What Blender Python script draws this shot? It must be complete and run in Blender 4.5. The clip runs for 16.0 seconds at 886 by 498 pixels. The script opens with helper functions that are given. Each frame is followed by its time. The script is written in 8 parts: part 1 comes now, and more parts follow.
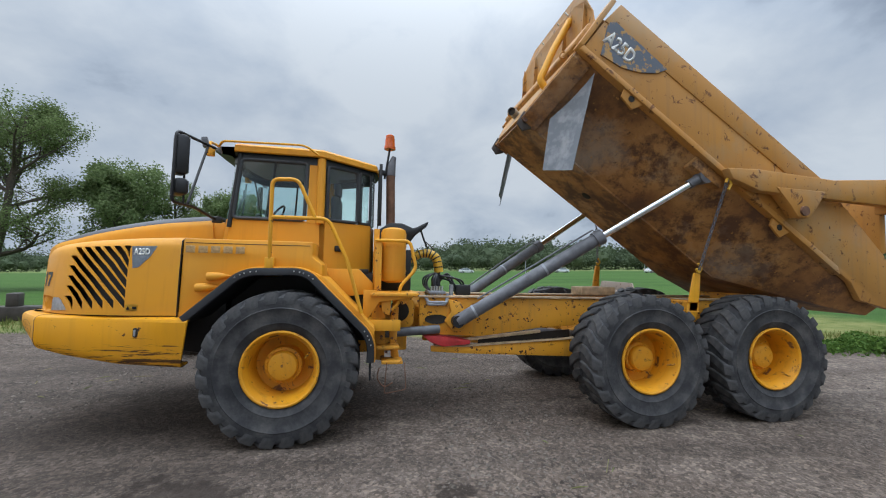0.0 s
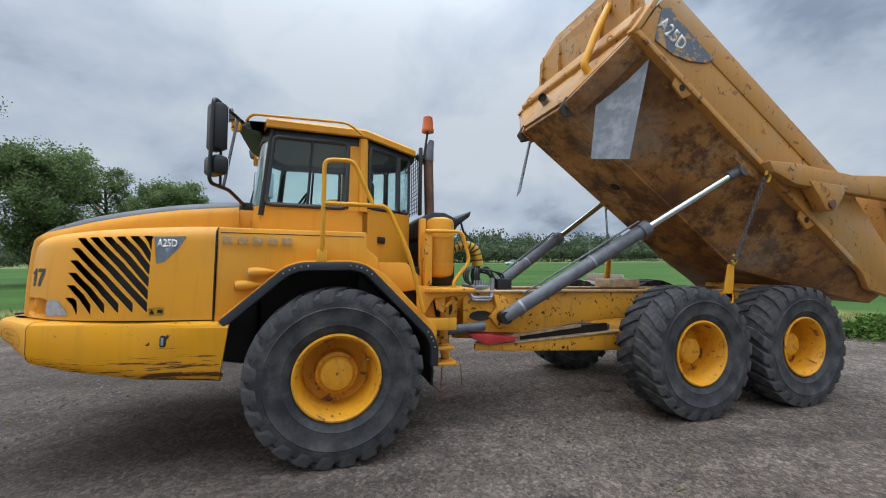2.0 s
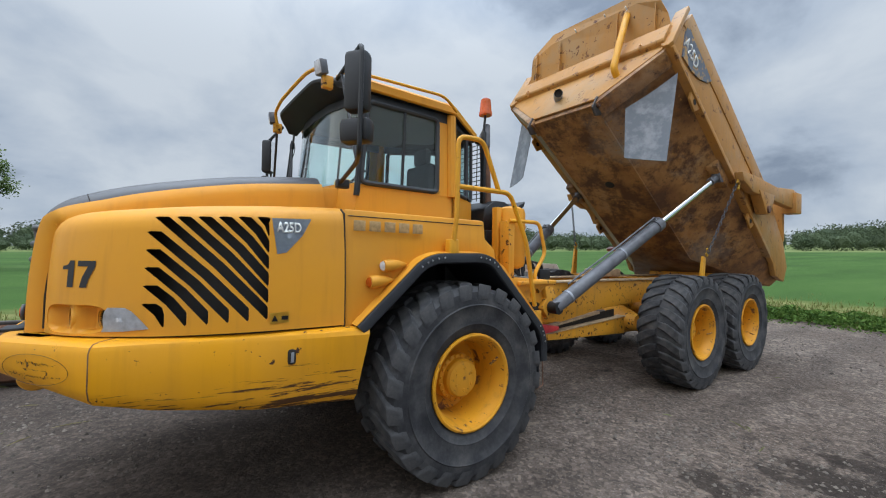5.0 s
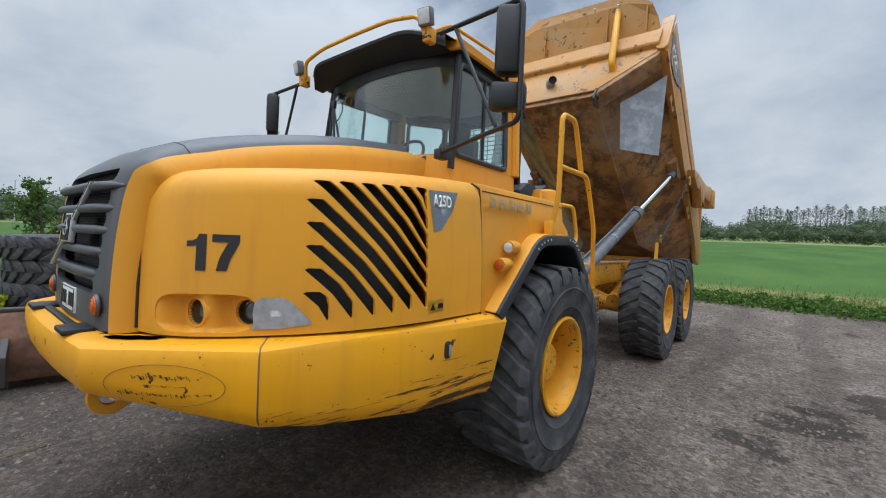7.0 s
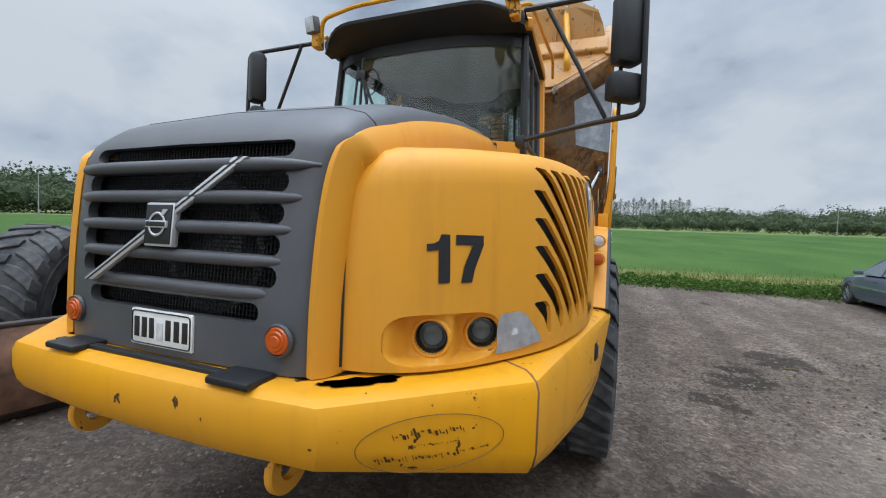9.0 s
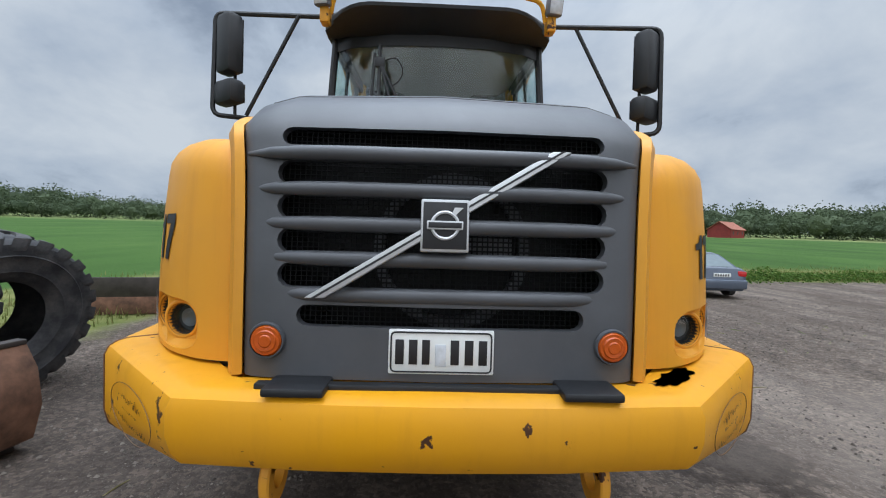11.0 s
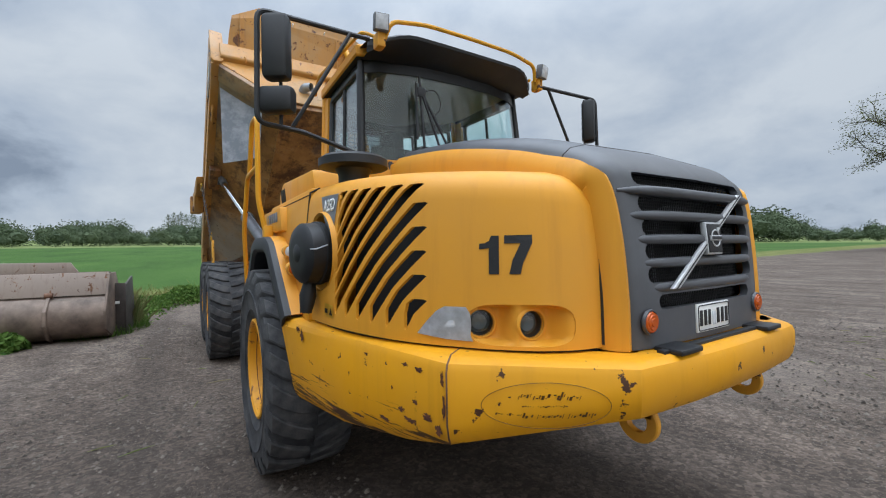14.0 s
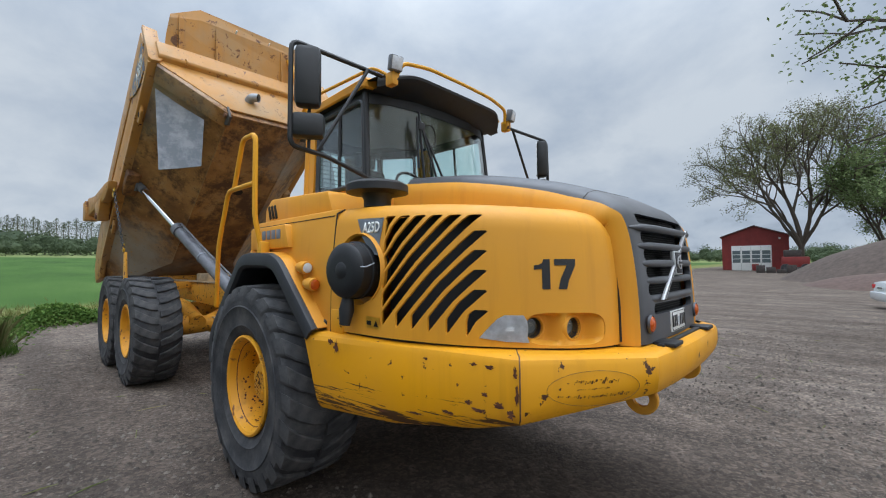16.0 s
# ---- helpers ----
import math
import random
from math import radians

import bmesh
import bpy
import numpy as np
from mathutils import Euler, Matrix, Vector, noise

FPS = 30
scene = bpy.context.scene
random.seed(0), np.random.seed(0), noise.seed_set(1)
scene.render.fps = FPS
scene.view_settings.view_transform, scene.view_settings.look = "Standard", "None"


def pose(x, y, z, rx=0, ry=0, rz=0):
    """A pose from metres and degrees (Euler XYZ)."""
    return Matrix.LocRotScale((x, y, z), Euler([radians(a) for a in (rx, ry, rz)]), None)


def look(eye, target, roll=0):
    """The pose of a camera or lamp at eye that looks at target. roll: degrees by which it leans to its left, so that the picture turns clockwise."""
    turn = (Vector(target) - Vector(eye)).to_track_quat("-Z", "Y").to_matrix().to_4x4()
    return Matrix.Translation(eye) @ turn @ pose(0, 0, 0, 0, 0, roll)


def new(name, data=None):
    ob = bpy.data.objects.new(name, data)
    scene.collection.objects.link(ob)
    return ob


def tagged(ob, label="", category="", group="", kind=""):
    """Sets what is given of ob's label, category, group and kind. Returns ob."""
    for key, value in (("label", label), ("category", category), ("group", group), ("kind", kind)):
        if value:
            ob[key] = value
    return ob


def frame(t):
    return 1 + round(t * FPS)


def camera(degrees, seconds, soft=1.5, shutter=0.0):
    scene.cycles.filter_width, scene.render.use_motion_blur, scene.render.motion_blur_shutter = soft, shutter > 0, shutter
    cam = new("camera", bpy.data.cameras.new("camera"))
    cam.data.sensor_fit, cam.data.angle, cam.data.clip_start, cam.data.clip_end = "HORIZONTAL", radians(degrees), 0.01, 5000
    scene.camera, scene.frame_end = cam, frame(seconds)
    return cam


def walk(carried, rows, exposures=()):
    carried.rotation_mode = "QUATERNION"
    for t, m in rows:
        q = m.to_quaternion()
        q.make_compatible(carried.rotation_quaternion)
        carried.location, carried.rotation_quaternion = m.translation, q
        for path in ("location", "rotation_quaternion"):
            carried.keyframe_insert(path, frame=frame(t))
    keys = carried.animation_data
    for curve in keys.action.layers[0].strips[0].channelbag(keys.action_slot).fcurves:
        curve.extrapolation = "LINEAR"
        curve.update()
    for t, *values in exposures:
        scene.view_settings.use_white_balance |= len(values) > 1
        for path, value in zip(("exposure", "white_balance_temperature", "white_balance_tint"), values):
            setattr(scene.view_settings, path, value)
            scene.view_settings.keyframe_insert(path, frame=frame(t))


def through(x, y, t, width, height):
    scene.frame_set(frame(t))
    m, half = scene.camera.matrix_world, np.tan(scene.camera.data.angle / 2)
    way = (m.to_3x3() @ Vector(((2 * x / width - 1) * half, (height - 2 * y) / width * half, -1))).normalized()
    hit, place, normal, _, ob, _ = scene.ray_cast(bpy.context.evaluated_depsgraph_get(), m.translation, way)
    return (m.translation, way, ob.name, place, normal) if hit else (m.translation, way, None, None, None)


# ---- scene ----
cam = camera(94.4, 16.0, soft=1.1)
METRES, EYE, TILT, LEAN, TURN = 10.58, 1.75, 0.0, 1.65, -10.0
ROWS = [
    (0.0, 0.0, 0.0, 0.0, -0.15, 3.16, -2.77),
    (0.5, -0.0195, 0.0119, -0.002, -0.68, 3.06, -2.8),
    (1.0, -0.0462, 0.0223, -0.0028, -2.25, 2.92, -2.79),
    (1.5, -0.077, 0.0307, -0.0027, -4.6, 2.71, -2.64),
    (2.0, -0.1075, 0.042, -0.0044, -7.25, 2.5, -2.35),
    (2.5, -0.1446, 0.0483, -0.0045, -9.84, 2.2, -2.1),
    (3.0, -0.1781, 0.0594, -0.0071, -12.4, 1.95, -2.03),
    (3.5, -0.2121, 0.0732, -0.0075, -15.17, 1.78, -2.01),
    (6.0, -0.3607, 0.1711, -0.0122, -33.9, 1.01, -3.32),
    (6.5, -0.3913, 0.1959, -0.0147, -37.62, 0.35, -3.72),
    (7.0, -0.4119, 0.2245, -0.0177, -41.35, -0.23, -3.69),
    (7.5, -0.4339, 0.2526, -0.019, -45.35, -0.54, -3.43),
    (8.0, -0.45, 0.2814, -0.0201, -49.57, -0.73, -3.07),
    (8.5, -0.4582, 0.3102, -0.0201, -54.05, -0.8, -2.91),
    (9.0, -0.4767, 0.3383, -0.0206, -59.07, -0.93, -2.93),
    (9.5, -0.4892, 0.3676, -0.0242, -64.39, -1.03, -2.98),
    (10.0, -0.4993, 0.3997, -0.0248, -70.14, -1.04, -2.89),
    (12.5, -0.5318, 0.5412, -0.0252, -97.81, 1.56, 0.43),
    (13.0, -0.5371, 0.5735, -0.0247, -102.59, 1.52, 0.84),
    (13.5, -0.5313, 0.6019, -0.0265, -107.43, 1.6, 1.31),
    (14.0, -0.5261, 0.6336, -0.0259, -112.67, 1.85, 1.74),
    (14.5, -0.5185, 0.6623, -0.0252, -117.84, 2.37, 2.07),
    (15.0, -0.5124, 0.6847, -0.0232, -122.12, 2.97, 2.07),
    (15.5, -0.5128, 0.7047, -0.022, -124.99, 3.38, 1.87),
    (16.0, -0.5213, 0.709, -0.0231, -126.5, 3.62, 1.41),
]
walk(cam, [(t, pose(0.86, -5.69, EYE, TILT, LEAN, TURN) @ pose(METRES * x, METRES * y, METRES * z, 90 + pitch, roll, yaw)) for t, x, y, z, yaw, pitch, roll in ROWS])

# ---- world, sun ----
def nodes_of(tree):
    """Helpers that add a node with inputs and link sockets in one node tree."""
    def add(kind, **inputs):
        n = tree.nodes.new(kind)
        for key, value in inputs.items():
            name = key.replace("_", " ")
            if name in n.inputs:
                n.inputs[name].default_value = value
        return n

    def link(a, b):
        tree.links.new(a, b)
    return add, link


world = bpy.data.worlds.new("overcast_sky")
scene.world = world
world.use_nodes = True
wt = world.node_tree
wt.nodes.clear()
wadd, wlink = nodes_of(wt)
SUN_EL, SUN_AZ = radians(48), radians(255)
sky = wadd("ShaderNodeTexSky")
sky.sky_type, sky.sun_disc, sky.sun_elevation, sky.sun_rotation = "NISHITA", False, SUN_EL, SUN_AZ
coords = wadd("ShaderNodeTexCoord")
# clouds lie on a flat deck: the view direction is divided by its height
sep = wadd("ShaderNodeSeparateXYZ")
wlink(coords.outputs["Generated"], sep.inputs[0])
lift = wadd("ShaderNodeMath")
lift.operation = "ADD"
lift.inputs[1].default_value = 0.50
up = wadd("ShaderNodeMath")
up.operation = "MAXIMUM"
up.inputs[1].default_value = 0.0
wlink(sep.outputs["Z"], up.inputs[0])
wlink(up.outputs[0], lift.inputs[0])
deck = wadd("ShaderNodeVectorMath")
deck.operation = "DIVIDE"
wide = wadd("ShaderNodeCombineXYZ")
for k in range(3):
    wlink(lift.outputs[0], wide.inputs[k])
wlink(coords.outputs["Generated"], deck.inputs[0])
wlink(wide.outputs[0], deck.inputs[1])
n1 = wadd("ShaderNodeTexNoise", Scale=0.9, Detail=3.0, Roughness=0.45, Distortion=0.25)
n2 = wadd("ShaderNodeTexNoise", Scale=3.1, Detail=7.0, Roughness=0.55, Distortion=0.2)
wlink(deck.outputs[0], n1.inputs["Vector"])
wlink(deck.outputs[0], n2.inputs["Vector"])
mixn = wadd("ShaderNodeMix")
mixn.data_type = "FLOAT"
mixn.inputs[0].default_value = 0.52
wlink(n1.outputs["Fac"], mixn.inputs[2])
wlink(n2.outputs["Fac"], mixn.inputs[3])
ramp = wadd("ShaderNodeValToRGB")
ramp.color_ramp.elements[0].position, ramp.color_ramp.elements[0].color = 0.385, (0.300, 0.375, 0.495, 1)
ramp.color_ramp.elements[1].position, ramp.color_ramp.elements[1].color = 0.60, (0.76, 0.845, 0.945, 1)
mid = ramp.color_ramp.elements.new(0.465)
mid.color = (0.545, 0.645, 0.785, 1)
wlink(mixn.outputs[0], ramp.inputs[0])
# an overcast deck is brightest overhead
high = wadd("ShaderNodeMath")
high.operation = "POWER"
high.inputs[1].default_value = 5.0
wlink(up.outputs[0], high.inputs[0])
gain = wadd("ShaderNodeMath")
gain.operation = "MULTIPLY_ADD"
gain.inputs[1].default_value, gain.inputs[2].default_value = 7.0, 0.79
wlink(high.outputs[0], gain.inputs[0])
cloud = wadd("ShaderNodeBackground")
wlink(ramp.outputs[0], cloud.inputs[0])
wlink(gain.outputs[0], cloud.inputs[1])
blue = wadd("ShaderNodeBackground", Strength=0.05)
wlink(sky.outputs[0], blue.inputs[0])
cover = wadd("ShaderNodeMixShader")
cover.inputs[0].default_value = 0.93
wlink(blue.outputs[0], cover.inputs[1])
wlink(cloud.outputs[0], cover.inputs[2])
wout = wadd("ShaderNodeOutputWorld")
wlink(cover.outputs[0], wout.inputs[0])

sun_data = bpy.data.lights.new("sun", "SUN")
sun_data.energy, sun_data.angle, sun_data.color = 1.5, radians(120), (1.0, 0.97, 0.92)
sun_ob = new("sun", sun_data)
sun_ob.matrix_world = look((25 * math.sin(SUN_AZ), 25 * math.cos(SUN_AZ), 25 * math.tan(SUN_EL)), (0, 0, 0))


# ---- materials ----
def material(name, rough=0.5, metal=0.0, spec=0.5):
    m = bpy.data.materials.new(name)
    m.use_nodes = True
    t = m.node_tree
    b = t.nodes["Principled BSDF"]
    b.inputs["Roughness"].default_value = rough
    b.inputs["Metallic"].default_value = metal
    b.inputs["Specular IOR Level"].default_value = spec
    add, link = nodes_of(t)
    return m, b, add, link


def c4(c):
    return (*c, 1.0)


def noise_at(add, link, scale, detail=4.0, rough=0.55, stretch=None, distortion=0.0):
    """Noise in object space, with its size in features a metre."""
    co = add("ShaderNodeTexCoord")
    n = add("ShaderNodeTexNoise", Scale=scale, Detail=detail, Roughness=rough, Distortion=distortion)
    if stretch:
        mp = add("ShaderNodeMapping")
        mp.inputs["Scale"].default_value = stretch
        link(co.outputs["Object"], mp.inputs[0])
        link(mp.outputs[0], n.inputs["Vector"])
    else:
        link(co.outputs["Object"], n.inputs["Vector"])
    return n.outputs["Fac"]


def ramp_of(add, link, fac, stops):
    r = add("ShaderNodeValToRGB")
    els = r.color_ramp.elements
    while len(els) < len(stops):
        els.new(0.5)
    for e, (p, c) in zip(els, stops):
        e.position, e.color = p, c4(c) if len(c) == 3 else c
    link(fac, r.inputs[0])
    return r.outputs[0]


def mask(add, link, fac, lo, hi):
    r = add("ShaderNodeMapRange")
    r.inputs["From Min"].default_value, r.inputs["From Max"].default_value = lo, hi
    link(fac, r.inputs["Value"])
    return r.outputs[0]


def blend(add, link, fac, a, b):
    m = add("ShaderNodeMix")
    m.data_type = "RGBA"
    if isinstance(fac, float):
        m.inputs[0].default_value = fac
    else:
        link(fac, m.inputs[0])
    for socket, v in ((m.inputs[6], a), (m.inputs[7], b)):
        if isinstance(v, tuple):
            socket.default_value = c4(v)
        else:
            link(v, socket)
    return m.outputs[2]


def bump(add, link, b, height, strength=0.2, distance=0.01):
    n = add("ShaderNodeBump", Strength=strength, Distance=distance)
    link(height, n.inputs["Height"])
    link(n.outputs[0], b.inputs["Normal"])


def mat_paint(name, base, dirt, rust=0.0, rough=0.32, streak=0.25, rust_scale=3.0, chips=0.0, scrape=None, dust=None):
    """Machine paint: faded patches, thin run-off streaks, dust, rust blooms and chips."""
    m, b, add, link = material(name, rough, 0.0, 0.3)
    fade = noise_at(add, link, 1.6, 5)
    col = blend(add, link, mask(add, link, fade, 0.35, 0.75), base, tuple(min(1, c * 0.86 + 0.02) for c in base))
    runs = noise_at(add, link, 1.0, 6, 0.6, (14, 14, 0.8))
    runs_m = mask(add, link, runs, 0.52, 0.78)
    k = add("ShaderNodeMath")
    k.operation = "MULTIPLY"
    k.inputs[1].default_value = streak
    link(runs_m, k.inputs[0])
    col = blend(add, link, k.outputs[0], col, dirt)
    if dust:
        col = blend(add, link, mask(add, link, noise_at(add, link, 0.7, 7, 0.65), 0.50, 0.70), col, dust)
    if rust > 0:
        big = noise_at(add, link, rust_scale, 9, 0.68, None, 0.6)
        tone = ramp_of(add, link, noise_at(add, link, 14, 5), [(0.3, (0.075, 0.032, 0.016)), (0.6, (0.20, 0.085, 0.032)), (0.8, (0.30, 0.15, 0.06))])
        rm = mask(add, link, big, 0.62 - 0.22 * rust, 0.66 - 0.2 * rust)
        col = blend(add, link, rm, col, tone)
    if chips > 0:
        small = noise_at(add, link, 16, 6, 0.6)
        cm = mask(add, link, small, 0.70 - 0.08 * chips, 0.715 - 0.08 * chips)
        col = blend(add, link, cm, col, (0.07, 0.03, 0.015))
    if scrape:
        # long scratches where the lower edge has rubbed along things
        co = add("ShaderNodeTexCoord")
        sp = add("ShaderNodeSeparateXYZ")
        link(co.outputs["Object"], sp.inputs[0])
        low = mask(add, link, sp.outputs["Z"], scrape[1], scrape[0])
        sc = noise_at(add, link, 1.0, 8, 0.72, (2.2, 2.2, 34.0), 0.4)
        su = add("ShaderNodeMath")
        su.operation = "MULTIPLY_ADD"
        su.inputs[1].default_value = 0.24
        link(low, su.inputs[0])
        link(sc, su.inputs[2])
        col = blend(add, link, mask(add, link, su.outputs[0], 0.715, 0.75), col, (0.09, 0.04, 0.015))
    link(col, b.inputs["Base Color"])
    fine = noise_at(add, link, 60, 3)
    link(mask(add, link, noise_at(add, link, 5, 5), -1.2 + rough, 2.4 - rough), b.inputs["Roughness"])
    bump(add, link, b, fine, 0.05, 0.004)
    return m


def mat_plain(name, base, rough=0.5, metal=0.0, var=0.25, scale=8.0, bump_s=0.15, spec=0.5):
    m, b, add, link = material(name, rough, metal, spec)
    n = noise_at(add, link, scale, 6, 0.6)
    link(ramp_of(add, link, n, [(0.3, tuple(c * (1 - var) for c in base)), (0.7, tuple(min(1, c * (1 + var)) for c in base))]), b.inputs["Base Color"])
    bump(add, link, b, noise_at(add, link, scale * 6, 4), bump_s, 0.006)
    return m


M = {}
M["paint"] = mat_paint("yellow_paint", (0.735, 0.322, 0.021), (0.47, 0.195, 0.025), rough=0.38, streak=0.35)
M["bumper"] = mat_paint("bumper_paint", (0.74, 0.328, 0.004), (0.42, 0.19, 0.015), rough=0.36, streak=0.3, chips=0.5, scrape=(0.86, 1.12))
M["frame_paint"] = mat_paint("frame_paint", (0.74, 0.34, 0.03), (0.36, 0.20, 0.06), rust=0.10, rough=0.5, streak=0.45, rust_scale=9.0, chips=1.0)
M["worn_edge"] = mat_plain("worn_tan_edge", (0.46, 0.33, 0.20), 0.6, 0, 0.35, 9.0, 0.15)
M["body_paint"] = mat_paint("dump_body_paint", (0.49, 0.232, 0.050), (0.30, 0.17, 0.07), rust=0.14, rough=0.55, streak=0.55, rust_scale=6.0, chips=0.3, dust=(0.38, 0.258, 0.135))


def mat_hull(name):
    """Worn hull steel: ochre paint gone to rust, with grey scuffs and dark spots."""
    m, b, add, link = material(name, 0.62)
    col = ramp_of(add, link, noise_at(add, link, 1.1, 8, 0.6), [(0.30, (0.125, 0.054, 0.019)), (0.43, (0.26, 0.118, 0.036)), (0.55, (0.43, 0.215, 0.065)), (0.72, (0.42, 0.28, 0.14))])
    col = blend(add, link, mask(add, link, noise_at(add, link, 2.6, 10, 0.76), 0.47, 0.58), col, (0.115, 0.052, 0.023))
    col = blend(add, link, mask(add, link, noise_at(add, link, 0.55, 7, 0.6), 0.48, 0.66), col, (0.35, 0.285, 0.225))
    col = blend(add, link, mask(add, link, noise_at(add, link, 11, 8, 0.75), 0.60, 0.68), col, (0.07, 0.034, 0.018))
    col = blend(add, link, mask(add, link, noise_at(add, link, 17, 6, 0.65), 0.63, 0.68), col, (0.46, 0.23, 0.05))
    link(col, b.inputs["Base Color"])
    bump(add, link, b, noise_at(add, link, 24, 6), 0.18, 0.006)
    return m


M["hull"] = mat_hull("worn_hull_steel")
M["rim"] = mat_paint("rim_paint", (0.72, 0.32, 0.010), (0.20, 0.09, 0.02), rust=0.17, rough=0.42, streak=0.45, rust_scale=6.0, chips=0.4)
M["rail"] = mat_paint("rail_paint", (0.76, 0.36, 0.018), (0.35, 0.17, 0.04), rough=0.4, streak=0.4, chips=0.4)
M["grey"] = mat_plain("dark_grey_cover", (0.075, 0.078, 0.086), 0.42, 0, 0.2, 3.0, 0.1)
M["framedark"] = mat_plain("dark_window_frame", (0.032, 0.036, 0.042), 0.45, 0, 0.2, 5.0, 0.05)
M["silver"] = mat_plain("sunlit_grey_cover", (0.30, 0.32, 0.35), 0.35, 0, 0.15, 3.0, 0.05)
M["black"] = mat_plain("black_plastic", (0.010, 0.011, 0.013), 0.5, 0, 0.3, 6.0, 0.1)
M["seam"] = mat_plain("seam_shadow_gap", (0.02, 0.016, 0.012), 0.8)
M["rubberlip"] = mat_plain("rubber_fender", (0.013, 0.015, 0.019), 0.55, 0, 0.3, 5.0, 0.15)
M["chrome"] = mat_plain("chrome_rod", (0.78, 0.80, 0.82), 0.12, 1.0, 0.05, 4.0, 0.02)
M["alu"] = mat_plain("brushed_aluminium", (0.55, 0.56, 0.57), 0.3, 1.0, 0.15, 20.0, 0.1)
M["cyl"] = mat_plain("grey_cylinder_paint", (0.12, 0.125, 0.14), 0.45, 0, 0.3, 9.0, 0.1)
M["steel"] = mat_plain("galvanised_sheet", (0.30, 0.32, 0.35), 0.5, 0.3, 0.35, 5.0, 0.1)
M["rusty"] = mat_plain("rusty_steel", (0.15, 0.075, 0.045), 0.75, 0.1, 0.55, 6.0, 0.3)
M["paint_rust"] = mat_plain("red_brown_rust", (0.105, 0.034, 0.013), 0.8, 0, 0.6, 18.0, 0.2)
M["white"] = mat_plain("white_enamel", (0.75, 0.76, 0.74), 0.4, 0, 0.06)
M["ink"] = mat_plain("black_lettering", (0.012, 0.012, 0.014), 0.5, 0, 0.1)
M["slate"] = mat_plain("slate_decal", (0.17, 0.20, 0.25), 0.45, 0, 0.15, 30.0, 0.03)


def mat_worn(name, base, under, lo, hi, scale):
    """A decal whose film has chipped away in places."""
    m, b, add, link = material(name, 0.5)
    n = noise_at(add, link, scale, 8, 0.7)
    link(blend(add, link, mask(add, link, n, lo, hi), base, under), b.inputs["Base Color"])
    return m


M["flap"] = mat_worn("scuffed_grey_sheet", (0.125, 0.142, 0.165), (0.23, 0.245, 0.265), 0.44, 0.62, 5.0)
M["worndecal"] = mat_worn("worn_blue_decal", (0.11, 0.13, 0.165), (0.46, 0.26, 0.08), 0.52, 0.56, 8.0)
M["wornwhite"] = mat_worn("worn_white_letters", (0.62, 0.62, 0.60), (0.20, 0.20, 0.20), 0.55, 0.62, 12.0)
M["plate"] = mat_plain("grey_blue_model_plate", (0.30, 0.345, 0.40), 0.4, 0, 0.12, 30.0, 0.03)
M["fade"] = mat_plain("faded_decal_letters", (0.44, 0.28, 0.12), 0.5, 0, 0.3, 30.0)
M["scuff"] = mat_plain("worn_ink_script", (0.13, 0.06, 0.012), 0.5, 0, 0.5, 40.0)
M["amber"] = mat_plain("amber_lens", (0.50, 0.085, 0.008), 0.15, 0, 0.15, 30)
M["redlens"] = mat_plain("red_reflector", (0.5, 0.02, 0.02), 0.2)
M["redpaint"] = mat_plain("red_guard_paint", (0.55, 0.045, 0.05), 0.5, 0, 0.3, 9.0)
M["lining"] = mat_plain("grey_cab_lining", (0.20, 0.215, 0.225), 0.85, 0, 0.1, 6.0)
M["seat"] = mat_plain("seat_fabric", (0.03, 0.03, 0.035), 0.9)
M["hose"] = mat_plain("black_hose", (0.015, 0.015, 0.017), 0.4)
M["spiral"] = mat_plain("yellow_spiral_guard", (0.62, 0.36, 0.03), 0.45)


def mat_glass(name, tint, rough=0.02):
    m, b, add, link = material(name, rough)
    b.inputs["Base Color"].default_value = c4(tint)
    b.inputs["Transmission Weight"].default_value = 1.0
    b.inputs["IOR"].default_value = 1.03
    out = m.node_tree.nodes["Material Output"]
    tr = add("ShaderNodeBsdfTransparent")
    tr.inputs[0].default_value = c4(tint)
    gl = add("ShaderNodeBsdfGlossy", Roughness=rough)
    gl.inputs[0].default_value = (1, 1, 1, 1)
    lw = add("ShaderNodeLayerWeight", Blend=0.5)
    edge = add("ShaderNodeMath")
    edge.operation = "POWER"
    edge.inputs[1].default_value = 4.0
    link(lw.outputs["Facing"], edge.inputs[0])
    fr = add("ShaderNodeMath")
    fr.operation = "MULTIPLY_ADD"
    fr.inputs[1].default_value, fr.inputs[2].default_value = 0.8, 0.035
    link(edge.outputs[0], fr.inputs[0])
    mx = add("ShaderNodeMixShader")
    link(fr.outputs[0], mx.inputs[0])
    link(tr.outputs[0], mx.inputs[1])
    link(gl.outputs[0], mx.inputs[2])
    link(mx.outputs[0], out.inputs[0])
    return m


M["glass"] = mat_glass("tinted_cab_glass", (0.90, 0.975, 0.965))
M["clearlens"] = mat_plain("hazy_lens", (0.55, 0.58, 0.62), 0.18, 0, 0.2, 25)
M["mirror"] = mat_plain("mirror_glass", (0.8, 0.82, 0.84), 0.03, 1.0, 0.02)


def mat_rubber(name):
    m, b, add, link = material(name, 0.75)
    base = ramp_of(add, link, noise_at(add, link, 4, 7, 0.65), [(0.30, (0.010, 0.011, 0.014)), (0.44, (0.025, 0.026, 0.030)), (0.56, (0.052, 0.052, 0.054)), (0.78, (0.12, 0.112, 0.104))])
    link(base, b.inputs["Base Color"])
    bump(add, link, b, noise_at(add, link, 30, 6), 0.3, 0.01)
    return m


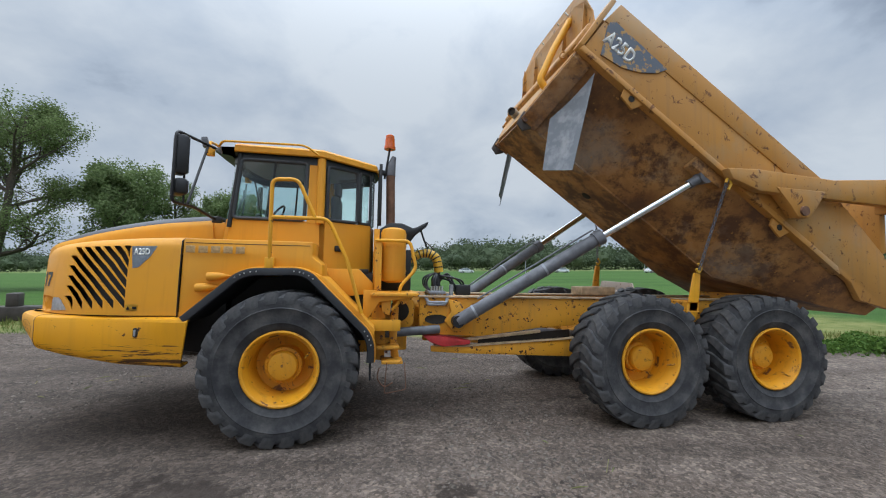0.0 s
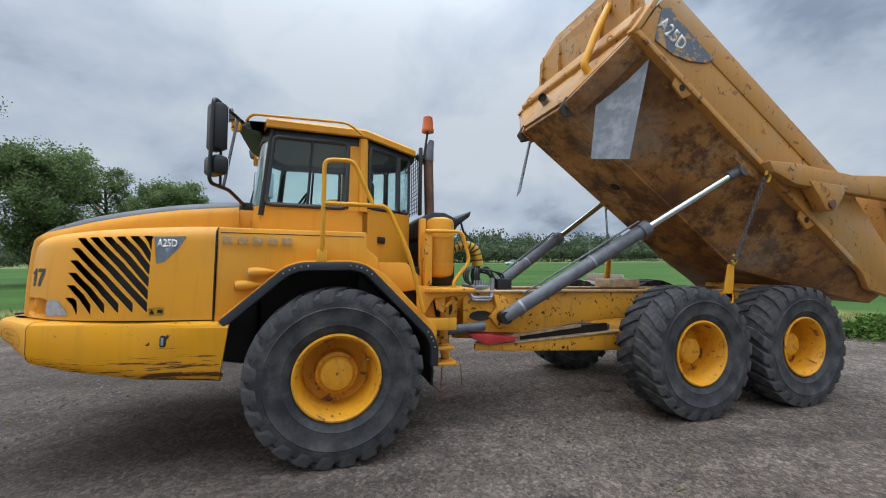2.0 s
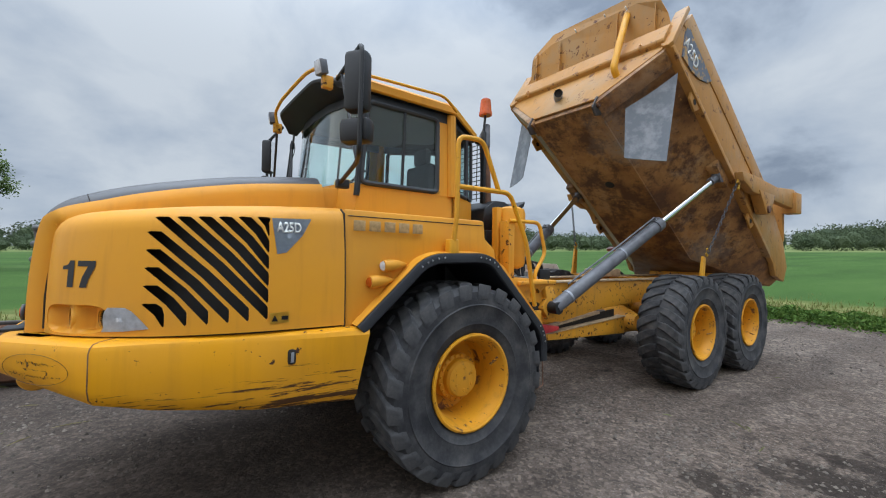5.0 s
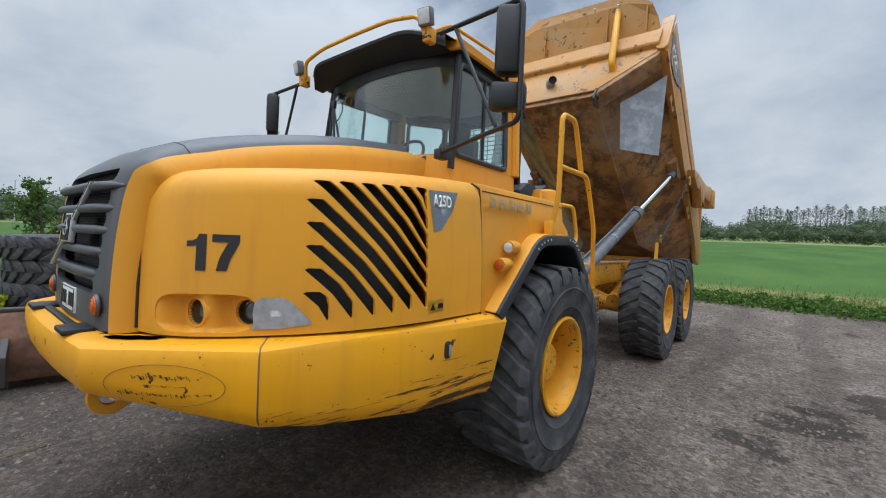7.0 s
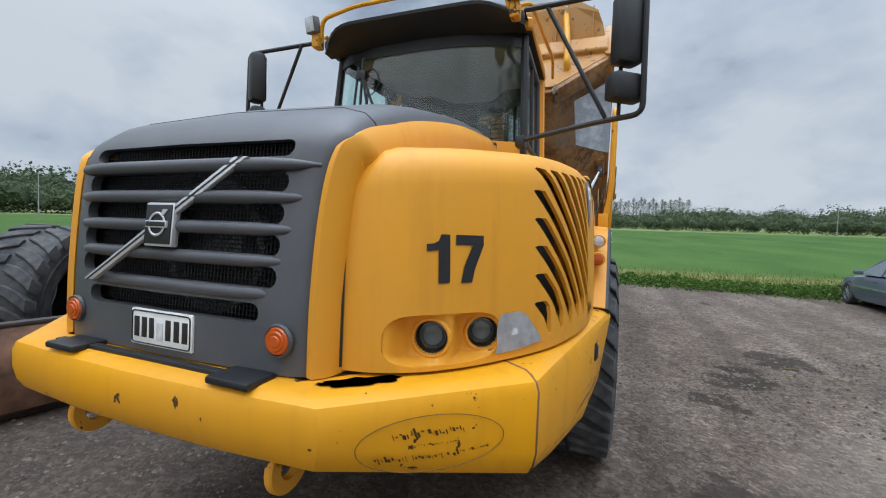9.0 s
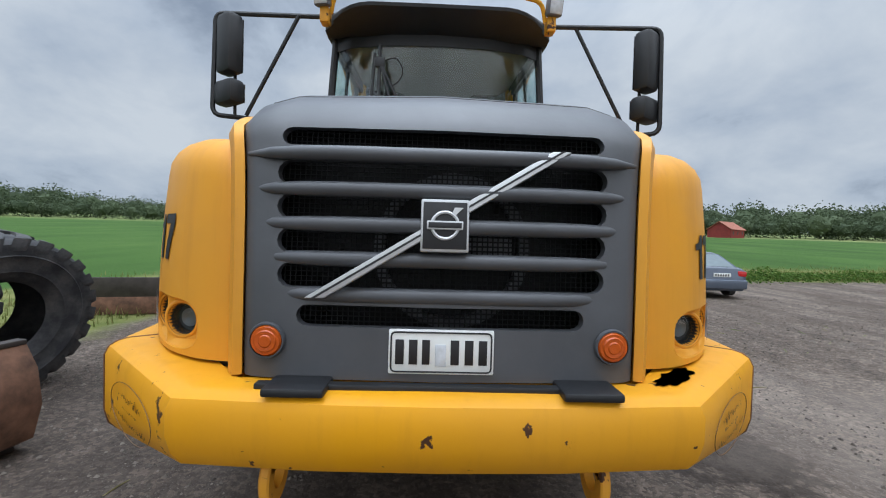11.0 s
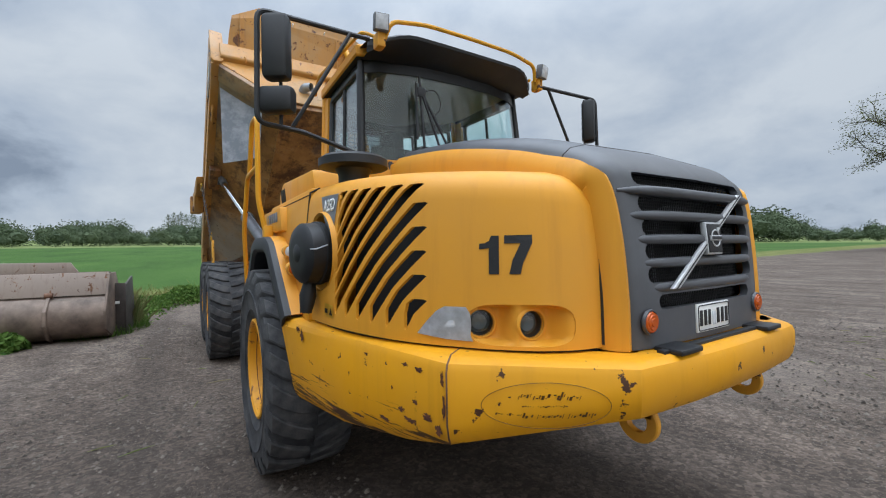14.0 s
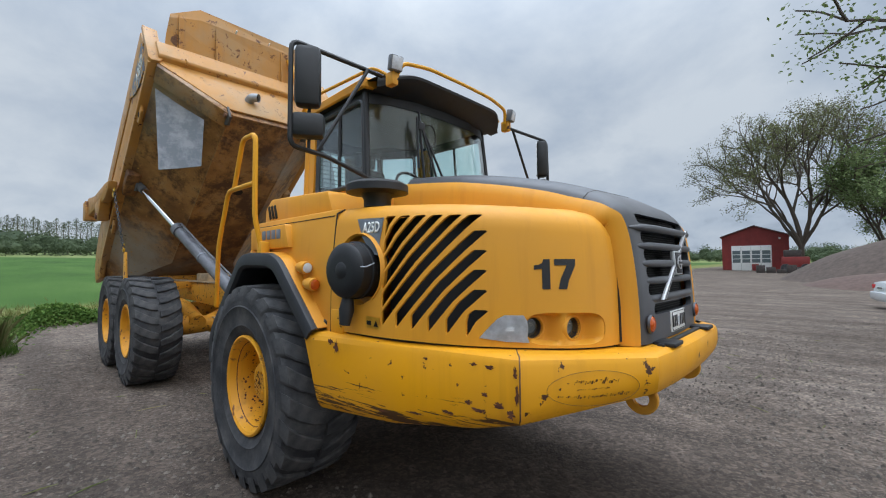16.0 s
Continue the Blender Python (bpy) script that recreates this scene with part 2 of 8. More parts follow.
M["rubber"] = mat_rubber("tyre_rubber")


def mat_ground():
    """Gravel yard, verge and field, told apart by where they lie."""
    m, b, add, link = material("gravel_and_field", 0.92, 0.0, 0.12)
    co = add("ShaderNodeTexCoord")
    sp = add("ShaderNodeSeparateXYZ")
    link(co.outputs["Object"], sp.inputs[0])

    def math(op, a, c, clamp=False):
        n = add("ShaderNodeMath")
        n.operation, n.use_clamp = op, clamp
        for s, v in zip(n.inputs, (a, c)):
            if isinstance(v, (int, float)):
                s.default_value = v
            else:
                link(v, s)
        return n.outputs[0]
    wob = math("MULTIPLY", math("SUBTRACT", noise_at(add, link, 0.5, 5), 0.5), 2.4)
    # distance past the yard's edge: the east verge and the north verge
    east = math("SUBTRACT", sp.outputs["X"], 13.4)
    north = math("ADD", math("SUBTRACT", sp.outputs["Y"], 5.4), math("MULTIPLY", sp.outputs["X"], 0.14))
    past = math("ADD", math("MAXIMUM", east, north), wob)
    grav = ramp_of(add, link, noise_at(add, link, 0.34, 9, 0.66, (1.0, 1.7, 1.0), 0.5), [(0.30, (0.078, 0.060, 0.048)), (0.47, (0.130, 0.102, 0.082)), (0.68, (0.205, 0.166, 0.138))])
    mid = noise_at(add, link, 4.5, 8, 0.75)
    grav = blend(add, link, mask(add, link, mid, 0.30, 0.56), (0.056, 0.044, 0.037), grav)
    # ruts pressed by wheels, curving round the machine
    ring = add("ShaderNodeTexWave", Scale=0.23, Distortion=5.0, Detail=4.0)
    ring.wave_type = "RINGS"
    ring.inputs["Detail Scale"].default_value = 0.35
    link(co.outputs["Object"], ring.inputs["Vector"])
    grav = blend(add, link, math("MULTIPLY", mask(add, link, ring.outputs["Fac"], 0.62, 0.95), 0.45), grav, (0.060, 0.048, 0.040))
    fine = noise_at(add, link, 46, 6, 0.75)
    vor = add("ShaderNodeTexVoronoi", Scale=34.0)
    link(co.outputs["Object"], vor.inputs["Vector"])
    specks = ramp_of(add, link, vor.outputs["Color"], [(0.15, (0.55, 0.55, 0.55)), (0.55, (1.0, 1.0, 1.0)), (0.98, (2.1, 2.05, 2.0))])
    mul = add("ShaderNodeMix")
    mul.data_type, mul.blend_type = "RGBA", "MULTIPLY"
    mul.inputs[0].default_value = 0.8
    link(grav, mul.inputs[6])
    link(specks, mul.inputs[7])
    gravel = blend(add, link, mask(add, link, fine, 0.54, 0.74), mul.outputs[2], (0.045, 0.037, 0.032))
    chip = noise_at(add, link, 85, 4, 0.6)
    gravel = blend(add, link, mask(add, link, chip, 0.60, 0.68), gravel, (0.26, 0.23, 0.205))
    # oil and wet patches
    wet = mask(add, link, noise_at(add, link, 0.42, 6, 0.7, (1.0, 2.2, 1.0), 0.4), 0.64, 0.70)
    gravel = blend(add, link, wet, gravel, (0.035, 0.030, 0.028))
    # oil spilt where machines have stood
    for sx, sy, sr in ((2.42, -2.95, 0.34), (2.95, -3.05, 0.20), (3.7, -3.75, 0.42), (1.55, -2.5, 0.22), (-0.6, -2.4, 0.5)):
        spot = add("ShaderNodeVectorMath")
        spot.operation = "DISTANCE"
        spot.inputs[1].default_value = (sx, sy, 0.0)
        link(co.outputs["Object"], spot.inputs[0])
        rag = math("ADD", spot.outputs["Value"], math("MULTIPLY", math("SUBTRACT", noise_at(add, link, 3.5, 6, 0.65), 0.5), 1.3))
        gravel = blend(add, link, math("MULTIPLY", mask(add, link, rag, sr + 0.06, sr - 0.06), 0.75), gravel, (0.022, 0.017, 0.014))
    # gravel is darker in a wide ragged patch round the truck's front
    dark_patch = add("ShaderNodeVectorMath")
    dark_patch.operation = "DISTANCE"
    dark_patch.inputs[1].default_value = (-1.8, 1.8, 0.0)
    link(co.outputs["Object"], dark_patch.inputs[0])
    edge = math("ADD", dark_patch.outputs["Value"], math("MULTIPLY", math("SUBTRACT", noise_at(add, link, 0.6, 7, 0.65), 0.5), 5.0))
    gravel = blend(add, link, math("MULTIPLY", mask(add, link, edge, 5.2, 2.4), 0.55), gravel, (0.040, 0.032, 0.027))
    # dry dust blown over the gravel beside the front wheel
    dusty = add("ShaderNodeVectorMath")
    dusty.operation = "DISTANCE"
    dusty.inputs[1].default_value = (-0.3, -4.5, 0.0)
    link(co.outputs["Object"], dusty.inputs[0])
    rim = math("ADD", dusty.outputs["Value"], math("MULTIPLY", math("SUBTRACT", noise_at(add, link, 0.9, 8, 0.7), 0.5), 3.2))
    gravel = blend(add, link, math("MULTIPLY", mask(add, link, rim, 2.3, 0.9), 0.42), gravel, (0.235, 0.195, 0.165))
    verge = ramp_of(add, link, noise_at(add, link, 1.3, 6), [(0.3, (0.075, 0.10, 0.022)), (0.7, (0.19, 0.19, 0.07))])
    field = ramp_of(add, link, noise_at(add, link, 0.05, 8, 0.6, (1, 3, 1)), [(0.3, (0.030, 0.068, 0.014)), (0.5, (0.046, 0.098, 0.020)), (0.7, (0.066, 0.122, 0.028))])
    col = blend(add, link, mask(add, link, past, 0.0, 0.5), gravel, verge)
    col = blend(add, link, mask(add, link, past, 5.5, 7.0), col, field)
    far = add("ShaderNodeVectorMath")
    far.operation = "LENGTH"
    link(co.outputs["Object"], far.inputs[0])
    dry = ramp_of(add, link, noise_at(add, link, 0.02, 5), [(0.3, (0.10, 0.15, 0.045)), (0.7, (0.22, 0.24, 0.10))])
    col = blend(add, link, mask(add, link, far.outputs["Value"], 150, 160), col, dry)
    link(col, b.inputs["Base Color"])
    # stones of two sizes stand out of the surface
    big = add("ShaderNodeTexVoronoi", Scale=17.0)
    big.feature = "SMOOTH_F1"
    link(co.outputs["Object"], big.inputs["Vector"])
    relief = math("ADD", math("MULTIPLY", math("SUBTRACT", 1.0, vor.outputs["Distance"]), 0.5), math("MULTIPLY", math("SUBTRACT", 1.0, big.outputs["Distance"]), 0.45))
    bump(add, link, b, math("ADD", relief, fine), 0.5, 0.025)
    return m


M["ground"] = mat_ground()


def mat_leaf(name, a, c, through=0.35):
    """Leaves and blades: each island its own tone, part of the light passes through."""
    m, b, add, link = material(name, 0.75, 0.0, 0.12)
    g = add("ShaderNodeNewGeometry")
    tone = ramp_of(add, link, g.outputs["Random Per Island"], [(0.0, a), (1.0, c)])
    link(tone, b.inputs["Base Color"])
    if through:
        tr = add("ShaderNodeBsdfTranslucent")
        link(tone, tr.inputs[0])
        mx = add("ShaderNodeMixShader")
        mx.inputs[0].default_value = through
        link(b.outputs[0], mx.inputs[1])
        link(tr.outputs[0], mx.inputs[2])
        link(mx.outputs[0], m.node_tree.nodes["Material Output"].inputs[0])
    return m


M["leaf"] = mat_leaf("spring_leaves", (0.09, 0.13, 0.045), (0.21, 0.27, 0.11))
M["leaf_dark"] = mat_leaf("dense_leaves", (0.10, 0.145, 0.058), (0.21, 0.27, 0.115))
M["weed"] = mat_leaf("verge_weeds", (0.042, 0.092, 0.018), (0.12, 0.20, 0.042))
M["straw"] = mat_leaf("dry_grass", (0.22, 0.19, 0.09), (0.12, 0.16, 0.05))
# distant haze is put into this canopy colour as a slightly greyed green
M["wood_far"] = mat_leaf("distant_canopy", (0.058, 0.082, 0.046), (0.100, 0.132, 0.072), 0.2)
M["bark"] = mat_plain("bark", (0.07, 0.055, 0.042), 0.9, 0, 0.4, 12, 0.5)
M["stone"] = mat_leaf("gravel_stones", (0.05, 0.042, 0.036), (0.18, 0.155, 0.13), 0.0)
M["bucketpale"] = mat_paint("pale_scratched_plate", (0.31, 0.245, 0.205), (0.20, 0.14, 0.11), rust=0.16, rough=0.6, streak=0.6, rust_scale=5.0, chips=0.5)
M["silverbar"] = mat_plain("satin_silver", (0.58, 0.59, 0.60), 0.35, 0.35, 0.08, 12.0, 0.03)
M["bucket"] = mat_plain("scraped_bucket_steel", (0.185, 0.137, 0.108), 0.6, 0.2, 0.55, 3.0, 0.2)
M["bucketdark"] = mat_plain("dark_oily_steel", (0.062, 0.052, 0.047), 0.6, 0.3, 0.4, 3.0, 0.2)
M["carpaint"] = mat_plain("blue_grey_car_paint", (0.12, 0.145, 0.19), 0.12, 0.3, 0.05)
M["paleplaster"] = mat_plain("pale_plaster", (0.46, 0.47, 0.46), 0.8, 0, 0.1, 1.0)
M["whitecar"] = mat_plain("white_car_paint", (0.65, 0.68, 0.70), 0.2, 0.1, 0.03)
M["carglass"] = mat_plain("dark_car_glass", (0.13, 0.16, 0.17), 0.06, 0, 0.1)
M["redwall"] = mat_plain("red_corrugated_wall", (0.22, 0.025, 0.022), 0.6, 0, 0.2, 1.0)
M["roofmat"] = mat_plain("dark_roof_sheet", (0.10, 0.05, 0.045), 0.6)
M["pile"] = mat_plain("crushed_stone_heap", (0.075, 0.054, 0.043), 0.95, 0, 0.35, 3.0, 0.8)
M["pilered"] = mat_plain("reddish_stone_heap", (0.09, 0.056, 0.045), 0.95, 0, 0.3, 4.0, 0.8)


# ---- mesh tools ----
def finish(bm, name, mat, smooth=True, angle=0.6):
    bmesh.ops.recalc_face_normals(bm, faces=bm.faces)
    me = bpy.data.meshes.new(name)
    bm.to_mesh(me)
    bm.free()
    for mt in (mat if isinstance(mat, (list, tuple)) else [mat]):
        me.materials.append(mt)
    if smooth:
        me.shade_smooth()
        me.set_sharp_from_angle(angle=angle)
    return me


def part(name, bm, mat, parent=None, label="", smooth=True, angle=0.6):
    """Links a bmesh as one mesh object under a thing or a part."""
    ob = new(name, finish(bm, name, mat, smooth, angle))
    ob.parent = parent
    if label:
        tagged(ob, label)
    return ob


def shared(name, me, parent, m=None):
    """One more object on a mesh that is already made."""
    ob = new(name, me)
    ob.parent = parent
    if m is not None:
        ob.matrix_basis = m
    return ob


def thing(name, label, category, place=(0, 0, 0), turn=0.0, group="", kind=""):
    ob = new(name)
    ob.matrix_basis = pose(*place, 0, 0, turn)
    return tagged(ob, label, category, group, kind)


def round_edges(bm, width, segments=2, faces=None):
    if width <= 0:
        return
    edges = [e for e in bm.edges if len(e.link_faces) == 2 and e.calc_face_angle(0) > 0.35]
    bmesh.ops.bevel(bm, geom=edges, offset=width, segments=segments, profile=0.5, affect="EDGES", clamp_overlap=True)


def join(bm, other):
    me = bpy.data.meshes.new("t")
    other.to_mesh(me)
    other.free()
    bm.from_mesh(me)
    bpy.data.meshes.remove(me)
    return bm


def box(x0, x1, y0, y1, z0, z1, bevel=0.01, m=None):
    bm = bmesh.new()
    bmesh.ops.create_cube(bm, size=1.0)
    for v in bm.verts:
        v.co = Vector(((x0 + x1) / 2 + v.co.x * (x1 - x0), (y0 + y1) / 2 + v.co.y * (y1 - y0), (z0 + z1) / 2 + v.co.z * (z1 - z0)))
    round_edges(bm, bevel)
    if m is not None:
        bm.transform(m)
    return bm


def prism(pts, a, b, axis="y", bevel=0.0):
    """A polygon of (p, q) drawn out from a to b. axis y: (x, z); axis x: (y, z); axis z: (x, y)."""
    put = {"y": lambda p, q, k: (p, k, q), "x": lambda p, q, k: (k, p, q), "z": lambda p, q, k: (p, q, k)}[axis]
    bm = bmesh.new()
    lo = [bm.verts.new(put(p, q, a)) for p, q in pts]
    hi = [bm.verts.new(put(p, q, b)) for p, q in pts]
    bm.faces.new(lo)
    bm.faces.new(hi[::-1])
    for i in range(len(pts)):
        j = (i + 1) % len(pts)
        bm.faces.new((lo[i], hi[i], hi[j], lo[j]))
    bmesh.ops.recalc_face_normals(bm, faces=bm.faces)
    round_edges(bm, bevel)
    return bm


def lathe(profile, seg=32, m=None, axis="y"):
    """A profile of (r, k) turned round an axis through the origin."""
    bm = bmesh.new()
    rings = []
    for i in range(seg):
        a = 2 * math.pi * i / seg
        c, s = math.cos(a), math.sin(a)
        if axis == "y":
            rings.append([bm.verts.new((r * c, k, r * s)) for r, k in profile])
        else:
            rings.append([bm.verts.new((r * c, r * s, k)) for r, k in profile])
    for i in range(seg):
        p, q = rings[i], rings[(i + 1) % seg]
        for j in range(len(profile) - 1):
            bm.faces.new((p[j], p[j + 1], q[j + 1], q[j]))
    bmesh.ops.remove_doubles(bm, verts=bm.verts, dist=1e-5)
    bmesh.ops.recalc_face_normals(bm, faces=bm.faces)
    if m is not None:
        bm.transform(m)
    return bm


def smooth_path(pts, n=6, closed=False):
    """A rounded path through a few points."""
    P = [Vector(p) for p in pts]
    out = []
    k = len(P)
    for i in range(k if closed else k - 1):
        if closed:
            a, b, c, d = (P[(i + o) % k] for o in (-1, 0, 1, 2))
        else:
            a, b, c, d = P[max(i - 1, 0)], P[i], P[i + 1], P[min(i + 2, k - 1)]
        for j in range(n):
            t = j / n
            out.append(0.5 * ((2 * b) + (c - a) * t + (2 * a - 5 * b + 4 * c - d) * t * t + (3 * b - a - 3 * c + d) * t ** 3))
    if not closed:
        out.append(P[-1])
    return out


def fillet(pts, r=0.08, n=4, closed=False):
    """A path with its corners rounded."""
    P = [Vector(p) for p in pts]
    out = []
    k = len(P)
    for i in range(k):
        if not closed and i in (0, k - 1):
            out.append(P[i])
            continue
        a, b, c = P[i - 1], P[i], P[(i + 1) % k]
        u, v = a - b, c - b
        d = min(r, u.length * 0.45, v.length * 0.45)
        s, e = b + u.normalized() * d, b + v.normalized() * d
        for j in range(n + 1):
            t = j / n
            out.append((1 - t) ** 2 * s + 2 * t * (1 - t) * b + t * t * e)
    return out


def tube(path, r, seg=10, closed=False, cap=True, radii=None):
    bm = bmesh.new()
    P = [Vector(p) for p in path]
    rings = []
    up = Vector((0, 0, 1))
    k = len(P)
    prev = None
    for i in range(k):
        if closed:
            d = (P[(i + 1) % k] - P[i - 1]).normalized()
        else:
            d = (P[min(i + 1, k - 1)] - P[max(i - 1, 0)]).normalized()
        if prev is None:
            side = d.cross(up if abs(d.z) < 0.9 else Vector((1, 0, 0))).normalized()
        else:
            side = (prev - d * prev.dot(d)).normalized()
        prev = side
        other = d.cross(side)
        rr = radii[i] if radii else r
        rings.append([bm.verts.new(P[i] + rr * (math.cos(2 * math.pi * j / seg) * side + math.sin(2 * math.pi * j / seg) * other)) for j in range(seg)])
    for i in range(k if closed else k - 1):
        p, q = rings[i], rings[(i + 1) % k]
        for j in range(seg):
            bm.faces.new((p[j], p[(j + 1) % seg], q[(j + 1) % seg], q[j]))
    if cap and not closed:
        bm.faces.new(rings[0][::-1])
        bm.faces.new(rings[-1])
    bmesh.ops.recalc_face_normals(bm, faces=bm.faces)
    return bm


def rod(a, b, r, seg=16, r2=None):
    return tube([a, b], r, seg, radii=[r, r2 if r2 is not None else r])


def sheet(rows, thick=0.0, flip=False):
    """A surface through rows of points, with a thickness to its inside."""
    bm = bmesh.new()
    V = [[bm.verts.new(p) for p in row] for row in rows]
    for i in range(len(V) - 1):
        for j in range(len(V[0]) - 1):
            q = (V[i][j], V[i][j + 1], V[i + 1][j + 1], V[i + 1][j])
            if len({tuple(round(c, 6) for c in v.co) for v in q}) > 2:
                bm.faces.new(q[::-1] if flip else q)
    bmesh.ops.remove_doubles(bm, verts=bm.verts, dist=1e-5)
    if thick:
        bm.normal_update()
        bmesh.ops.solidify(bm, geom=bm.faces[:], thickness=thick)
    return bm


def cut(bm, cutters):
    """Cuts solids out of a solid."""
    me = bpy.data.meshes.new("solid")
    bmesh.ops.recalc_face_normals(bm, faces=bm.faces)
    bm.to_mesh(me)
    bm.free()
    ob = new("solid", me)
    tool = bmesh.new()
    for c in cutters:
        bmesh.ops.recalc_face_normals(c, faces=c.faces)
        join(tool, c)
    tm = bpy.data.meshes.new("tool")
    tool.to_mesh(tm)
    tool.free()
    to = new("tool", tm)
    md = ob.modifiers.new("cut", "BOOLEAN")
    md.operation, md.object, md.solver = "DIFFERENCE", to, "EXACT"
    md.use_self = True
    deps = bpy.context.evaluated_depsgraph_get()
    res = bpy.data.meshes.new_from_object(ob.evaluated_get(deps))
    out = bmesh.new()
    out.from_mesh(res)
    for o in (ob, to):
        bpy.data.objects.remove(o)
    for x in (me, tm, res):
        bpy.data.meshes.remove(x)
    return out


def lettering(text, size, depth=0.002, bold=0.0, shear=0.0):
    """Text as a mesh, centred, in the x-y plane."""
    cu = bpy.data.curves.new("lettering", "FONT")
    cu.body, cu.size, cu.align_x, cu.align_y = text, size, "CENTER", "CENTER"
    cu.offset, cu.shear = bold, shear
    cu.resolution_u = 3
    ob = new("lettering", cu)
    me = bpy.data.meshes.new_from_object(ob.evaluated_get(bpy.context.evaluated_depsgraph_get()))
    bm = bmesh.new()
    bm.from_mesh(me)
    bpy.data.objects.remove(ob)
    bpy.data.curves.remove(cu)
    bpy.data.meshes.remove(me)
    bmesh.ops.triangulate(bm, faces=bm.faces)
    if depth:
        got = bmesh.ops.extrude_face_region(bm, geom=bm.faces[:])
        for v in got["geom"]:
            if isinstance(v, bmesh.types.BMVert):
                v.co.z += depth
    return bm


def warp(bm, fn):
    for v in bm.verts:
        v.co = Vector(fn(*v.co))
    return bm


def lerp(a, b, t):
    return a + (b - a) * t


def along(x, stops):
    """Straight steps between a few (x, y) stops."""
    if x <= stops[0][0]:
        return stops[0][1]
    for (a, p), (b, q) in zip(stops, stops[1:]):
        if x <= b:
            return lerp(p, q, (x - a) / (b - a))
    return stops[-1][1]


# ---- ground ----
def land(x, y):
    """Height of the land: level round the machine, rising gently outwards and to the east."""
    d = math.hypot(x, y)
    out = max(0.0, d - 16.0)
    h = 1.098 * out * (0.0078 + 0.023 * x / max(d, 1e-6))
    if d < 60:
        h += 0.03 * noise.noise((x * 0.35, y * 0.35, 0.3)) * min(1.0, d / 6.0)
    return h


def graded(n, near, far):
    """Steps that widen from the middle outwards."""
    k = [math.sinh(4.6 * i / n) / math.sinh(4.6) * far for i in range(1, n + 1)]
    return [-v for v in k[::-1]] + [0.0] + k


def build_ground():
    gx = graded(70, 0.4, 2400.0)
    rows = [[(x, y, land(x, y)) for x in gx] for y in gx]
    bm = sheet(rows)
    ob = new("ground", finish(bm, "ground", M["ground"], True, 3.0))
    tagged(ob, "dark gravel yard running into a green crop field", "ground", kind="structure")


build_ground()


# ---- articulated dump truck: tractor unit ----
truck = thing("dump_truck", "yellow articulated dump truck with raised tipping body on gravel", "dump truck")


def plan_side():
    """The engine cover's outline from above, by length from the rear edge to the nose seam."""
    pts = smooth_path([(-0.985, 1.268, 0), (-1.5, 1.235, 0), (-1.92, 1.135, 0), (-2.2, 0.985, 0), (-2.37, 0.850, 0), (-2.455, 0.735, 0), (-2.487, 0.650, 0), (-2.497, 0.572, 0)], 10)
    s, out = 0.0, []
    for i, p in enumerate(pts):
        if i:
            s += (p - pts[i - 1]).length
        out.append((s, p.x, p.y))
    return out


def skew(x):
    """The nose stands a little to one side of the machine's middle line."""
    return -0.022 * min(1.0, max(0.0, (-0.9 - x) / 1.6))


PLAN = plan_side()
S_MAX = PLAN[-1][0]


def side_at(s, z, off=0.0, sg=-1):
    """A point of the side panel: length s along it, height z, off metres proud of it."""
    s = min(max(s, 0.0), S_MAX)
    for (a, ax, ay), (b, bx, by) in zip(PLAN, PLAN[1:]):
        if s <= b + 1e-9:
            t = (s - a) / (b - a)
            x, y = lerp(ax, bx, t), lerp(ay, by, t)
            nx, ny = -(by - ay), (bx - ax)
            n = math.hypot(nx, ny)
            nx, ny = nx / n, ny / n
            if ny < 0 and nx > 0:
                nx, ny = -nx, -ny
            if ny < 0:
                nx, ny = -nx, -ny
            break
    lean = -0.05 * max(0.0, (z - 1.3) / 0.7) ** 2
    return (x + nx * (off + lean), sg * (y + ny * (off + lean)) + skew(x), z)


def panel_top(s):
    """Upper edge of the panel: it falls towards the nose and rounds off at its front corner."""
    near = max(0.0, 0.11 - (S_MAX - s))
    return 2.045 - 0.125 * (s / S_MAX) ** 1.3 - (0.11 - math.sqrt(0.11 ** 2 - near ** 2))


def s_of_x(x):
    for (a, ax, ay), (b, bx, by) in zip(PLAN, PLAN[1:]):
        if bx <= x:
            return lerp(a, b, (x - ax) / (bx - ax))
    return S_MAX


FILTER = (-1.235, 1.245, 1.640)


LAMP_Z, LAMP_H = 1.360, 0.076
LAMPS = [s_of_x(-2.405), s_of_x(-2.258)]
BAY = (LAMPS[0] + 0.130, LAMPS[1] - 0.070)


def bay_height(s):
    """Half the height of the lamp recess at length s."""
    k = abs((s - (BAY[0] + BAY[1]) / 2) / ((BAY[0] - BAY[1]) / 2))
    return LAMP_H * max(0.0, 1 - min(1.0, k) ** 5) ** 0.4


def bay_depth(s):
    """Depth of the recess: it dips in before each lamp and comes out again behind it."""
    for c in LAMPS:
        if c - 0.080 <= s <= c + 0.035:
            return 0.062 * (s - c + 0.080) / 0.115
        if c + 0.035 < s <= c + 0.130:
            return 0.062 * (0.5 + 0.5 * math.cos(math.pi * (s - c - 0.035) / 0.095))
    return 0.0


def lamp_outline():
    """Outline of the lamp recess on the side panel, as (s, z)."""
    n = 22
    up = [lerp(BAY[1], BAY[0], 0.5 - 0.5 * math.cos(math.pi * i / n)) for i in range(n + 1)]
    return [(p, LAMP_Z - bay_height(p)) for p in up] + [(p, LAMP_Z + bay_height(p)) for p in up[-2:0:-1]]


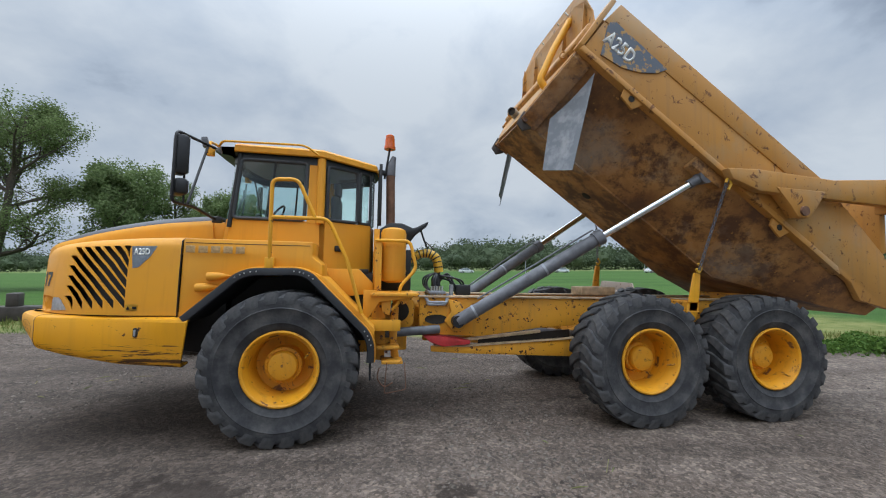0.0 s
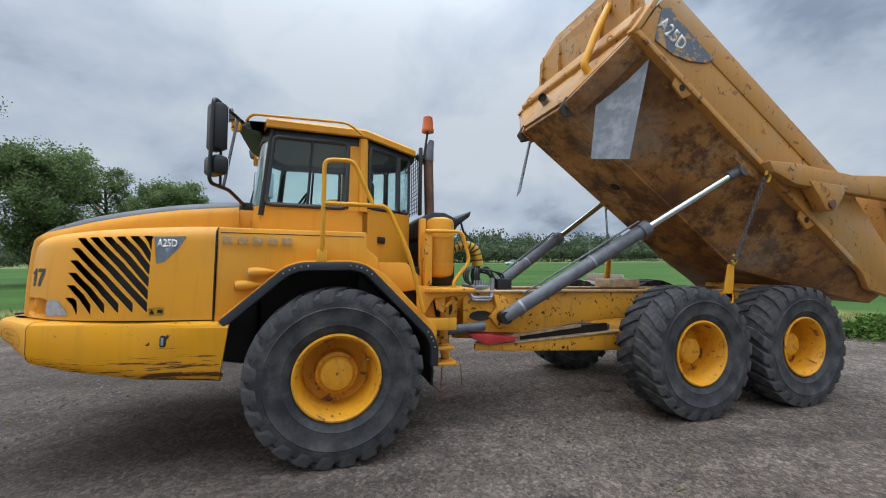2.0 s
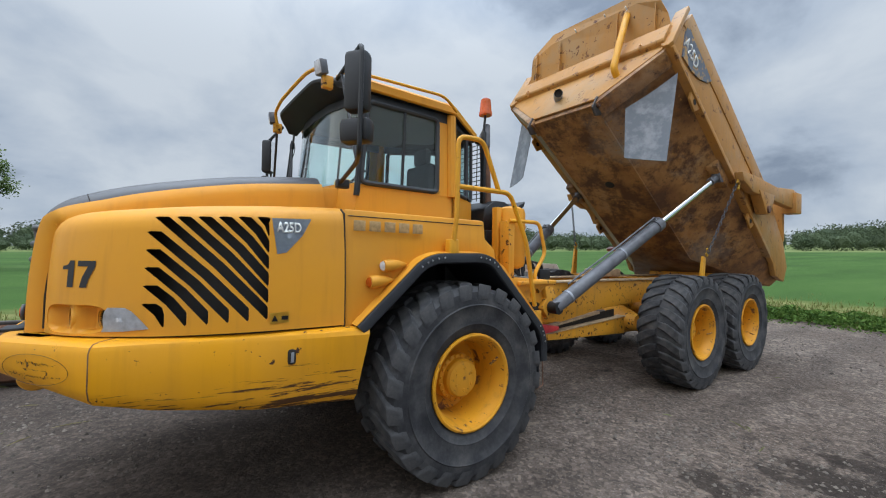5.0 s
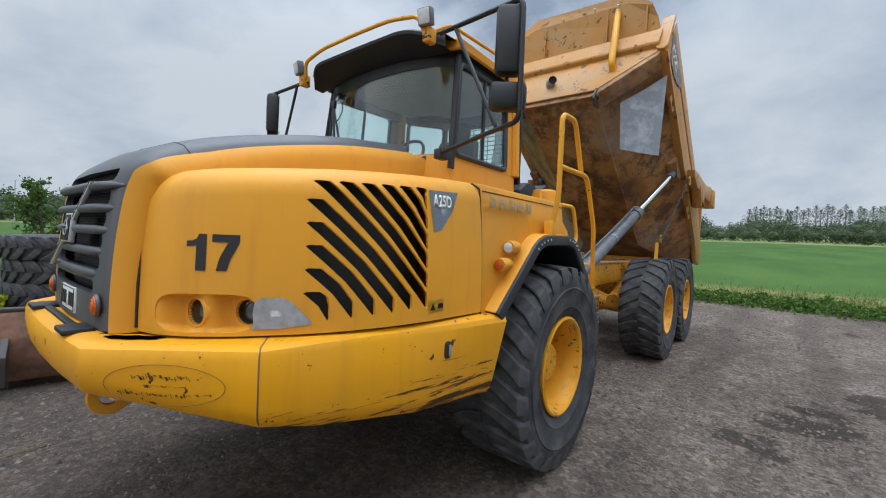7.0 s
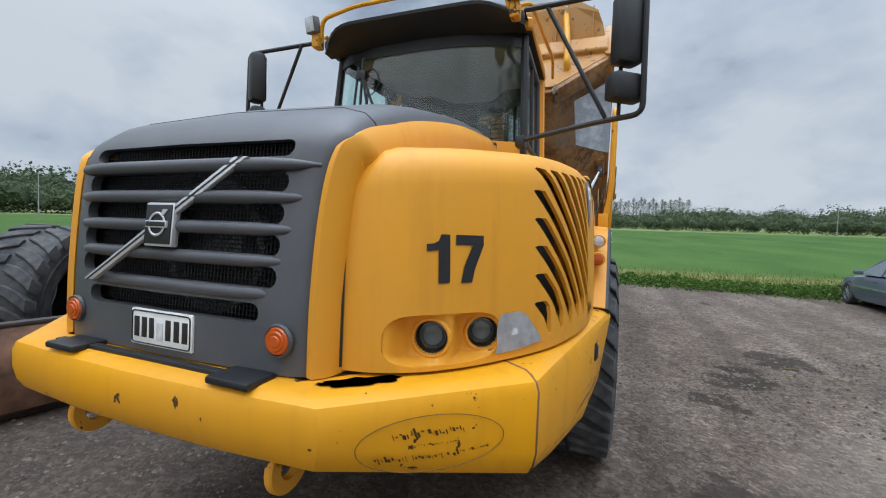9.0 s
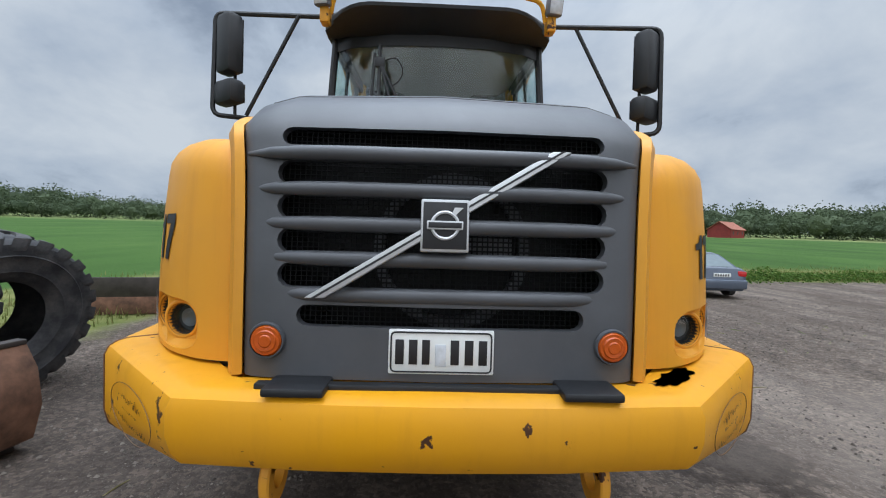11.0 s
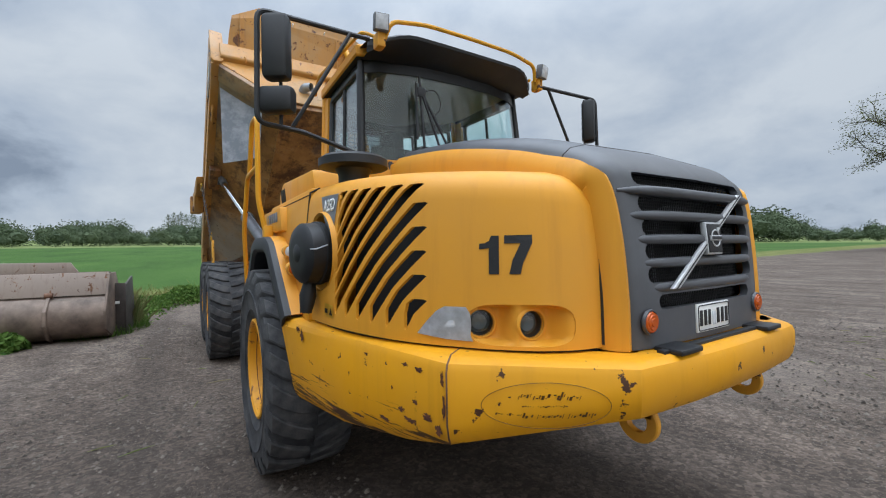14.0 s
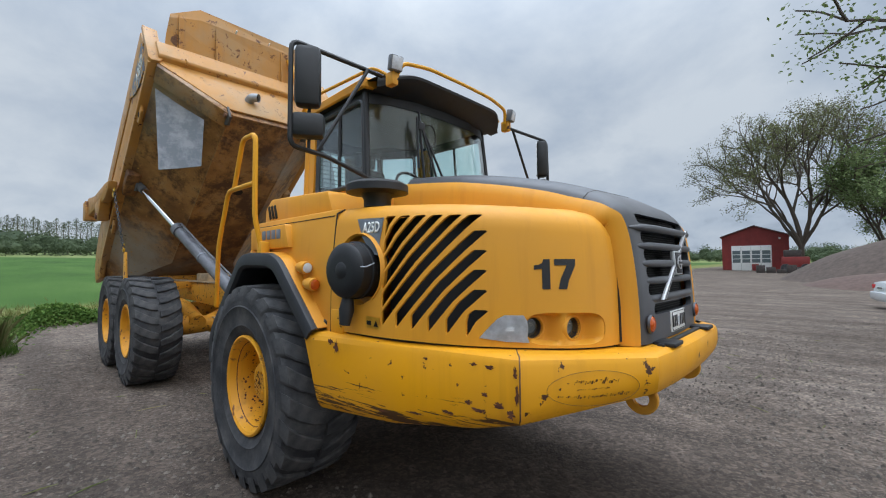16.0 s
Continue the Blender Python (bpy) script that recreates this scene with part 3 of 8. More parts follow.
def lamp_bay(sg):
    """The recess itself, flush at its rim and scooped in front of each lamp."""
    rows = []
    n = 60
    for i in range(n + 1):
        p = lerp(BAY[1], BAY[0], i / n)
        h, d = bay_height(p) + 0.004, bay_depth(p)
        row = []
        for j in range(17):
            q = -1 + j / 8
            soft = min(1.0, (1 - abs(q)) / 0.30)
            row.append(side_at(p, LAMP_Z + q * h, -0.004 - d * (3 * soft ** 2 - 2 * soft ** 3), sg))
        rows.append(row)
    bm = sheet(rows)
    eyes = [Vector(side_at(c - 0.080, LAMP_Z, -0.004, sg)).lerp(Vector(side_at(c + 0.035, LAMP_Z, -0.066, sg)), 0.48) for c in LAMPS]
    gone = [f for f in bm.faces if min((f.calc_center_median() - e).length for e in eyes) < 0.057]
    bmesh.ops.delete(bm, geom=gone, context="FACES")
    return bm


def side_panel(sg):
    rows = []
    n = 48
    for i in range(n + 1):
        s = S_MAX * (1 - (1 - i / n) ** 1.25)
        zt = panel_top(s)
        row = [side_at(s, lerp(1.27, zt - 0.13, f), 0, sg) for f in (0, 0.08, 0.3, 0.52, 0.76, 1)]
        for k in range(1, 6):
            a = math.pi / 2 * k / 5
            x, y, z = side_at(s, zt - 0.13, -0.13 * (1 - math.cos(a)), sg)
            row.append((x, y, zt - 0.13 + 0.13 * math.sin(a)))
        x, y, z = row[-1]
        row.append((max(x, -2.40), sg * max(0.58, abs(y) - 0.28), zt + 0.012))
        rows.append(row)
    bm = sheet(rows, 0.013, flip=sg > 0)
    cutters = []
    # slanting louvres: level at their upper end, upright at their lower end
    for k in range(11):
        if k < 6:
            xa, za = -2.005 + 0.099 * k, 1.915 + 0.005 * k
            xb, zb = -1.452 + 0.001 * k, 1.335 + 0.099 * k
        else:
            j = k - 5
            xa, za = -2.035 - 0.004 * j, 1.93 - 0.098 * j
            xb, zb = -1.452 - 0.101 * j, 1.335 - 0.004 * j
        wx, hz = 0.070, 0.080
        top = [(xa, za), (xa + 0.012, za + 0.006), (xa + wx - 0.006, za + 0.006)]
        low = [(xb, zb + hz), (xb + 0.003, zb + hz - 0.008), (xb + 0.003, zb + 0.010), (xb - 0.004, zb)]
        bend = 0.007
        m1 = (lerp(xa + wx, xb, 0.5) + bend, lerp(za, zb + hz, 0.5) + bend)
        m2 = (lerp(xb, xa, 0.5) + bend, lerp(zb, za, 0.5) + bend)
        cutters.append(prism(top + [m1] + low + [m2], sg * 0.90, sg * 1.45, "y"))
    # opening for the head lamps
    hole = bmesh.new()
    out = [hole.verts.new(side_at(p, q, 0.12, sg)) for p, q in lamp_outline()]
    inn = [hole.verts.new(side_at(p, q, -0.12, sg)) for p, q in lamp_outline()]
    hole.faces.new(out)
    hole.faces.new(inn[::-1])
    for i in range(len(out)):
        j = (i + 1) % len(out)
        hole.faces.new((out[i], inn[i], inn[j], out[j]))
    bmesh.ops.triangulate(hole, faces=hole.faces)
    cutters.append(hole)
    if sg > 0:
        cutters.append(lathe([(0.0, -0.3), (0.205, -0.3), (0.205, 0.3), (0.0, 0.3)], 40, pose(*FILTER)))
    bm = cut(bm, cutters)
    return bm


def put_text(text, size, s, z, sg, mat, name, parent, bold=0.0, off=0.003, sx=1.0, shear=0.0):
    bm = lettering(text, size, 0.0015, bold, shear)
    warp(bm, lambda x, y, k: side_at(s + sg * x * sx, z + y, off + k, sg))
    return part(name, bm, mat, parent, smooth=False)


def digits(s, z, sg, mat, parent):
    """The bold fleet number, each figure from its own strokes."""
    one = [[(-0.008, -0.071), (0.030, -0.071), (0.030, 0.071), (0.000, 0.071), (-0.008, 0.052)], [(-0.046, 0.022), (-0.008, 0.026), (-0.008, 0.052), (-0.024, 0.044), (-0.046, 0.042)]]
    seven = [[(-0.050, 0.042), (0.052, 0.042), (0.052, 0.071), (-0.050, 0.071)], [(-0.032, -0.071), (0.008, -0.071), (0.018, -0.030), (0.052, 0.042), (0.010, 0.042), (-0.020, -0.020)]]
    for name, figure, at in (("figure_one", one, -0.050), ("figure_seven", seven, 0.050)):
        bm = bmesh.new()
        for poly in figure:
            bm.faces.new([bm.verts.new((x + at, y, 0)) for x, y in poly])
        bmesh.ops.triangulate(bm, faces=bm.faces)
        bmesh.ops.subdivide_edges(bm, edges=bm.edges, cuts=3)
        warp(bm, lambda x, y, k: side_at(s + sg * x, z + y, 0.003, sg))
        bmesh.ops.solidify(bm, geom=bm.faces[:], thickness=0.001)
        part(name, bm, mat, parent, smooth=False)


def decal(poly, sg, mat, name, parent, off=0.003, n=5, label=""):
    """A flat decal, lens or patch laid on the side panel: a convex polygon of (s, z)."""
    bm = bmesh.new()
    cs, cz = sum(p[0] for p in poly) / len(poly), sum(p[1] for p in poly) / len(poly)
    rings = []
    for k in range(n + 1):
        t = k / n
        ring = []
        for i in range(len(poly)):
            a, b = poly[i], poly[(i + 1) % len(poly)]
            for j in range(4):
                u = j / 4
                ring.append(bm.verts.new(side_at(cs + t * (lerp(a[0], b[0], u) - cs), cz + t * (lerp(a[1], b[1], u) - cz), off, sg)))
        rings.append(ring)
    for p, q in zip(rings[1:], rings[2:]):
        for i in range(len(p)):
            j = (i + 1) % len(p)
            bm.faces.new((p[i], p[j], q[j], q[i]))
    bm.faces.new(rings[1])
    for v in rings[0]:
        bm.verts.remove(v)
    bmesh.ops.solidify(bm, geom=bm.faces[:], thickness=0.002)
    return part(name, bm, mat, parent, label)


def head_lamp(sg, c, parent):
    """A round lamp let into the forward-looking face of the recess."""
    a = Vector(side_at(c - 0.080, LAMP_Z, -0.004, sg))
    b = Vector(side_at(c + 0.035, LAMP_Z, -0.066, sg))
    t = (a - b).normalized()
    out = Vector((t.y, -t.x, 0)).normalized()
    if out.x > 0:
        out = -out
    m = Matrix.Translation(a.lerp(b, 0.48) + out * 0.002) @ out.to_track_quat("Y", "Z").to_matrix().to_4x4()
    lamp = part("head_lamp", lathe([(0.066, -0.014), (0.064, 0.001), (0.058, 0.006), (0.053, 0.006), (0.050, 0.002), (0.049, -0.012)], 40, m), M["paint"], parent)
    part("lamp_well", lathe([(0.0505, 0.004), (0.049, -0.012), (0.042, -0.034), (0.0, -0.044)], 28, m), M["black"], lamp)
    part("reflector", lathe([(0.030, -0.030), (0.024, -0.036), (0.010, -0.041), (0.0, -0.042)], 28, m), M["cyl"], lamp)
    g = part("lens", lathe([(0.0, -0.006), (0.024, -0.008), (0.048, -0.013)], 28, m), M["glass"], lamp)
    g.visible_shadow = False


for sg in (-1, 1):
    panel = part("side_panel", side_panel(sg), M["paint"], truck, "yellow engine side panel with slanting louvres")
    # the fleet number, the model plate and the warning sticker
    digits(s_of_x(-2.342 if sg < 0 else -2.318), 1.600 if sg < 0 else 1.620, sg, M["ink"], panel)
    s1 = s_of_x(-1.435)
    plate = decal([(s1, 1.940), (s1 - 0.235, 1.948), (s1 - 0.180, 1.842), (s1 - 0.085, 1.736), (s1 - 0.030, 1.724)], sg, M["plate"], "model_plate", panel, 0.003)
    put_text("A25D", 0.086, s1 - 0.100, 1.885, sg, M["white"], "model_letters", plate, 0.003, 0.006, 0.70)
    st = decal([(s1 + 0.005, 1.375), (s1 - 0.105, 1.38), (s1 - 0.105, 1.315), (s1 + 0.005, 1.31)], sg, M["spiral"], "warning_sticker", panel, 0.003)
    decal([(s1 - 0.005, 1.325), (s1 - 0.022, 1.362), (s1 - 0.04, 1.325)], sg, M["ink"], "warning_triangle", st, 0.0055)
    decal([(s1 - 0.06, 1.332), (s1 - 0.098, 1.332), (s1 - 0.098, 1.355), (s1 - 0.06, 1.355)], sg, M["ink"], "warning_sign", st, 0.0055)
    part("lamp_bay", lamp_bay(sg), M["paint"], panel)
    for c in LAMPS:
        head_lamp(sg, c, panel)
    sl = LAMPS[1] - 0.050
    decal([(sl, 1.360), (sl - 0.005, 1.400), (sl - 0.022, 1.424), (sl - 0.110, 1.424), (sl - 0.145, 1.405), (sl - 0.195, 1.355), (sl - 0.232, 1.312), (sl - 0.10, 1.298), (sl + 0.005, 1.296), (sl - 0.004, 1.320)], sg, M["clearlens"], "side_lamp_lens", panel, 0.006)
    s_edge = S_MAX - 0.010
    edge = [side_at(s_edge, z, 0.004, sg) for z in (1.28, 1.45, 1.6, panel_top(s_edge) - 0.13)]
    zt = panel_top(s_edge)
    for k in range(1, 6):
        a = math.pi / 2 * k / 5
        x, y, z = side_at(s_edge, zt - 0.13, -0.13 * (1 - math.cos(a)) + 0.004, sg)
        edge.append((x, y, zt - 0.13 + 0.13 * math.sin(a)))
    part("nose_seam", tube(edge, 0.0075, 6), M["seam"], panel)
    # black sheet added behind the louvres to keep the slots in deep shade
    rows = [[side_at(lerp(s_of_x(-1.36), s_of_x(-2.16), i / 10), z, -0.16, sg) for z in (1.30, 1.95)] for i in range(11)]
    part("louvre_shade_sheet", sheet(rows, 0.01), M["black"], truck)
    # dark joint under the panel
    rows = [[side_at(S_MAX * i / 20, z, -0.03, sg) for z in (1.225, 1.285)] for i in range(21)]
    part("lower_joint", sheet(rows, 0.01), M["seam"], truck)

# engine block and radiator behind the louvres and the grille
eng = prism([(-2.3, 1.0), (-0.7, 0.75), (-0.7, 1.92), (-2.3, 1.82)], -0.72, 0.72, "y", 0.05)
engine = part("engine", eng, M["black"], truck)
for k in range(7):
    part("engine_pipe", tube(smooth_path([(-1.9 + 0.12 * k, -0.86, 1.25), (-1.75 + 0.1 * k, -0.9, 1.5 + 0.03 * k), (-1.5 + 0.05 * k, -0.84, 1.85)], 5), 0.022 + 0.006 * (k % 3), 8), M["hose"], engine)
    part("engine_pipe", tube(smooth_path([(-1.9 + 0.12 * k, 0.86, 1.25), (-1.75 + 0.1 * k, 0.9, 1.5 + 0.03 * k), (-1.5 + 0.05 * k, 0.84, 1.85)], 5), 0.022 + 0.006 * (k % 3), 8), M["hose"], engine)


# ---- hood with grille ----
def hood_path():
    return smooth_path([(-2.600, 0, 1.262), (-2.597, 0, 1.45), (-2.580, 0, 1.68), (-2.550, 0, 1.87), (-2.495, 0, 1.972), (-2.37, 0, 2.060), (-2.05, 0, 2.170), (-1.5, 0, 2.288), (-0.93, 0, 2.355)], 8)


def hood_rows(lo, hi, across):
    path = hood_path()
    rows = []
    for i, p in enumerate(path):
        d = (path[min(i + 1, len(path) - 1)] - path[max(i - 1, 0)]).normalized()
        nrm = Vector((-d.z, 0, d.x))
        f = i / (len(path) - 1)
        if lo <= f <= hi:
            rows.append([(p.x + nrm.x * k, y + skew(p.x), p.z + nrm.z * k) for y, k in across(f)])
    return rows


def drop(f):
    """How far the dark cover wraps down its sides: more behind the nose."""
    return lerp(0.042, 0.095, min(1.0, max(0.0, (f - 0.42) / 0.25)))


def grey_width(f):
    """Half the width of the dark cover: narrower at the foot of the grille."""
    return 0.530 + 0.055 * min(1.0, f / 0.5) ** 3 - 0.02 * max(0.0, f - 0.5)


def dark_across(f):
    w, d = grey_width(f), drop(f)
    half = [(w, -d), (w - 0.012, -d * 0.6), (w - 0.04, -d * 0.25), (w - 0.12, 0.0)]
    return [(-y, k) for y, k in half] + [(0, 0.014)] + half[::-1]


def build_hood():
    bm = sheet(hood_rows(0, 1, dark_across), -0.03)
    cutters = []
    for z, w, hh in ((1.905, 0.442, 0.026), (1.803, 0.444, 0.032), (1.712, 0.440, 0.032), (1.622, 0.436, 0.032), (1.532, 0.432, 0.032), (1.428, 0.378, 0.028)):
        loop = []
        for sgn, st in ((1, -math.pi / 2), (-1, math.pi / 2)):
            for j in range(7):
                a = st + math.pi * j / 6
                loop.append((sgn * (w - hh) + hh * math.cos(a) - 0.020, z + hh * math.sin(a)))
        cutters.append(prism(loop, -2.80, -2.30 if z > 1.88 else -2.45, "x"))
    bm = cut(bm, cutters)
    return part("hood", bm, M["grey"], truck, "dark grey hood and grille surround")


hood = build_hood()
for k, z in enumerate((1.852, 1.758, 1.667, 1.577, 1.483)):
    x = -2.577 + 0.10 * max(0, z - 1.6) ** 1.6
    half = 0.495 + 0.10 * (z - 1.48)
    prof = []
    for j in range(15):
        y = half * (2 * j / 14 - 1)
        e = abs(y) / half
        prof.append((Vector((x - 0.022 + 0.055 * e ** 5, y - 0.020, z)), 0.0205 * max(0.12, (1 - e ** 7)) ** 0.6))
    part("grille_bar", tube([p for p, r in prof], 0.02, 12, radii=[r for p, r in prof]), M["grey"], hood)


def grille_mesh():
    bm = bmesh.new()
    for i in range(65):
        y = -0.475 + 0.95 * i / 64
        join(bm, rod((-2.535, y, 1.36), (-2.485, y, 1.94), 0.0022, 4))
    for j in range(44):
        z = 1.36 + 0.58 * j / 43
        x = lerp(-2.535, -2.485, j / 43)
        join(bm, rod((x, -0.475, z), (x, 0.475, z), 0.0022, 4))
    return bm


tagged(part("grille_screen", grille_mesh(), M["black"], hood, smooth=False), kind="stuff")
rad = part("radiator", box(-2.42, -2.36, -0.53, 0.53, 1.30, 1.96, 0.01), M["black"], hood)
for y in (-0.53, 0.51):
    part("grille_wall", box(-2.50, -2.36, y, y + 0.02, 1.30, 1.84, 0.004), M["black"], rad)
part("fan_shroud", lathe([(0.20, -0.02), (0.23, -0.02), (0.23, 0.02), (0.20, 0.02), (0.20, -0.02)], 32, pose(-2.44, -0.05, 1.60, 0, 0, 90)), M["cyl"], rad)
part("cooler_box", box(-2.50, -2.43, -0.22, 0.02, 1.56, 1.66, 0.006), M["cyl"], rad)
# the slash and the badge
slash = part("grille_slash", prism([(0.335, -0.195), (0.285, -0.195), (-0.345, 0.20), (-0.295, 0.20)], -0.010, 0.008, "x", 0.004), M["silverbar"], hood, "diagonal brushed metal bar")
slash.matrix_basis = pose(-2.611, -0.006, 1.672, 0, 5, 0)
bdg = part("badge", box(-0.012, 0.012, -0.062, 0.062, -0.068, 0.068, 0.005), M["silverbar"], hood)
bdg.matrix_basis = pose(-2.613, -0.022, 1.669, 0, 5, 0)
part("badge_plate", box(-0.016, -0.011, -0.056, 0.056, -0.060, 0.060, 0.002), M["ink"], bdg)
part("badge_ring", lathe([(0.030, -0.019), (0.034, -0.021), (0.038, -0.019), (0.034, -0.015)], 28, pose(0, 0, 0, 0, 0, -90)), M["silverbar"], bdg)
part("badge_bar", box(-0.023, -0.014, -0.046, 0.046, -0.011, 0.011, 0.002), M["silverbar"], bdg)
part("badge_bar", box(-0.0245, -0.022, -0.042, 0.042, -0.007, 0.007, 0.001), M["ink"], bdg)
part("badge_arrow", prism([(-0.022, 0.022), (-0.030, 0.030), (-0.046, 0.046), (-0.046, 0.024), (-0.024, 0.046)][:3] + [(-0.024, 0.046), (-0.016, 0.028)], -0.020, -0.015, "x"), M["silverbar"], bdg)
groove = part("slash_groove", prism([(0.318, -0.1955), (0.308, -0.1955), (-0.328, 0.2005), (-0.318, 0.2005)], -0.0115, -0.009, "x"), M["ink"], slash)
# number plate with plain bars
npl = part("number_plate", box(-0.006, 0.006, -0.137, 0.137, -0.058, 0.058, 0.004), M["white"], hood, "small white number plate")
npl.matrix_basis = pose(-2.611, -0.022, 1.342, 0, 1, 0)
part("plate_rim", tube(fillet([(-0.007, -0.130, -0.051), (-0.007, 0.130, -0.051), (-0.007, 0.130, 0.051), (-0.007, -0.130, 0.051)], 0.012, 3, True), 0.0022, 6, True), M["ink"], npl)
for y0, w in ((0.108, 0.022), (0.073, 0.022), (0.040, 0.020), (-0.035, 0.022), (-0.072, 0.022), (-0.108, 0.022)):
    part("plate_bar", box(-0.0085, -0.005, y0 - w / 2, y0 + w / 2, -0.032, 0.032, 0.001), M["ink"], npl)
part("plate_seal", box(-0.0085, -0.005, -0.012, 0.016, -0.036, 0.02, 0.001), M["clearlens"], npl)
for y in (0.43, -0.475):
    ind = part("front_indicator", lathe([(0.0, -0.013), (0.014, -0.013), (0.017, -0.010), (0.026, -0.011), (0.029, -0.007), (0.036, -0.007), (0.040, 0.0), (0.043, 0.004), (0.043, 0.012), (0.0, 0.014)], 24, pose(-2.608, y, 1.362, 0, 0, -90)), M["amber"], hood, "round amber indicator")
    part("indicator_rim", lathe([(0.041, -0.003), (0.045, -0.003), (0.048, 0.006), (0.044, 0.012)], 24, pose(-2.608, y, 1.362, 0, 0, -90)), M["grey"], ind)
seam_f = min(range(len(hood_path())), key=lambda i: abs(hood_path()[i].x + 2.34)) / (len(hood_path()) - 1)
seam_row = hood_rows(seam_f - 1e-6, seam_f + 1e-6, lambda f: [(y, k - 0.001) for y, k in dark_across(f)])[0]
part("hood_seam", tube(seam_row, 0.003, 5), M["seam"], hood)
# yellow bands at both sides of the hood
for sg in (-1, 1):
    def band_across(f, sg=sg):
        w, g = grey_width(f) + 0.003, drop(f)
        return [(sg * (w + y), k - g) for y, k in ((0.0, -0.001), (0.010, 0.002), (0.024, -0.016), (0.031, -0.045), (0.034, -0.080), (0.040, -0.26))]
    part("hood_band", sheet(hood_rows(0, 1, band_across), 0.02, flip=sg < 0), M["paint"], truck, "yellow hood edge")
    joint = hood_rows(seam_f - 1e-6, seam_f + 1e-6, lambda f: [(y, k + 0.003) for y, k in band_across(f)])[0]
    part("band_joint", tube(joint, 0.006, 5), M["seam"], truck)
    # shelf between band and side panel
    rows = []
    for i in range(24):
        s = S_MAX * i / 23
        x, y, z = side_at(s, panel_top(s), -0.10, sg)
        rows.append([(x, y, panel_top(s) - 0.035), (max(x, -2.45), sg * 0.58 + skew(x), panel_top(s) - 0.02)])
    part("hood_shelf", sheet(rows, 0.02), M["paint"], truck)


# ---- bumper ----
def bumper():
    """The wrap-round bumper: a drawn section carried along its plan."""
    plan = [(-0.84, 1.368, 0.765, 1.258), (-1.5, 1.255, 0.80, 1.258), (-2.0, 1.168, 0.875, 1.260), (-2.262, 1.122, 0.935, 1.261), (-2.690, 0.655, 1.058, 1.258), (-2.716, 0.3, 1.050, 1.256), (-2.722, 0.0, 1.050, 1.256)]
    full = [(x, -y, a, b) for x, y, a, b in plan] + [(x, y, a, b) for x, y, a, b in plan[-2::-1]]
    rows = []
    for i, (x, y, zb, zt) in enumerate(full):
        ox, oy = (-1.0, 0.0) if abs(y) < 0.5 else ((0, math.copysign(1, y)) if x > -2.25 else Vector((-0.6, math.copysign(0.75, y))).normalized())
        front = abs(y) < 0.7
        row = []
        low = -0.05 if x > -1.0 else 0.0
        for k, z in ((-0.22 if not front else -0.16, zt), (-0.062, zt), (-0.034, zt - 0.006), (-0.012, zt - 0.020), (0, zt - 0.046), (low, zb + 0.09), (low - 0.012, zb + 0.045), (low - 0.034, zb + 0.014), (low - 0.07, zb), (low - 0.20, zb + 0.012)):
            back = 0.075 * (zt - z) / (zt - zb) if x > -1.0 else 0.0
            row.append((x + ox * k - back, y + oy * k + skew(x), z))
        rows.append(row)
    bm = sheet(rows, -0.02)
    bmesh.ops.recalc_face_normals(bm, faces=bm.faces)
    return bm


bump_ob = part("bumper", bumper(), M["bumper"], truck, "scraped yellow wrap-round front bumper", angle=0.45)
part("bumper_top", prism([(-0.85, -1.2), (-2.25, -0.95), (-2.63, -0.6), (-2.66, 0), (-2.63, 0.6), (-2.25, 0.95), (-0.85, 1.2)], 1.236, 1.248, "z"), M["bumper"], bump_ob)
for sg in (-1, 1):
    part("bumper_crease", tube([(p, sg * q - 0.018, z) for p, q, z in ((-2.15, 0.98, 1.2605), (-2.222, 1.075, 1.2605), (-2.245, 1.098, 1.254), (-2.256, 1.114, 1.238), (-2.2625, 1.1225, 1.212), (-2.2625, 1.1225, 1.03), (-2.256, 1.113, 0.98), (-2.236, 1.092, 0.948), (-2.20, 1.05, 0.934))], 0.0034, 6), M["rusty"], bump_ob)
    slot = sg < 0 and part("bumper_slot", box(-1.345, -1.290, sg * 1.264 - 0.041, sg * 1.264 + 0.029, 1.060, 1.160, 0.022), M["seam"], bump_ob)
    if slot:
        part("slot_lever", box(-1.328, -1.310, sg * 1.3015 - 0.008, sg * 1.3015 - 0.004, 1.08, 1.14, 0.001), M["steel"], slot)
    part("step_pad", box(-2.705, -2.60, sg * 0.363 - 0.031 - 0.075, sg * 0.363 - 0.031 + 0.075, 1.250, 1.272, 0.007), M["black"], bump_ob)
    # towing eye below
    eye = part("towing_eye", lathe([(0.042, -0.014), (0.078, -0.014), (0.083, -0.009), (0.083, 0.009), (0.078, 0.014), (0.042, 0.014), (0.042, -0.014)], 24, pose(-2.545, sg * 0.445 - 0.02, 0.984)), M["frame_paint"], bump_ob)
    part("eye_stem", box(-2.61, -2.44, sg * 0.445 - 0.034, sg * 0.445 - 0.006, 1.0, 1.13, 0.006), M["frame_paint"], eye)
def chip_patch():
    """A patch where the bumper's paint has come off down to black primer."""
    rnd = random.Random(3)
    c = Vector((-2.525, -0.700, 1.2620))
    d = Vector((0.66, -0.75, 0)).normalized()
    n = Vector((-d.y, d.x, 0))
    bm = bmesh.new()
    ring = []
    for i in range(26):
        t = 2 * math.pi * i / 26
        k = rnd.uniform(0.7, 1.15)
        ring.append(bm.verts.new(c + d * (0.125 * k * math.cos(t)) + n * (0.034 * k * math.sin(t))))
    bm.faces.new(ring)
    bmesh.ops.solidify(bm, geom=bm.faces[:], thickness=0.001)
    return bm


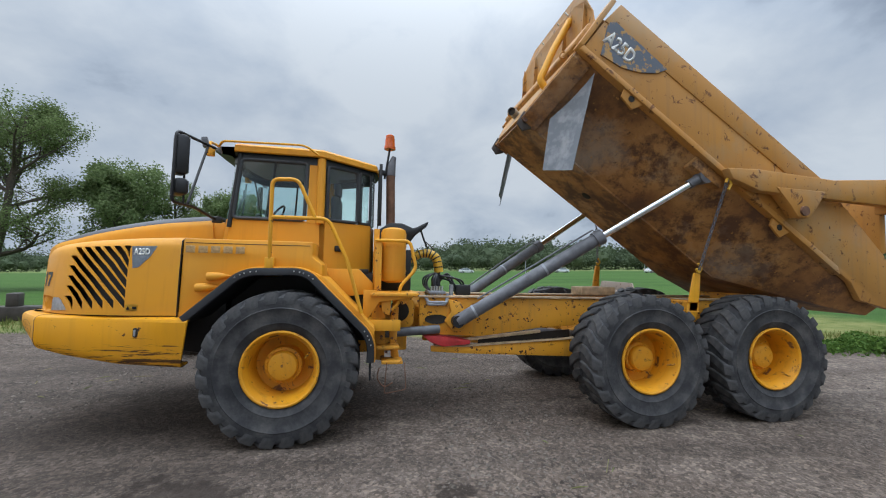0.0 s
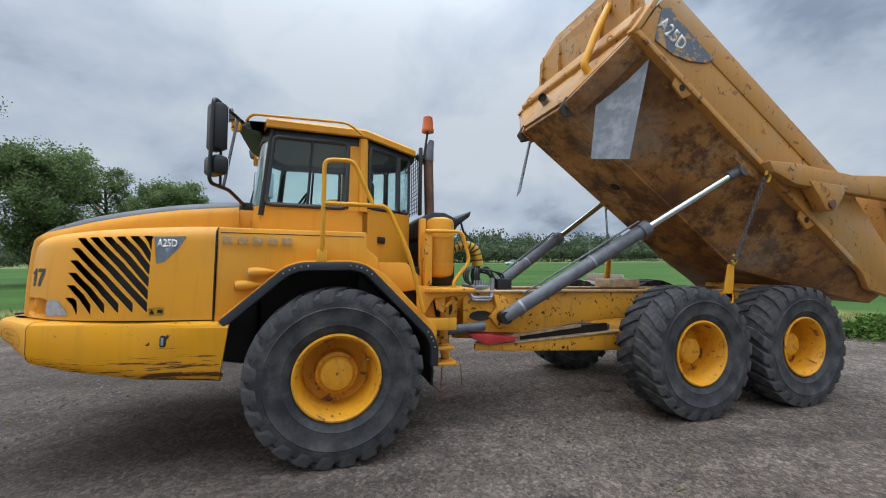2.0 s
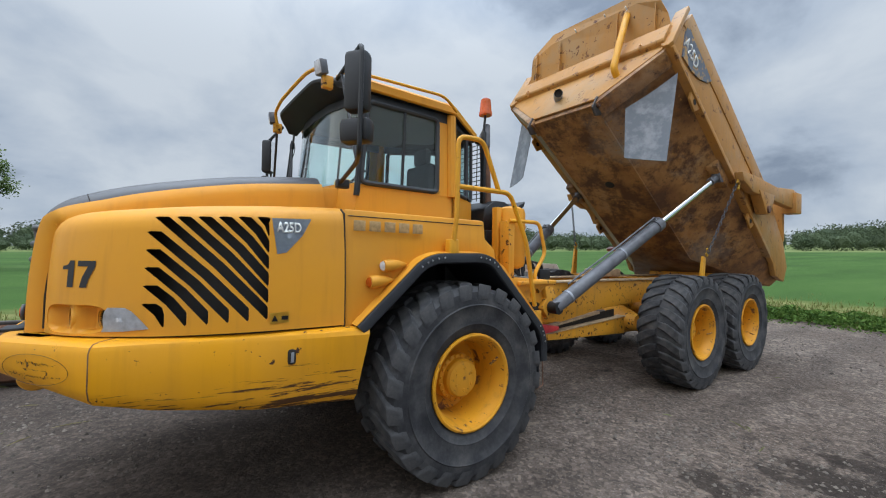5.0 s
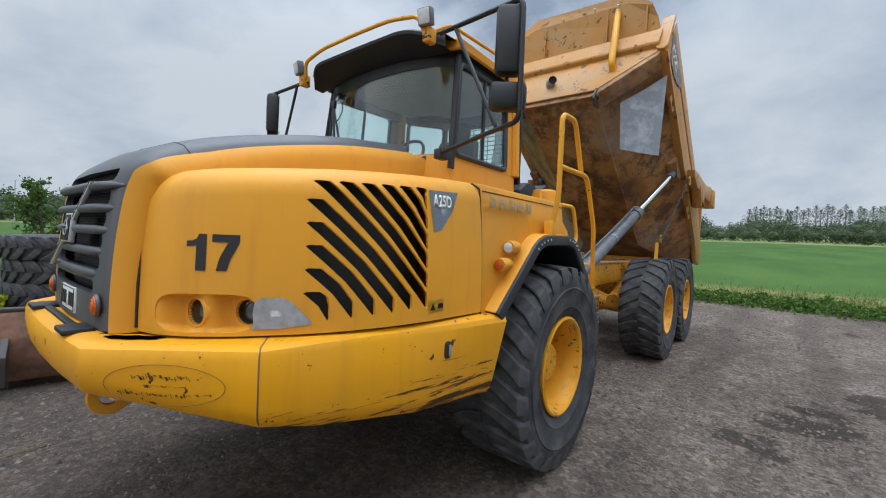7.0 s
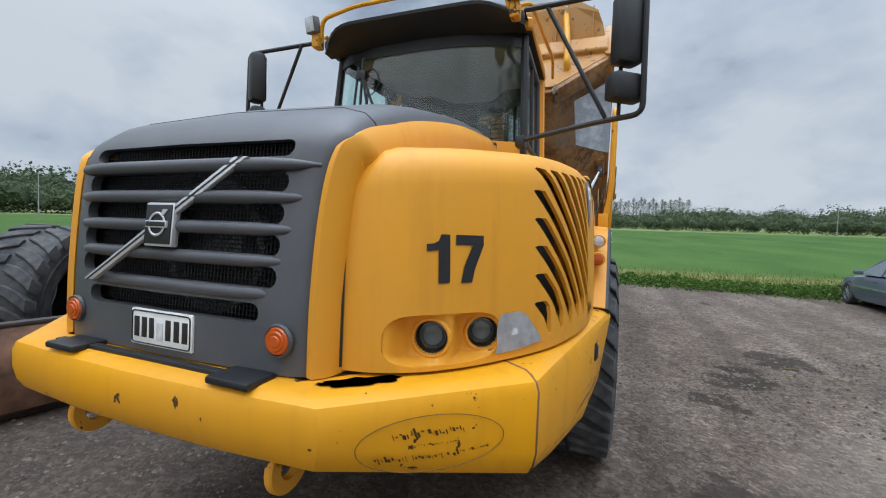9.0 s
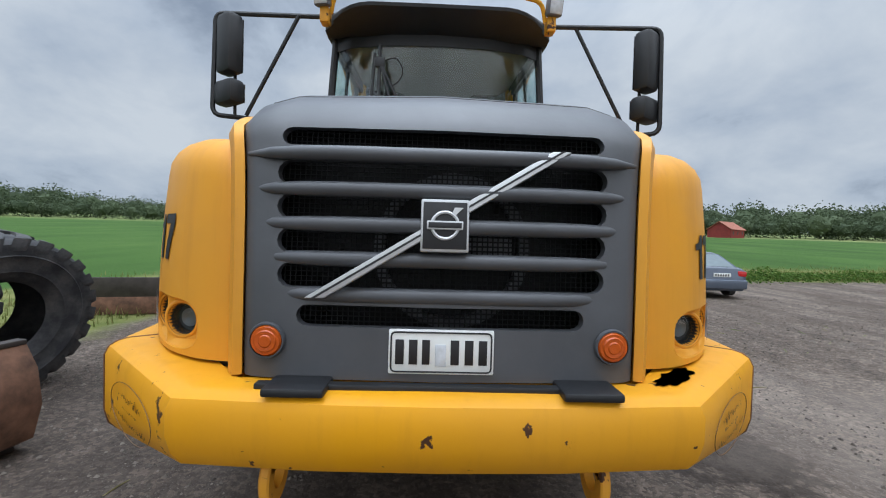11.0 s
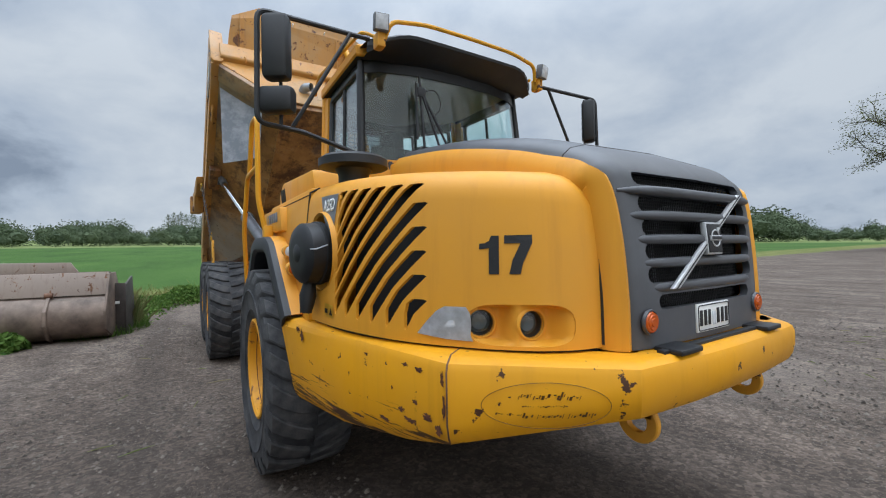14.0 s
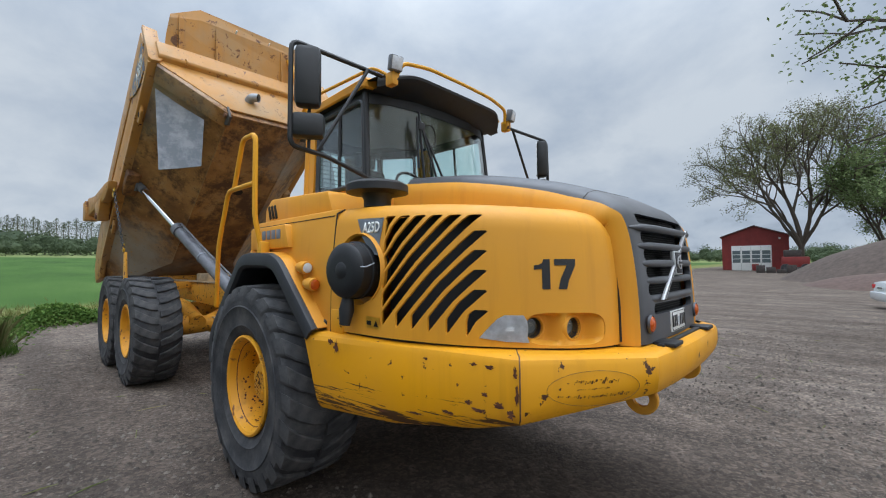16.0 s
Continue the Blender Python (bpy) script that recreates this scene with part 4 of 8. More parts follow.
part("bare_patch", chip_patch(), M["black"], bump_ob, smooth=False)
def rust_patch(f, z, long, high, seed):
    """A ragged spot on the side face where rust has lifted the paint."""
    rnd = random.Random(seed)
    a, b = Vector((-0.84, 1.368, 0)), Vector((-2.262, 1.122 - 0.018, 0))
    d = (b - a).normalized()
    n = Vector((-d.y, d.x, 0))
    n = n if n.y > 0 else -n
    c = a.lerp(b, f) + n * 0.0025
    bm = bmesh.new()
    middle = bm.verts.new(c + n * 0.001 + Vector((0, 0, z)))
    ring = []
    for i in range(22):
        t = 2 * math.pi * i / 22
        k = rnd.uniform(0.35, 1.1)
        ring.append(bm.verts.new(c + d * (long * k * math.cos(t)) + Vector((0, 0, z + high * k * math.sin(t)))))
    for i in range(22):
        bm.faces.new((middle, ring[i], ring[(i + 1) % 22]))
    return bm


for i, (f, z, long, high) in enumerate(((0.20, 1.19, 0.022, 0.045), (0.17, 1.215, 0.030, 0.018), (0.985, 1.18, 0.012, 0.040), (0.99, 1.08, 0.010, 0.060), (0.97, 1.00, 0.020, 0.025), (0.90, 1.195, 0.030, 0.012), (0.84, 1.20, 0.022, 0.010), (0.93, 1.03, 0.035, 0.016), (0.86, 0.99, 0.045, 0.014), (0.82, 1.02, 0.024, 0.012), (0.74, 0.95, 0.050, 0.010), (0.60, 0.91, 0.060, 0.008), (0.45, 0.88, 0.040, 0.008), (0.88, 1.07, 0.018, 0.012), (0.78, 1.09, 0.010, 0.010), (0.65, 1.195, 0.020, 0.008))):
    part("rust_patch", rust_patch(f, z, long, high, 50 + i), M["paint_rust"], bump_ob, smooth=False)
part("step_strip", box(-2.66, -2.63, -0.44, 0.44, 1.248, 1.268, 0.004), M["black"], bump_ob)


def script_decal(sg):
    """Worn oval decal on the slanting bumper face: unreadable lines as bars."""
    a, b = Vector((-2.262, sg * 1.122 - 0.018, 0)), Vector((-2.690, sg * 0.655 - 0.022, 0))
    d = (b - a).normalized()
    n = Vector((-abs(d.y), sg * abs(d.x), 0)).normalized()

    def at(p, q, k=0.004):
        c = a.lerp(b, 0.52) + d * p + n * k
        return (c.x, c.y, 1.115 + 0.04 * p + q)
    ring = part("oval_line", tube([at(0.212 * math.cos(t), 0.076 * math.sin(t)) for t in [2 * math.pi * i / 48 for i in range(48)]], 0.0011, 5, True), M["scuff"], bump_ob)
    rnd = random.Random(4)
    for row, (q, w, h, k) in enumerate(((0.030, 0.24, 0.024, 24), (-0.003, 0.15, 0.008, 18), (-0.036, 0.33, 0.014, 36))):
        for i in range(k):
            if rnd.random() < 0.15:
                continue
            p = -w / 2 + w * (i + 0.5) / k
            arch = -0.12 * p * p * (1 if row == 0 else -2)
            hh = h * rnd.choice((0.18, 0.45, 0.5, 0.6, 1.15))
            ww = w / k * rnd.choice((0.12, 0.18, 0.34, 0.45))
            lift = rnd.uniform(-0.25, 0.25) * h
            bm = bmesh.new()
            vs = [bm.verts.new(at(p + sx * ww + sy * 0.2 * hh, q + arch + sy * hh / 2 + lift)) for sx, sy in ((-1, -1), (1, -1), (1, 1), (-1, 1))]
            bm.faces.new(vs)
            bmesh.ops.solidify(bm, geom=bm.faces[:], thickness=0.0015)
            part("script_bar", bm, M["scuff"], ring, smooth=False)


script_decal(-1)
script_decal(1)


# ---- fenders behind the engine panels ----
ARCH = [(-0.90, 1.24), (-0.42, 1.672), (-0.30, 1.715), (0.14, 1.725), (0.26, 1.69), (0.85, 1.10), (0.90, 0.98), (0.90, 0.80)]


def fender(sg):
    outline = [(-0.975, 1.245), (-0.90, 1.245)] + ARCH[1:5] + [(0.40, 1.60), (0.37, 1.80), (0.27, 1.88), (0.27, 2.035), (-0.975, 2.035)]
    bm = prism(outline, sg * 1.262, sg * 0.70, "y", 0.022)
    return warp(bm, lambda x, y, z: (x, y - sg * 0.05 * max(0.0, (z - 1.3) / 0.745) ** 2 * (abs(y) > 1.1), z))


for sg in (-1, 1):
    cowl = part("fender_panel", fender(sg), M["paint"], truck, "yellow fender panel over the front wheel")
    part("panel_joint", tube([(-0.98, sg * (1.262 - 0.05 * max(0.0, (z - 1.3) / 0.745) ** 2), z) for z in (1.25, 1.5, 1.7, 1.85, 1.95, 2.0)] + [(-0.98, sg * 1.16, 2.032)], 0.006, 6), M["seam"], truck)
    # black rubber lip round the arch
    rows = []
    path = fillet([(p, 0, q) for p, q in ARCH], 0.10, 4)
    for i, p in enumerate(path):
        d = (path[min(i + 1, len(path) - 1)] - path[max(i - 1, 0)]).normalized()
        up = Vector((-d.z, 0, d.x))
        rows.append([(p.x + up.x * k, sg * y, p.z + up.z * k) for k, y in ((0.030, 1.245), (0.034, 1.340), (0.030, 1.352), (0.018, 1.358), (-0.034, 1.357), (-0.044, 1.345), (-0.040, 0.55))])
    lip = part("fender_lip", sheet(rows, 0.018), M["rubberlip"], truck, "black rubber wheel arch with screws")
    for i in range(2, len(path) - 2, 2):
        part("screw", lathe([(0, 0.006), (0.007, 0.004), (0.008, 0)], 8, pose(path[i].x, sg * 1.360, path[i].z, 0, 0, 0 if sg > 0 else 180)), M["alu"], lip)
    part("mud_flap", box(0.885, 0.905, sg * 0.93 - 0.36, sg * 0.93 + 0.36, 0.60, 0.98, 0.006), M["rubberlip"], lip)
    part("inner_arch", prism([(-0.9, 1.2), (-0.42, 1.64), (0.2, 1.68), (0.85, 1.06), (0.85, 0.9), (-0.9, 0.9)], sg * 0.56, sg * 0.50, "y"), M["black"], lip)
    # yellow fender edge behind the arch
    part("fender_edge", prism([(0.25, 1.74), (0.42, 1.66), (0.93, 1.14), (0.93, 1.02), (0.88, 1.02), (0.25, 1.66)], sg * 1.30, sg * 0.60, "y", 0.01), M["paint"], truck)
    # flange that carries the arch out over the tyre
    rows = []
    for i, p in enumerate(path):
        d = (path[min(i + 1, len(path) - 1)] - path[max(i - 1, 0)]).normalized()
        up = Vector((-d.z, 0, d.x))
        rows.append([(p.x + up.x * k, sg * y, p.z + up.z * k) for k, y in ((0.048, 1.235), (0.046, 1.270), (0.043, 1.305), (0.038, 1.335))])
    part("fender_flange", sheet(rows, 0.012), M["paint"], truck)
    # side lamps that look forward out of moulded teardrops
    for dx, z, mt in ((-0.71, 1.655, "clearlens"), (-0.81, 1.545, "amber")):
        path = [(dx - 0.005 + 0.205 * k / 8, sg * (1.258 + 0.024 * math.cos(math.pi * k / 16)), z + 0.012 * k / 8) for k in range(9)]
        soc = part("lamp_socket", tube(path, 0.05, 14, radii=[0.041, 0.043, 0.043, 0.041, 0.037, 0.031, 0.023, 0.015, 0.005]), M["paint"], cowl)
        part("lamp_lens", lathe([(0.0, -0.010), (0.02, -0.009), (0.031, -0.005), (0.036, 0.004), (0.036, 0.02)], 20, pose(dx - 0.005, sg * 1.283, z, 0, 0, -90 + sg * -14)), M[mt], soc)
    # faded brand wording as bars
    if sg < 0:
        for i in range(5):
            part("faded_bar", box(-0.93 + 0.115 * i, -0.845 + 0.115 * i, -1.2655, -1.262, 1.890, 1.960, 0.001), M["fade"], cowl)
    part("side_seam", tube([(-0.95, sg * 1.2195, 1.99), (0.24, sg * 1.2195, 1.99)], 0.0035, 5), M["seam"], cowl)
    part("shelf_seam", box(-0.95, 0.24, sg * 1.0 - 0.005, sg * 1.0 + 0.005, 2.034, 2.04, 0.001), M["seam"], cowl)

# ---- air cleaner on the other side ----
fil = part("air_cleaner", lathe([(0.0, 0.122), (0.09, 0.122), (0.140, 0.112), (0.158, 0.094), (0.161, 0.03), (0.170, 0.025), (0.170, 0.0), (0.161, -0.01), (0.159, -0.12), (0.0, -0.12)], 48, pose(*FILTER, 0, 0, 8)), M["black"], truck, "round black air cleaner canister")
part("cover_boss", lathe([(0.0, 0.130), (0.036, 0.129), (0.050, 0.121)], 20, pose(*FILTER, 0, 0, 8)), M["black"], fil)
part("dust_valve", lathe([(0.0, -0.18), (0.03, -0.18), (0.045, -0.09), (0.03, 0.0), (0.0, 0.0)], 16, pose(-1.215, 1.29, 1.50, 8, 0, 0), axis="z"), M["black"], fil)
part("clip", tube([(-1.41, 1.25, 1.68), (-1.417, 1.31, 1.66), (-1.40, 1.335, 1.66)], 0.004, 6), M["steel"], fil)
part("cleaner_recess", lathe([(0.226, -0.030), (0.218, -0.004), (0.207, -0.016), (0.200, -0.07), (0.165, -0.08)], 40, pose(*FILTER)), M["paint"], truck)
part("filler_block", box(-1.12, -0.99, 1.16, 1.275, 1.25, 1.40, 0.015), M["bumper"], truck)
part("filler_cap", lathe([(0.0, 0.06), (0.035, 0.06), (0.05, 0.045), (0.05, 0.0)], 20, pose(-0.90, 1.22, 1.27), axis="z"), M["black"], truck)
part("intake_hat", lathe([(0.0, 0.035), (0.10, 0.033), (0.175, 0.02), (0.205, 0.0), (0.205, -0.045), (0.18, -0.05), (0.11, -0.055), (0.09, -0.09), (0.09, -0.14), (0.0, -0.14)], 36, pose(-1.10, 0.99, 2.19), axis="z"), M["black"], truck, "black mushroom air intake hat")

# ---- cab ----
cab = part("cab", bmesh.new(), M["paint"], truck, "operator cab with tinted glass and black visor")
def ring_at(z, inset=0.0):
    """The cab's outline at a height; the windscreen leans back towards the top."""
    f = (z - 2.2) / 0.85
    back = 0.09 * f
    side = 0.035 * f
    out = [(-0.875 + back, 0.0), (-0.86 + back, 0.34), (-0.80 + back, 0.60), (-0.70 + back * 0.9, 0.775 - side), (0.27, 0.745 - side), (0.86, 0.32 - side * 0.5), (0.90, 0.0)]
    pts = [(x, y) for x, y in out] + [(x, -y) for x, y in out[-2:0:-1]]
    cx = 0.05
    return [((x - cx) * (1 - inset) + cx, y * (1 - inset), z) for x, y in pts]


def band(z0, z1, i0, i1, inset=0.0, thick=0.02, steps=1):
    """A strip of the cab's wall between two corners."""
    rows = []
    for k in range(steps + 1):
        z = lerp(z0, z1, k / steps)
        r = ring_at(z, inset)
        n = len(r)
        rows.append([r[i % n] for i in range(i0, i1 + 1)])
    return sheet(rows, thick)


def post(i, z0, z1, r, mat, name, dx=0.0, dy=0.0, t=0.0, j=None):
    a, b = ring_at(z0)[i], ring_at(z1)[i]
    if j is not None:
        a2, b2 = ring_at(z0)[j], ring_at(z1)[j]
        a, b = Vector(a).lerp(Vector(a2), t), Vector(b).lerp(Vector(b2), t)
    return part(name, rod((a[0] + dx, a[1] + dy, a[2]), (b[0] + dx, b[1] + dy, b[2]), r, 8), mat, cab)


part("lower_wall", band(1.72, 2.30, -8, -4, 0, -0.03), M["paint"], cab)
part("lower_wall", band(1.72, 2.30, 4, 8, 0, -0.03), M["paint"], cab)
part("lower_front", band(1.72, 2.30, -4, 4, 0, -0.03), M["paint"], cab)
part("upper_frame", band(2.97, 3.12, 3, 9, -0.004, -0.03), M["framedark"], cab)
lining = [(x, y, 3.05) for x, y, _ in ring_at(3.05, 0.05)]
part("head_lining", prism([(x, y) for x, y, _ in lining], 3.045, 3.065, "z"), M["lining"], cab)
# panes
def pane(i0, i1, z0, z1, name, tint="glass", inset=0.01, t0=0.0, t1=1.0):
    rows = []
    for k in range(2):
        z = (z0, z1)[k]
        r = ring_at(z, inset)
        pts = [Vector(r[i % len(r)]) for i in range(i0, i1 + 1)]
        if len(pts) == 2:
            pts = [pts[0].lerp(pts[1], t0), pts[0].lerp(pts[1], t1)]
        rows.append([tuple(p) for p in pts])
    g = part(name, sheet(rows, 0.006), M[tint], cab)
    g.visible_shadow = False
    return g


pane(-3, 3, 2.24, 3.04, "windscreen")
part("head_strip", band(2.955, 3.06, -3, 3, 0.0, 0.004), M["black"], cab)
for a, b in ((3, 4), (8, 9)):
    pane(a, b, 2.32, 2.98, "side_window", t0=0.03, t1=0.97)
for a, b in ((4, 5), (7, 8)):
    pane(a, b, 2.34, 2.98, "door_window", t0=0.06, t1=0.94)
pane(5, 7, 2.34, 2.98, "rear_window")


part("cab_cowl", prism([(-0.96, 1.98), (-0.96, 2.235), (-0.90, 2.262), (-0.74, 2.275), (-0.74, 1.98)], -0.612, 0.600, "y", 0.018), M["paint"], cab)


# window frames
def frame_ring(i, j, z0, z1, t0, t1, r=0.02, mat="framedark", parent=None):
    def at(t, z):
        q = ring_at(z, -0.006)
        return Vector(q[i]).lerp(Vector(q[j]), t)
    path = fillet([at(t0, z0), at(t1, z0), at(t1, z1), at(t0, z1)], 0.05, 3, True)
    return part("window_frame", tube(path, r, 8, True), M[mat], parent or cab)


for i, j in ((3, 4), (9, 8)):
    frame_ring(i, j, 2.31, 2.985, 0.03, 0.82, 0.022)
    post(i, 2.30, 3.0, 0.014, M["black"], "window_divider", t=0.43, j=j)
    post(i, 2.20, 3.05, 0.026, M["black"], "front_pillar")
for i, j in ((4, 5), (8, 7)):
    b0, b1 = Vector(ring_at(2.28)[i]), Vector(ring_at(3.05)[i])
    part("door_post", rod(b0, b1, 0.050, 10), M["paint"], cab)
    frame_ring(i, j, 2.335, 2.98, 0.12, 0.70, 0.022)
    frame_ring(i, j, 2.335, 2.98, 0.74, 0.97, 0.018)
# the side wall's yellow block between side window and door
for i, j in ((3, 4), (9, 8)):
    q0, q1 = ring_at(2.28, -0.004), ring_at(3.02, -0.004)
    rows = []
    for r in (q0, q1):
        a, b = Vector(r[i]), Vector(r[j])
        rows.append([tuple(a.lerp(b, 0.85)), tuple(b)])
    part("pillar_panel", sheet(rows, 0.03), M["paint"], cab)
# door leaf with handle, on the entry side
for i, j, hand in ((8, 7, True), (4, 5, False)):
    rows = []
    for z in (1.60, 1.75, 2.27, 2.32):
        r = ring_at(max(z, 1.72), -0.012)
        a, b = Vector(r[i]), Vector(r[j])
        rows.append([(*a.lerp(b, t)[:2], z) for t in (0.09, 0.5, 0.97)])
    leaf = part("cab_door", sheet(rows, 0.03), M["paint"], cab, "yellow cab door with tinted pane")
    r = ring_at(2.0, -0.03)
    a, b = Vector(r[i]), Vector(r[j])
    c = a.lerp(b, 0.35)
    ang = math.degrees(math.atan2(b.y - a.y, b.x - a.x))
    part("door_handle", box(-0.055, 0.055, -0.012, 0.012, -0.035, 0.035, 0.01, pose(c.x, c.y, 2.0, 0, 0, ang)), M["black"], leaf)

part("cab_base", box(0.24, 0.92, -0.70, 0.70, 1.22, 1.72, 0.03), M["black"], cab)
for sg in (-1, 1):
    part("base_plate", prism([(0.26, 1.76), (0.74, 1.76), (0.90, 1.60), (0.92, 1.48), (0.60, 1.44), (0.28, 1.62)], sg * 0.70, sg * 0.78, "y", 0.01), M["paint"], cab)

# roof with rounded edge and a visor over the windscreen
def roof():
    rows = []
    for z, ins in ((3.060, 0.02), (3.062, -0.060), (3.075, -0.080), (3.135, -0.077), (3.160, -0.04), (3.178, 0.08), (3.192, 0.4), (3.197, 0.95)):
        r = ring_at(3.05, ins)
        row = [(max(x, -0.71), y, z - 0.055 * max(0, x - 0.2) - 0.02 * max(0.0, -x - 0.4)) for x, y, _ in r]
        rows.append(row + row[:1])
    return sheet(rows)


under = []
for ins in (0.30, 0.0, -0.070):
    r = ring_at(3.05, ins)
    row = [(max(x, -0.71), y, 3.055 - 0.055 * max(0, x - 0.2) - 0.02 * max(0.0, -x - 0.4)) for x, y, _ in r]
    under.append(row + row[:1])
part("roof_underside", sheet(under), M["black"], cab, "black underside of the roof")
part("roof", roof(), M["paint"], cab, "yellow cab roof with rounded edges")
vis = []
for x, z, deep in ((-0.55, 3.135, 0.0), (-0.90, 3.158, 0.4), (-0.965, 3.153, 0.8), (-0.990, 3.138, 1.0), (-0.985, 3.118, 1.0), (-0.93, 3.090, 0.6), (-0.78, 3.035, 0.0), (-0.74, 3.030, 0.0)):
    row = []
    for k in range(25):
        y = 0.77 * (k / 12 - 1)
        t = max(0.0, (abs(y) - 0.42) / 0.35)
        row.append((x + 0.17 * deep * t ** 2.2 + 0.012 * (y / 0.77) ** 2, y, z - 0.085 * min(1.0, deep + 0.2) * t ** 2.5))
    vis.append(row)
part("visor", sheet(vis), M["black"], cab, "black sun visor")
part("roof_rail", tube(fillet([(-0.95, -0.70, 3.07), (-0.985, -0.665, 3.185), (-1.0, -0.40, 3.226), (-1.0, 0, 3.232), (-1.0, 0.40, 3.226), (-0.985, 0.665, 3.185), (-0.95, 0.70, 3.07)], 0.09), 0.015, 8), M["rail"], cab)
for sg in (-1, 1):
    part("roof_rail", tube(fillet([(-0.86, sg * 0.72, 3.12), (-0.80, sg * 0.80, 3.165), (0.10, sg * 0.845, 3.165), (0.25, sg * 0.83, 3.06)], 0.08), 0.013, 8), M["rail"], cab)
    wl = part("work_lamp", box(-0.04, 0.02, -0.05, 0.05, -0.055, 0.055, 0.010, pose(-0.985, sg * 0.742, 3.150, 0, -12, sg * -12)), M["cyl"], truck, "square work lamp on the visor corner")
    part("lamp_glass", box(-0.045, -0.039, -0.042, 0.042, -0.047, 0.047, 0.003, pose(-0.985, sg * 0.742, 3.150, 0, -12, sg * -12)), M["clearlens"], wl)
    part("lamp_bracket", box(-0.985, -0.90, sg * 0.735 - 0.03, sg * 0.735 + 0.03, 3.0, 3.10, 0.012), M["frame_paint"], wl)

# inside: seat, wheel, console
part("seat", box(-0.05, 0.42, -0.25, 0.25, 1.95, 2.10, 0.04), M["seat"], cab)
part("seat_back", box(0.34, 0.46, -0.24, 0.24, 2.08, 2.72, 0.05), M["seat"], cab)
part("head_rest", box(0.37, 0.46, -0.13, 0.13, 2.72, 2.90, 0.04), M["seat"], cab)
part("console", prism([(-0.80, 1.9), (-0.80, 2.30), (-0.66, 2.33), (-0.45, 2.2), (-0.45, 1.9)], -0.62, 0.62, "y", 0.03), M["black"], cab)
part("steering_wheel", tube([(-0.38 + 0.10 * math.sin(a), 0.2 * math.cos(a), 2.40 + 0.17 * math.sin(a)) for a in [2 * math.pi * i / 28 for i in range(28)]], 0.014, 8, True), M["black"], cab)
part("steering_column", rod((-0.60, 0, 2.15), (-0.39, 0, 2.39), 0.03), M["black"], cab)
part("rear_lining", box(0.80, 0.84, -0.25, 0.25, 1.75, 2.40, 0.01), M["lining"], cab)
for sg in (-1, 1):
    part("side_lining", box(-0.60, 0.25, sg * 0.70 - 0.01, sg * 0.70 + 0.01, 1.76, 2.28, 0.01), M["lining"], cab)
part("cab_floor", box(-0.8, 0.85, -0.7, 0.7, 1.70, 1.76, 0.01), M["black"], cab)
part("second_seat", box(0.35, 0.62, 0.30, 0.62, 2.0, 2.45, 0.05), M["seat"], cab)
wp = part("wiper", tube([(-0.93, 0.385, 2.30), (-0.905, 0.385, 2.50), (-0.865, 0.39, 2.92)], 0.011, 6), M["black"], cab)
for y in (0.16, 0.25):
    part("wiper_arm", tube([(-0.95, y, 2.32), (-0.925, lerp(y, 0.385, 0.35), 2.50), (-0.885, 0.385, 2.80)], 0.010, 6), M["black"], wp)
part("wiper_blade", tube([(-0.915, 0.44, 2.44), (-0.875, 0.42, 2.86)], 0.010, 6), M["black"], wp)
part("wiper_joint", box(-0.90, -0.87, 0.35, 0.42, 2.76, 2.83, 0.01), M["black"], wp)
part("washer_hose", tube(smooth_path([(-0.88, 0.37, 2.80), (-0.90, 0.28, 2.82), (-0.90, 0.23, 2.74), (-0.91, 0.26, 2.66), (-0.91, 0.33, 2.62)], 5), 0.004, 5), M["black"], wp)

# ---- mirrors ----
def mirror(sg):
    ox = -0.985 if sg < 0 else -0.862
    oy = 1.470 if sg < 0 else 1.488
    zt, zb = (3.045, 2.362) if sg < 0 else (3.085, 2.413)
    face = 36 if sg < 0 else -34
    mx = lerp(-0.86, ox, 0.72)
    loop = fillet([(-0.88, sg * 0.78, 3.08), (ox, sg * (oy - 0.01), zt), (ox - 0.01, sg * oy, zb), (lerp(-0.80, ox, 0.55), sg * 1.22, zb - 0.01), (-0.84, sg * 0.78, 2.28)], 0.06, 4)
    arm = part("mirror_arm", tube(loop, 0.016, 8), M["black"], truck, "black tubular mirror arm with two mirrors")
    part("arm_brace", rod((-0.90, sg * 0.92, 3.07), (mx + 0.02, sg * 1.28, zb + 0.01), 0.013, 8), M["black"], arm)
    part("mirror_post", rod((mx, sg * 1.35, zt - 0.01), (mx + 0.01, sg * 1.35, zb), 0.011, 8), M["black"], arm)
    part("arm_foot", box(-0.87, -0.77, sg * 0.78 - 0.03, sg * 0.78 + 0.03, 2.24, 2.31, 0.01), M["black"], arm)
    for z0, z1, w in ((zt - 0.41, zt - 0.02, 0.080), (zt - 0.61, zt - 0.45, 0.105)):
        m = pose(mx, sg * 1.36, 0, 0, 0, face)
        hs = part("mirror_housing", box(-0.085, 0.03, -w, w, z0, z1, 0.035, m), M["black"], arm)
        part("mirror_face", box(0.030, 0.034, -w + 0.02, w - 0.02, z0 + 0.02, z1 - 0.02, 0.0, m), M["mirror"], hs)


mirror(-1)
mirror(1)

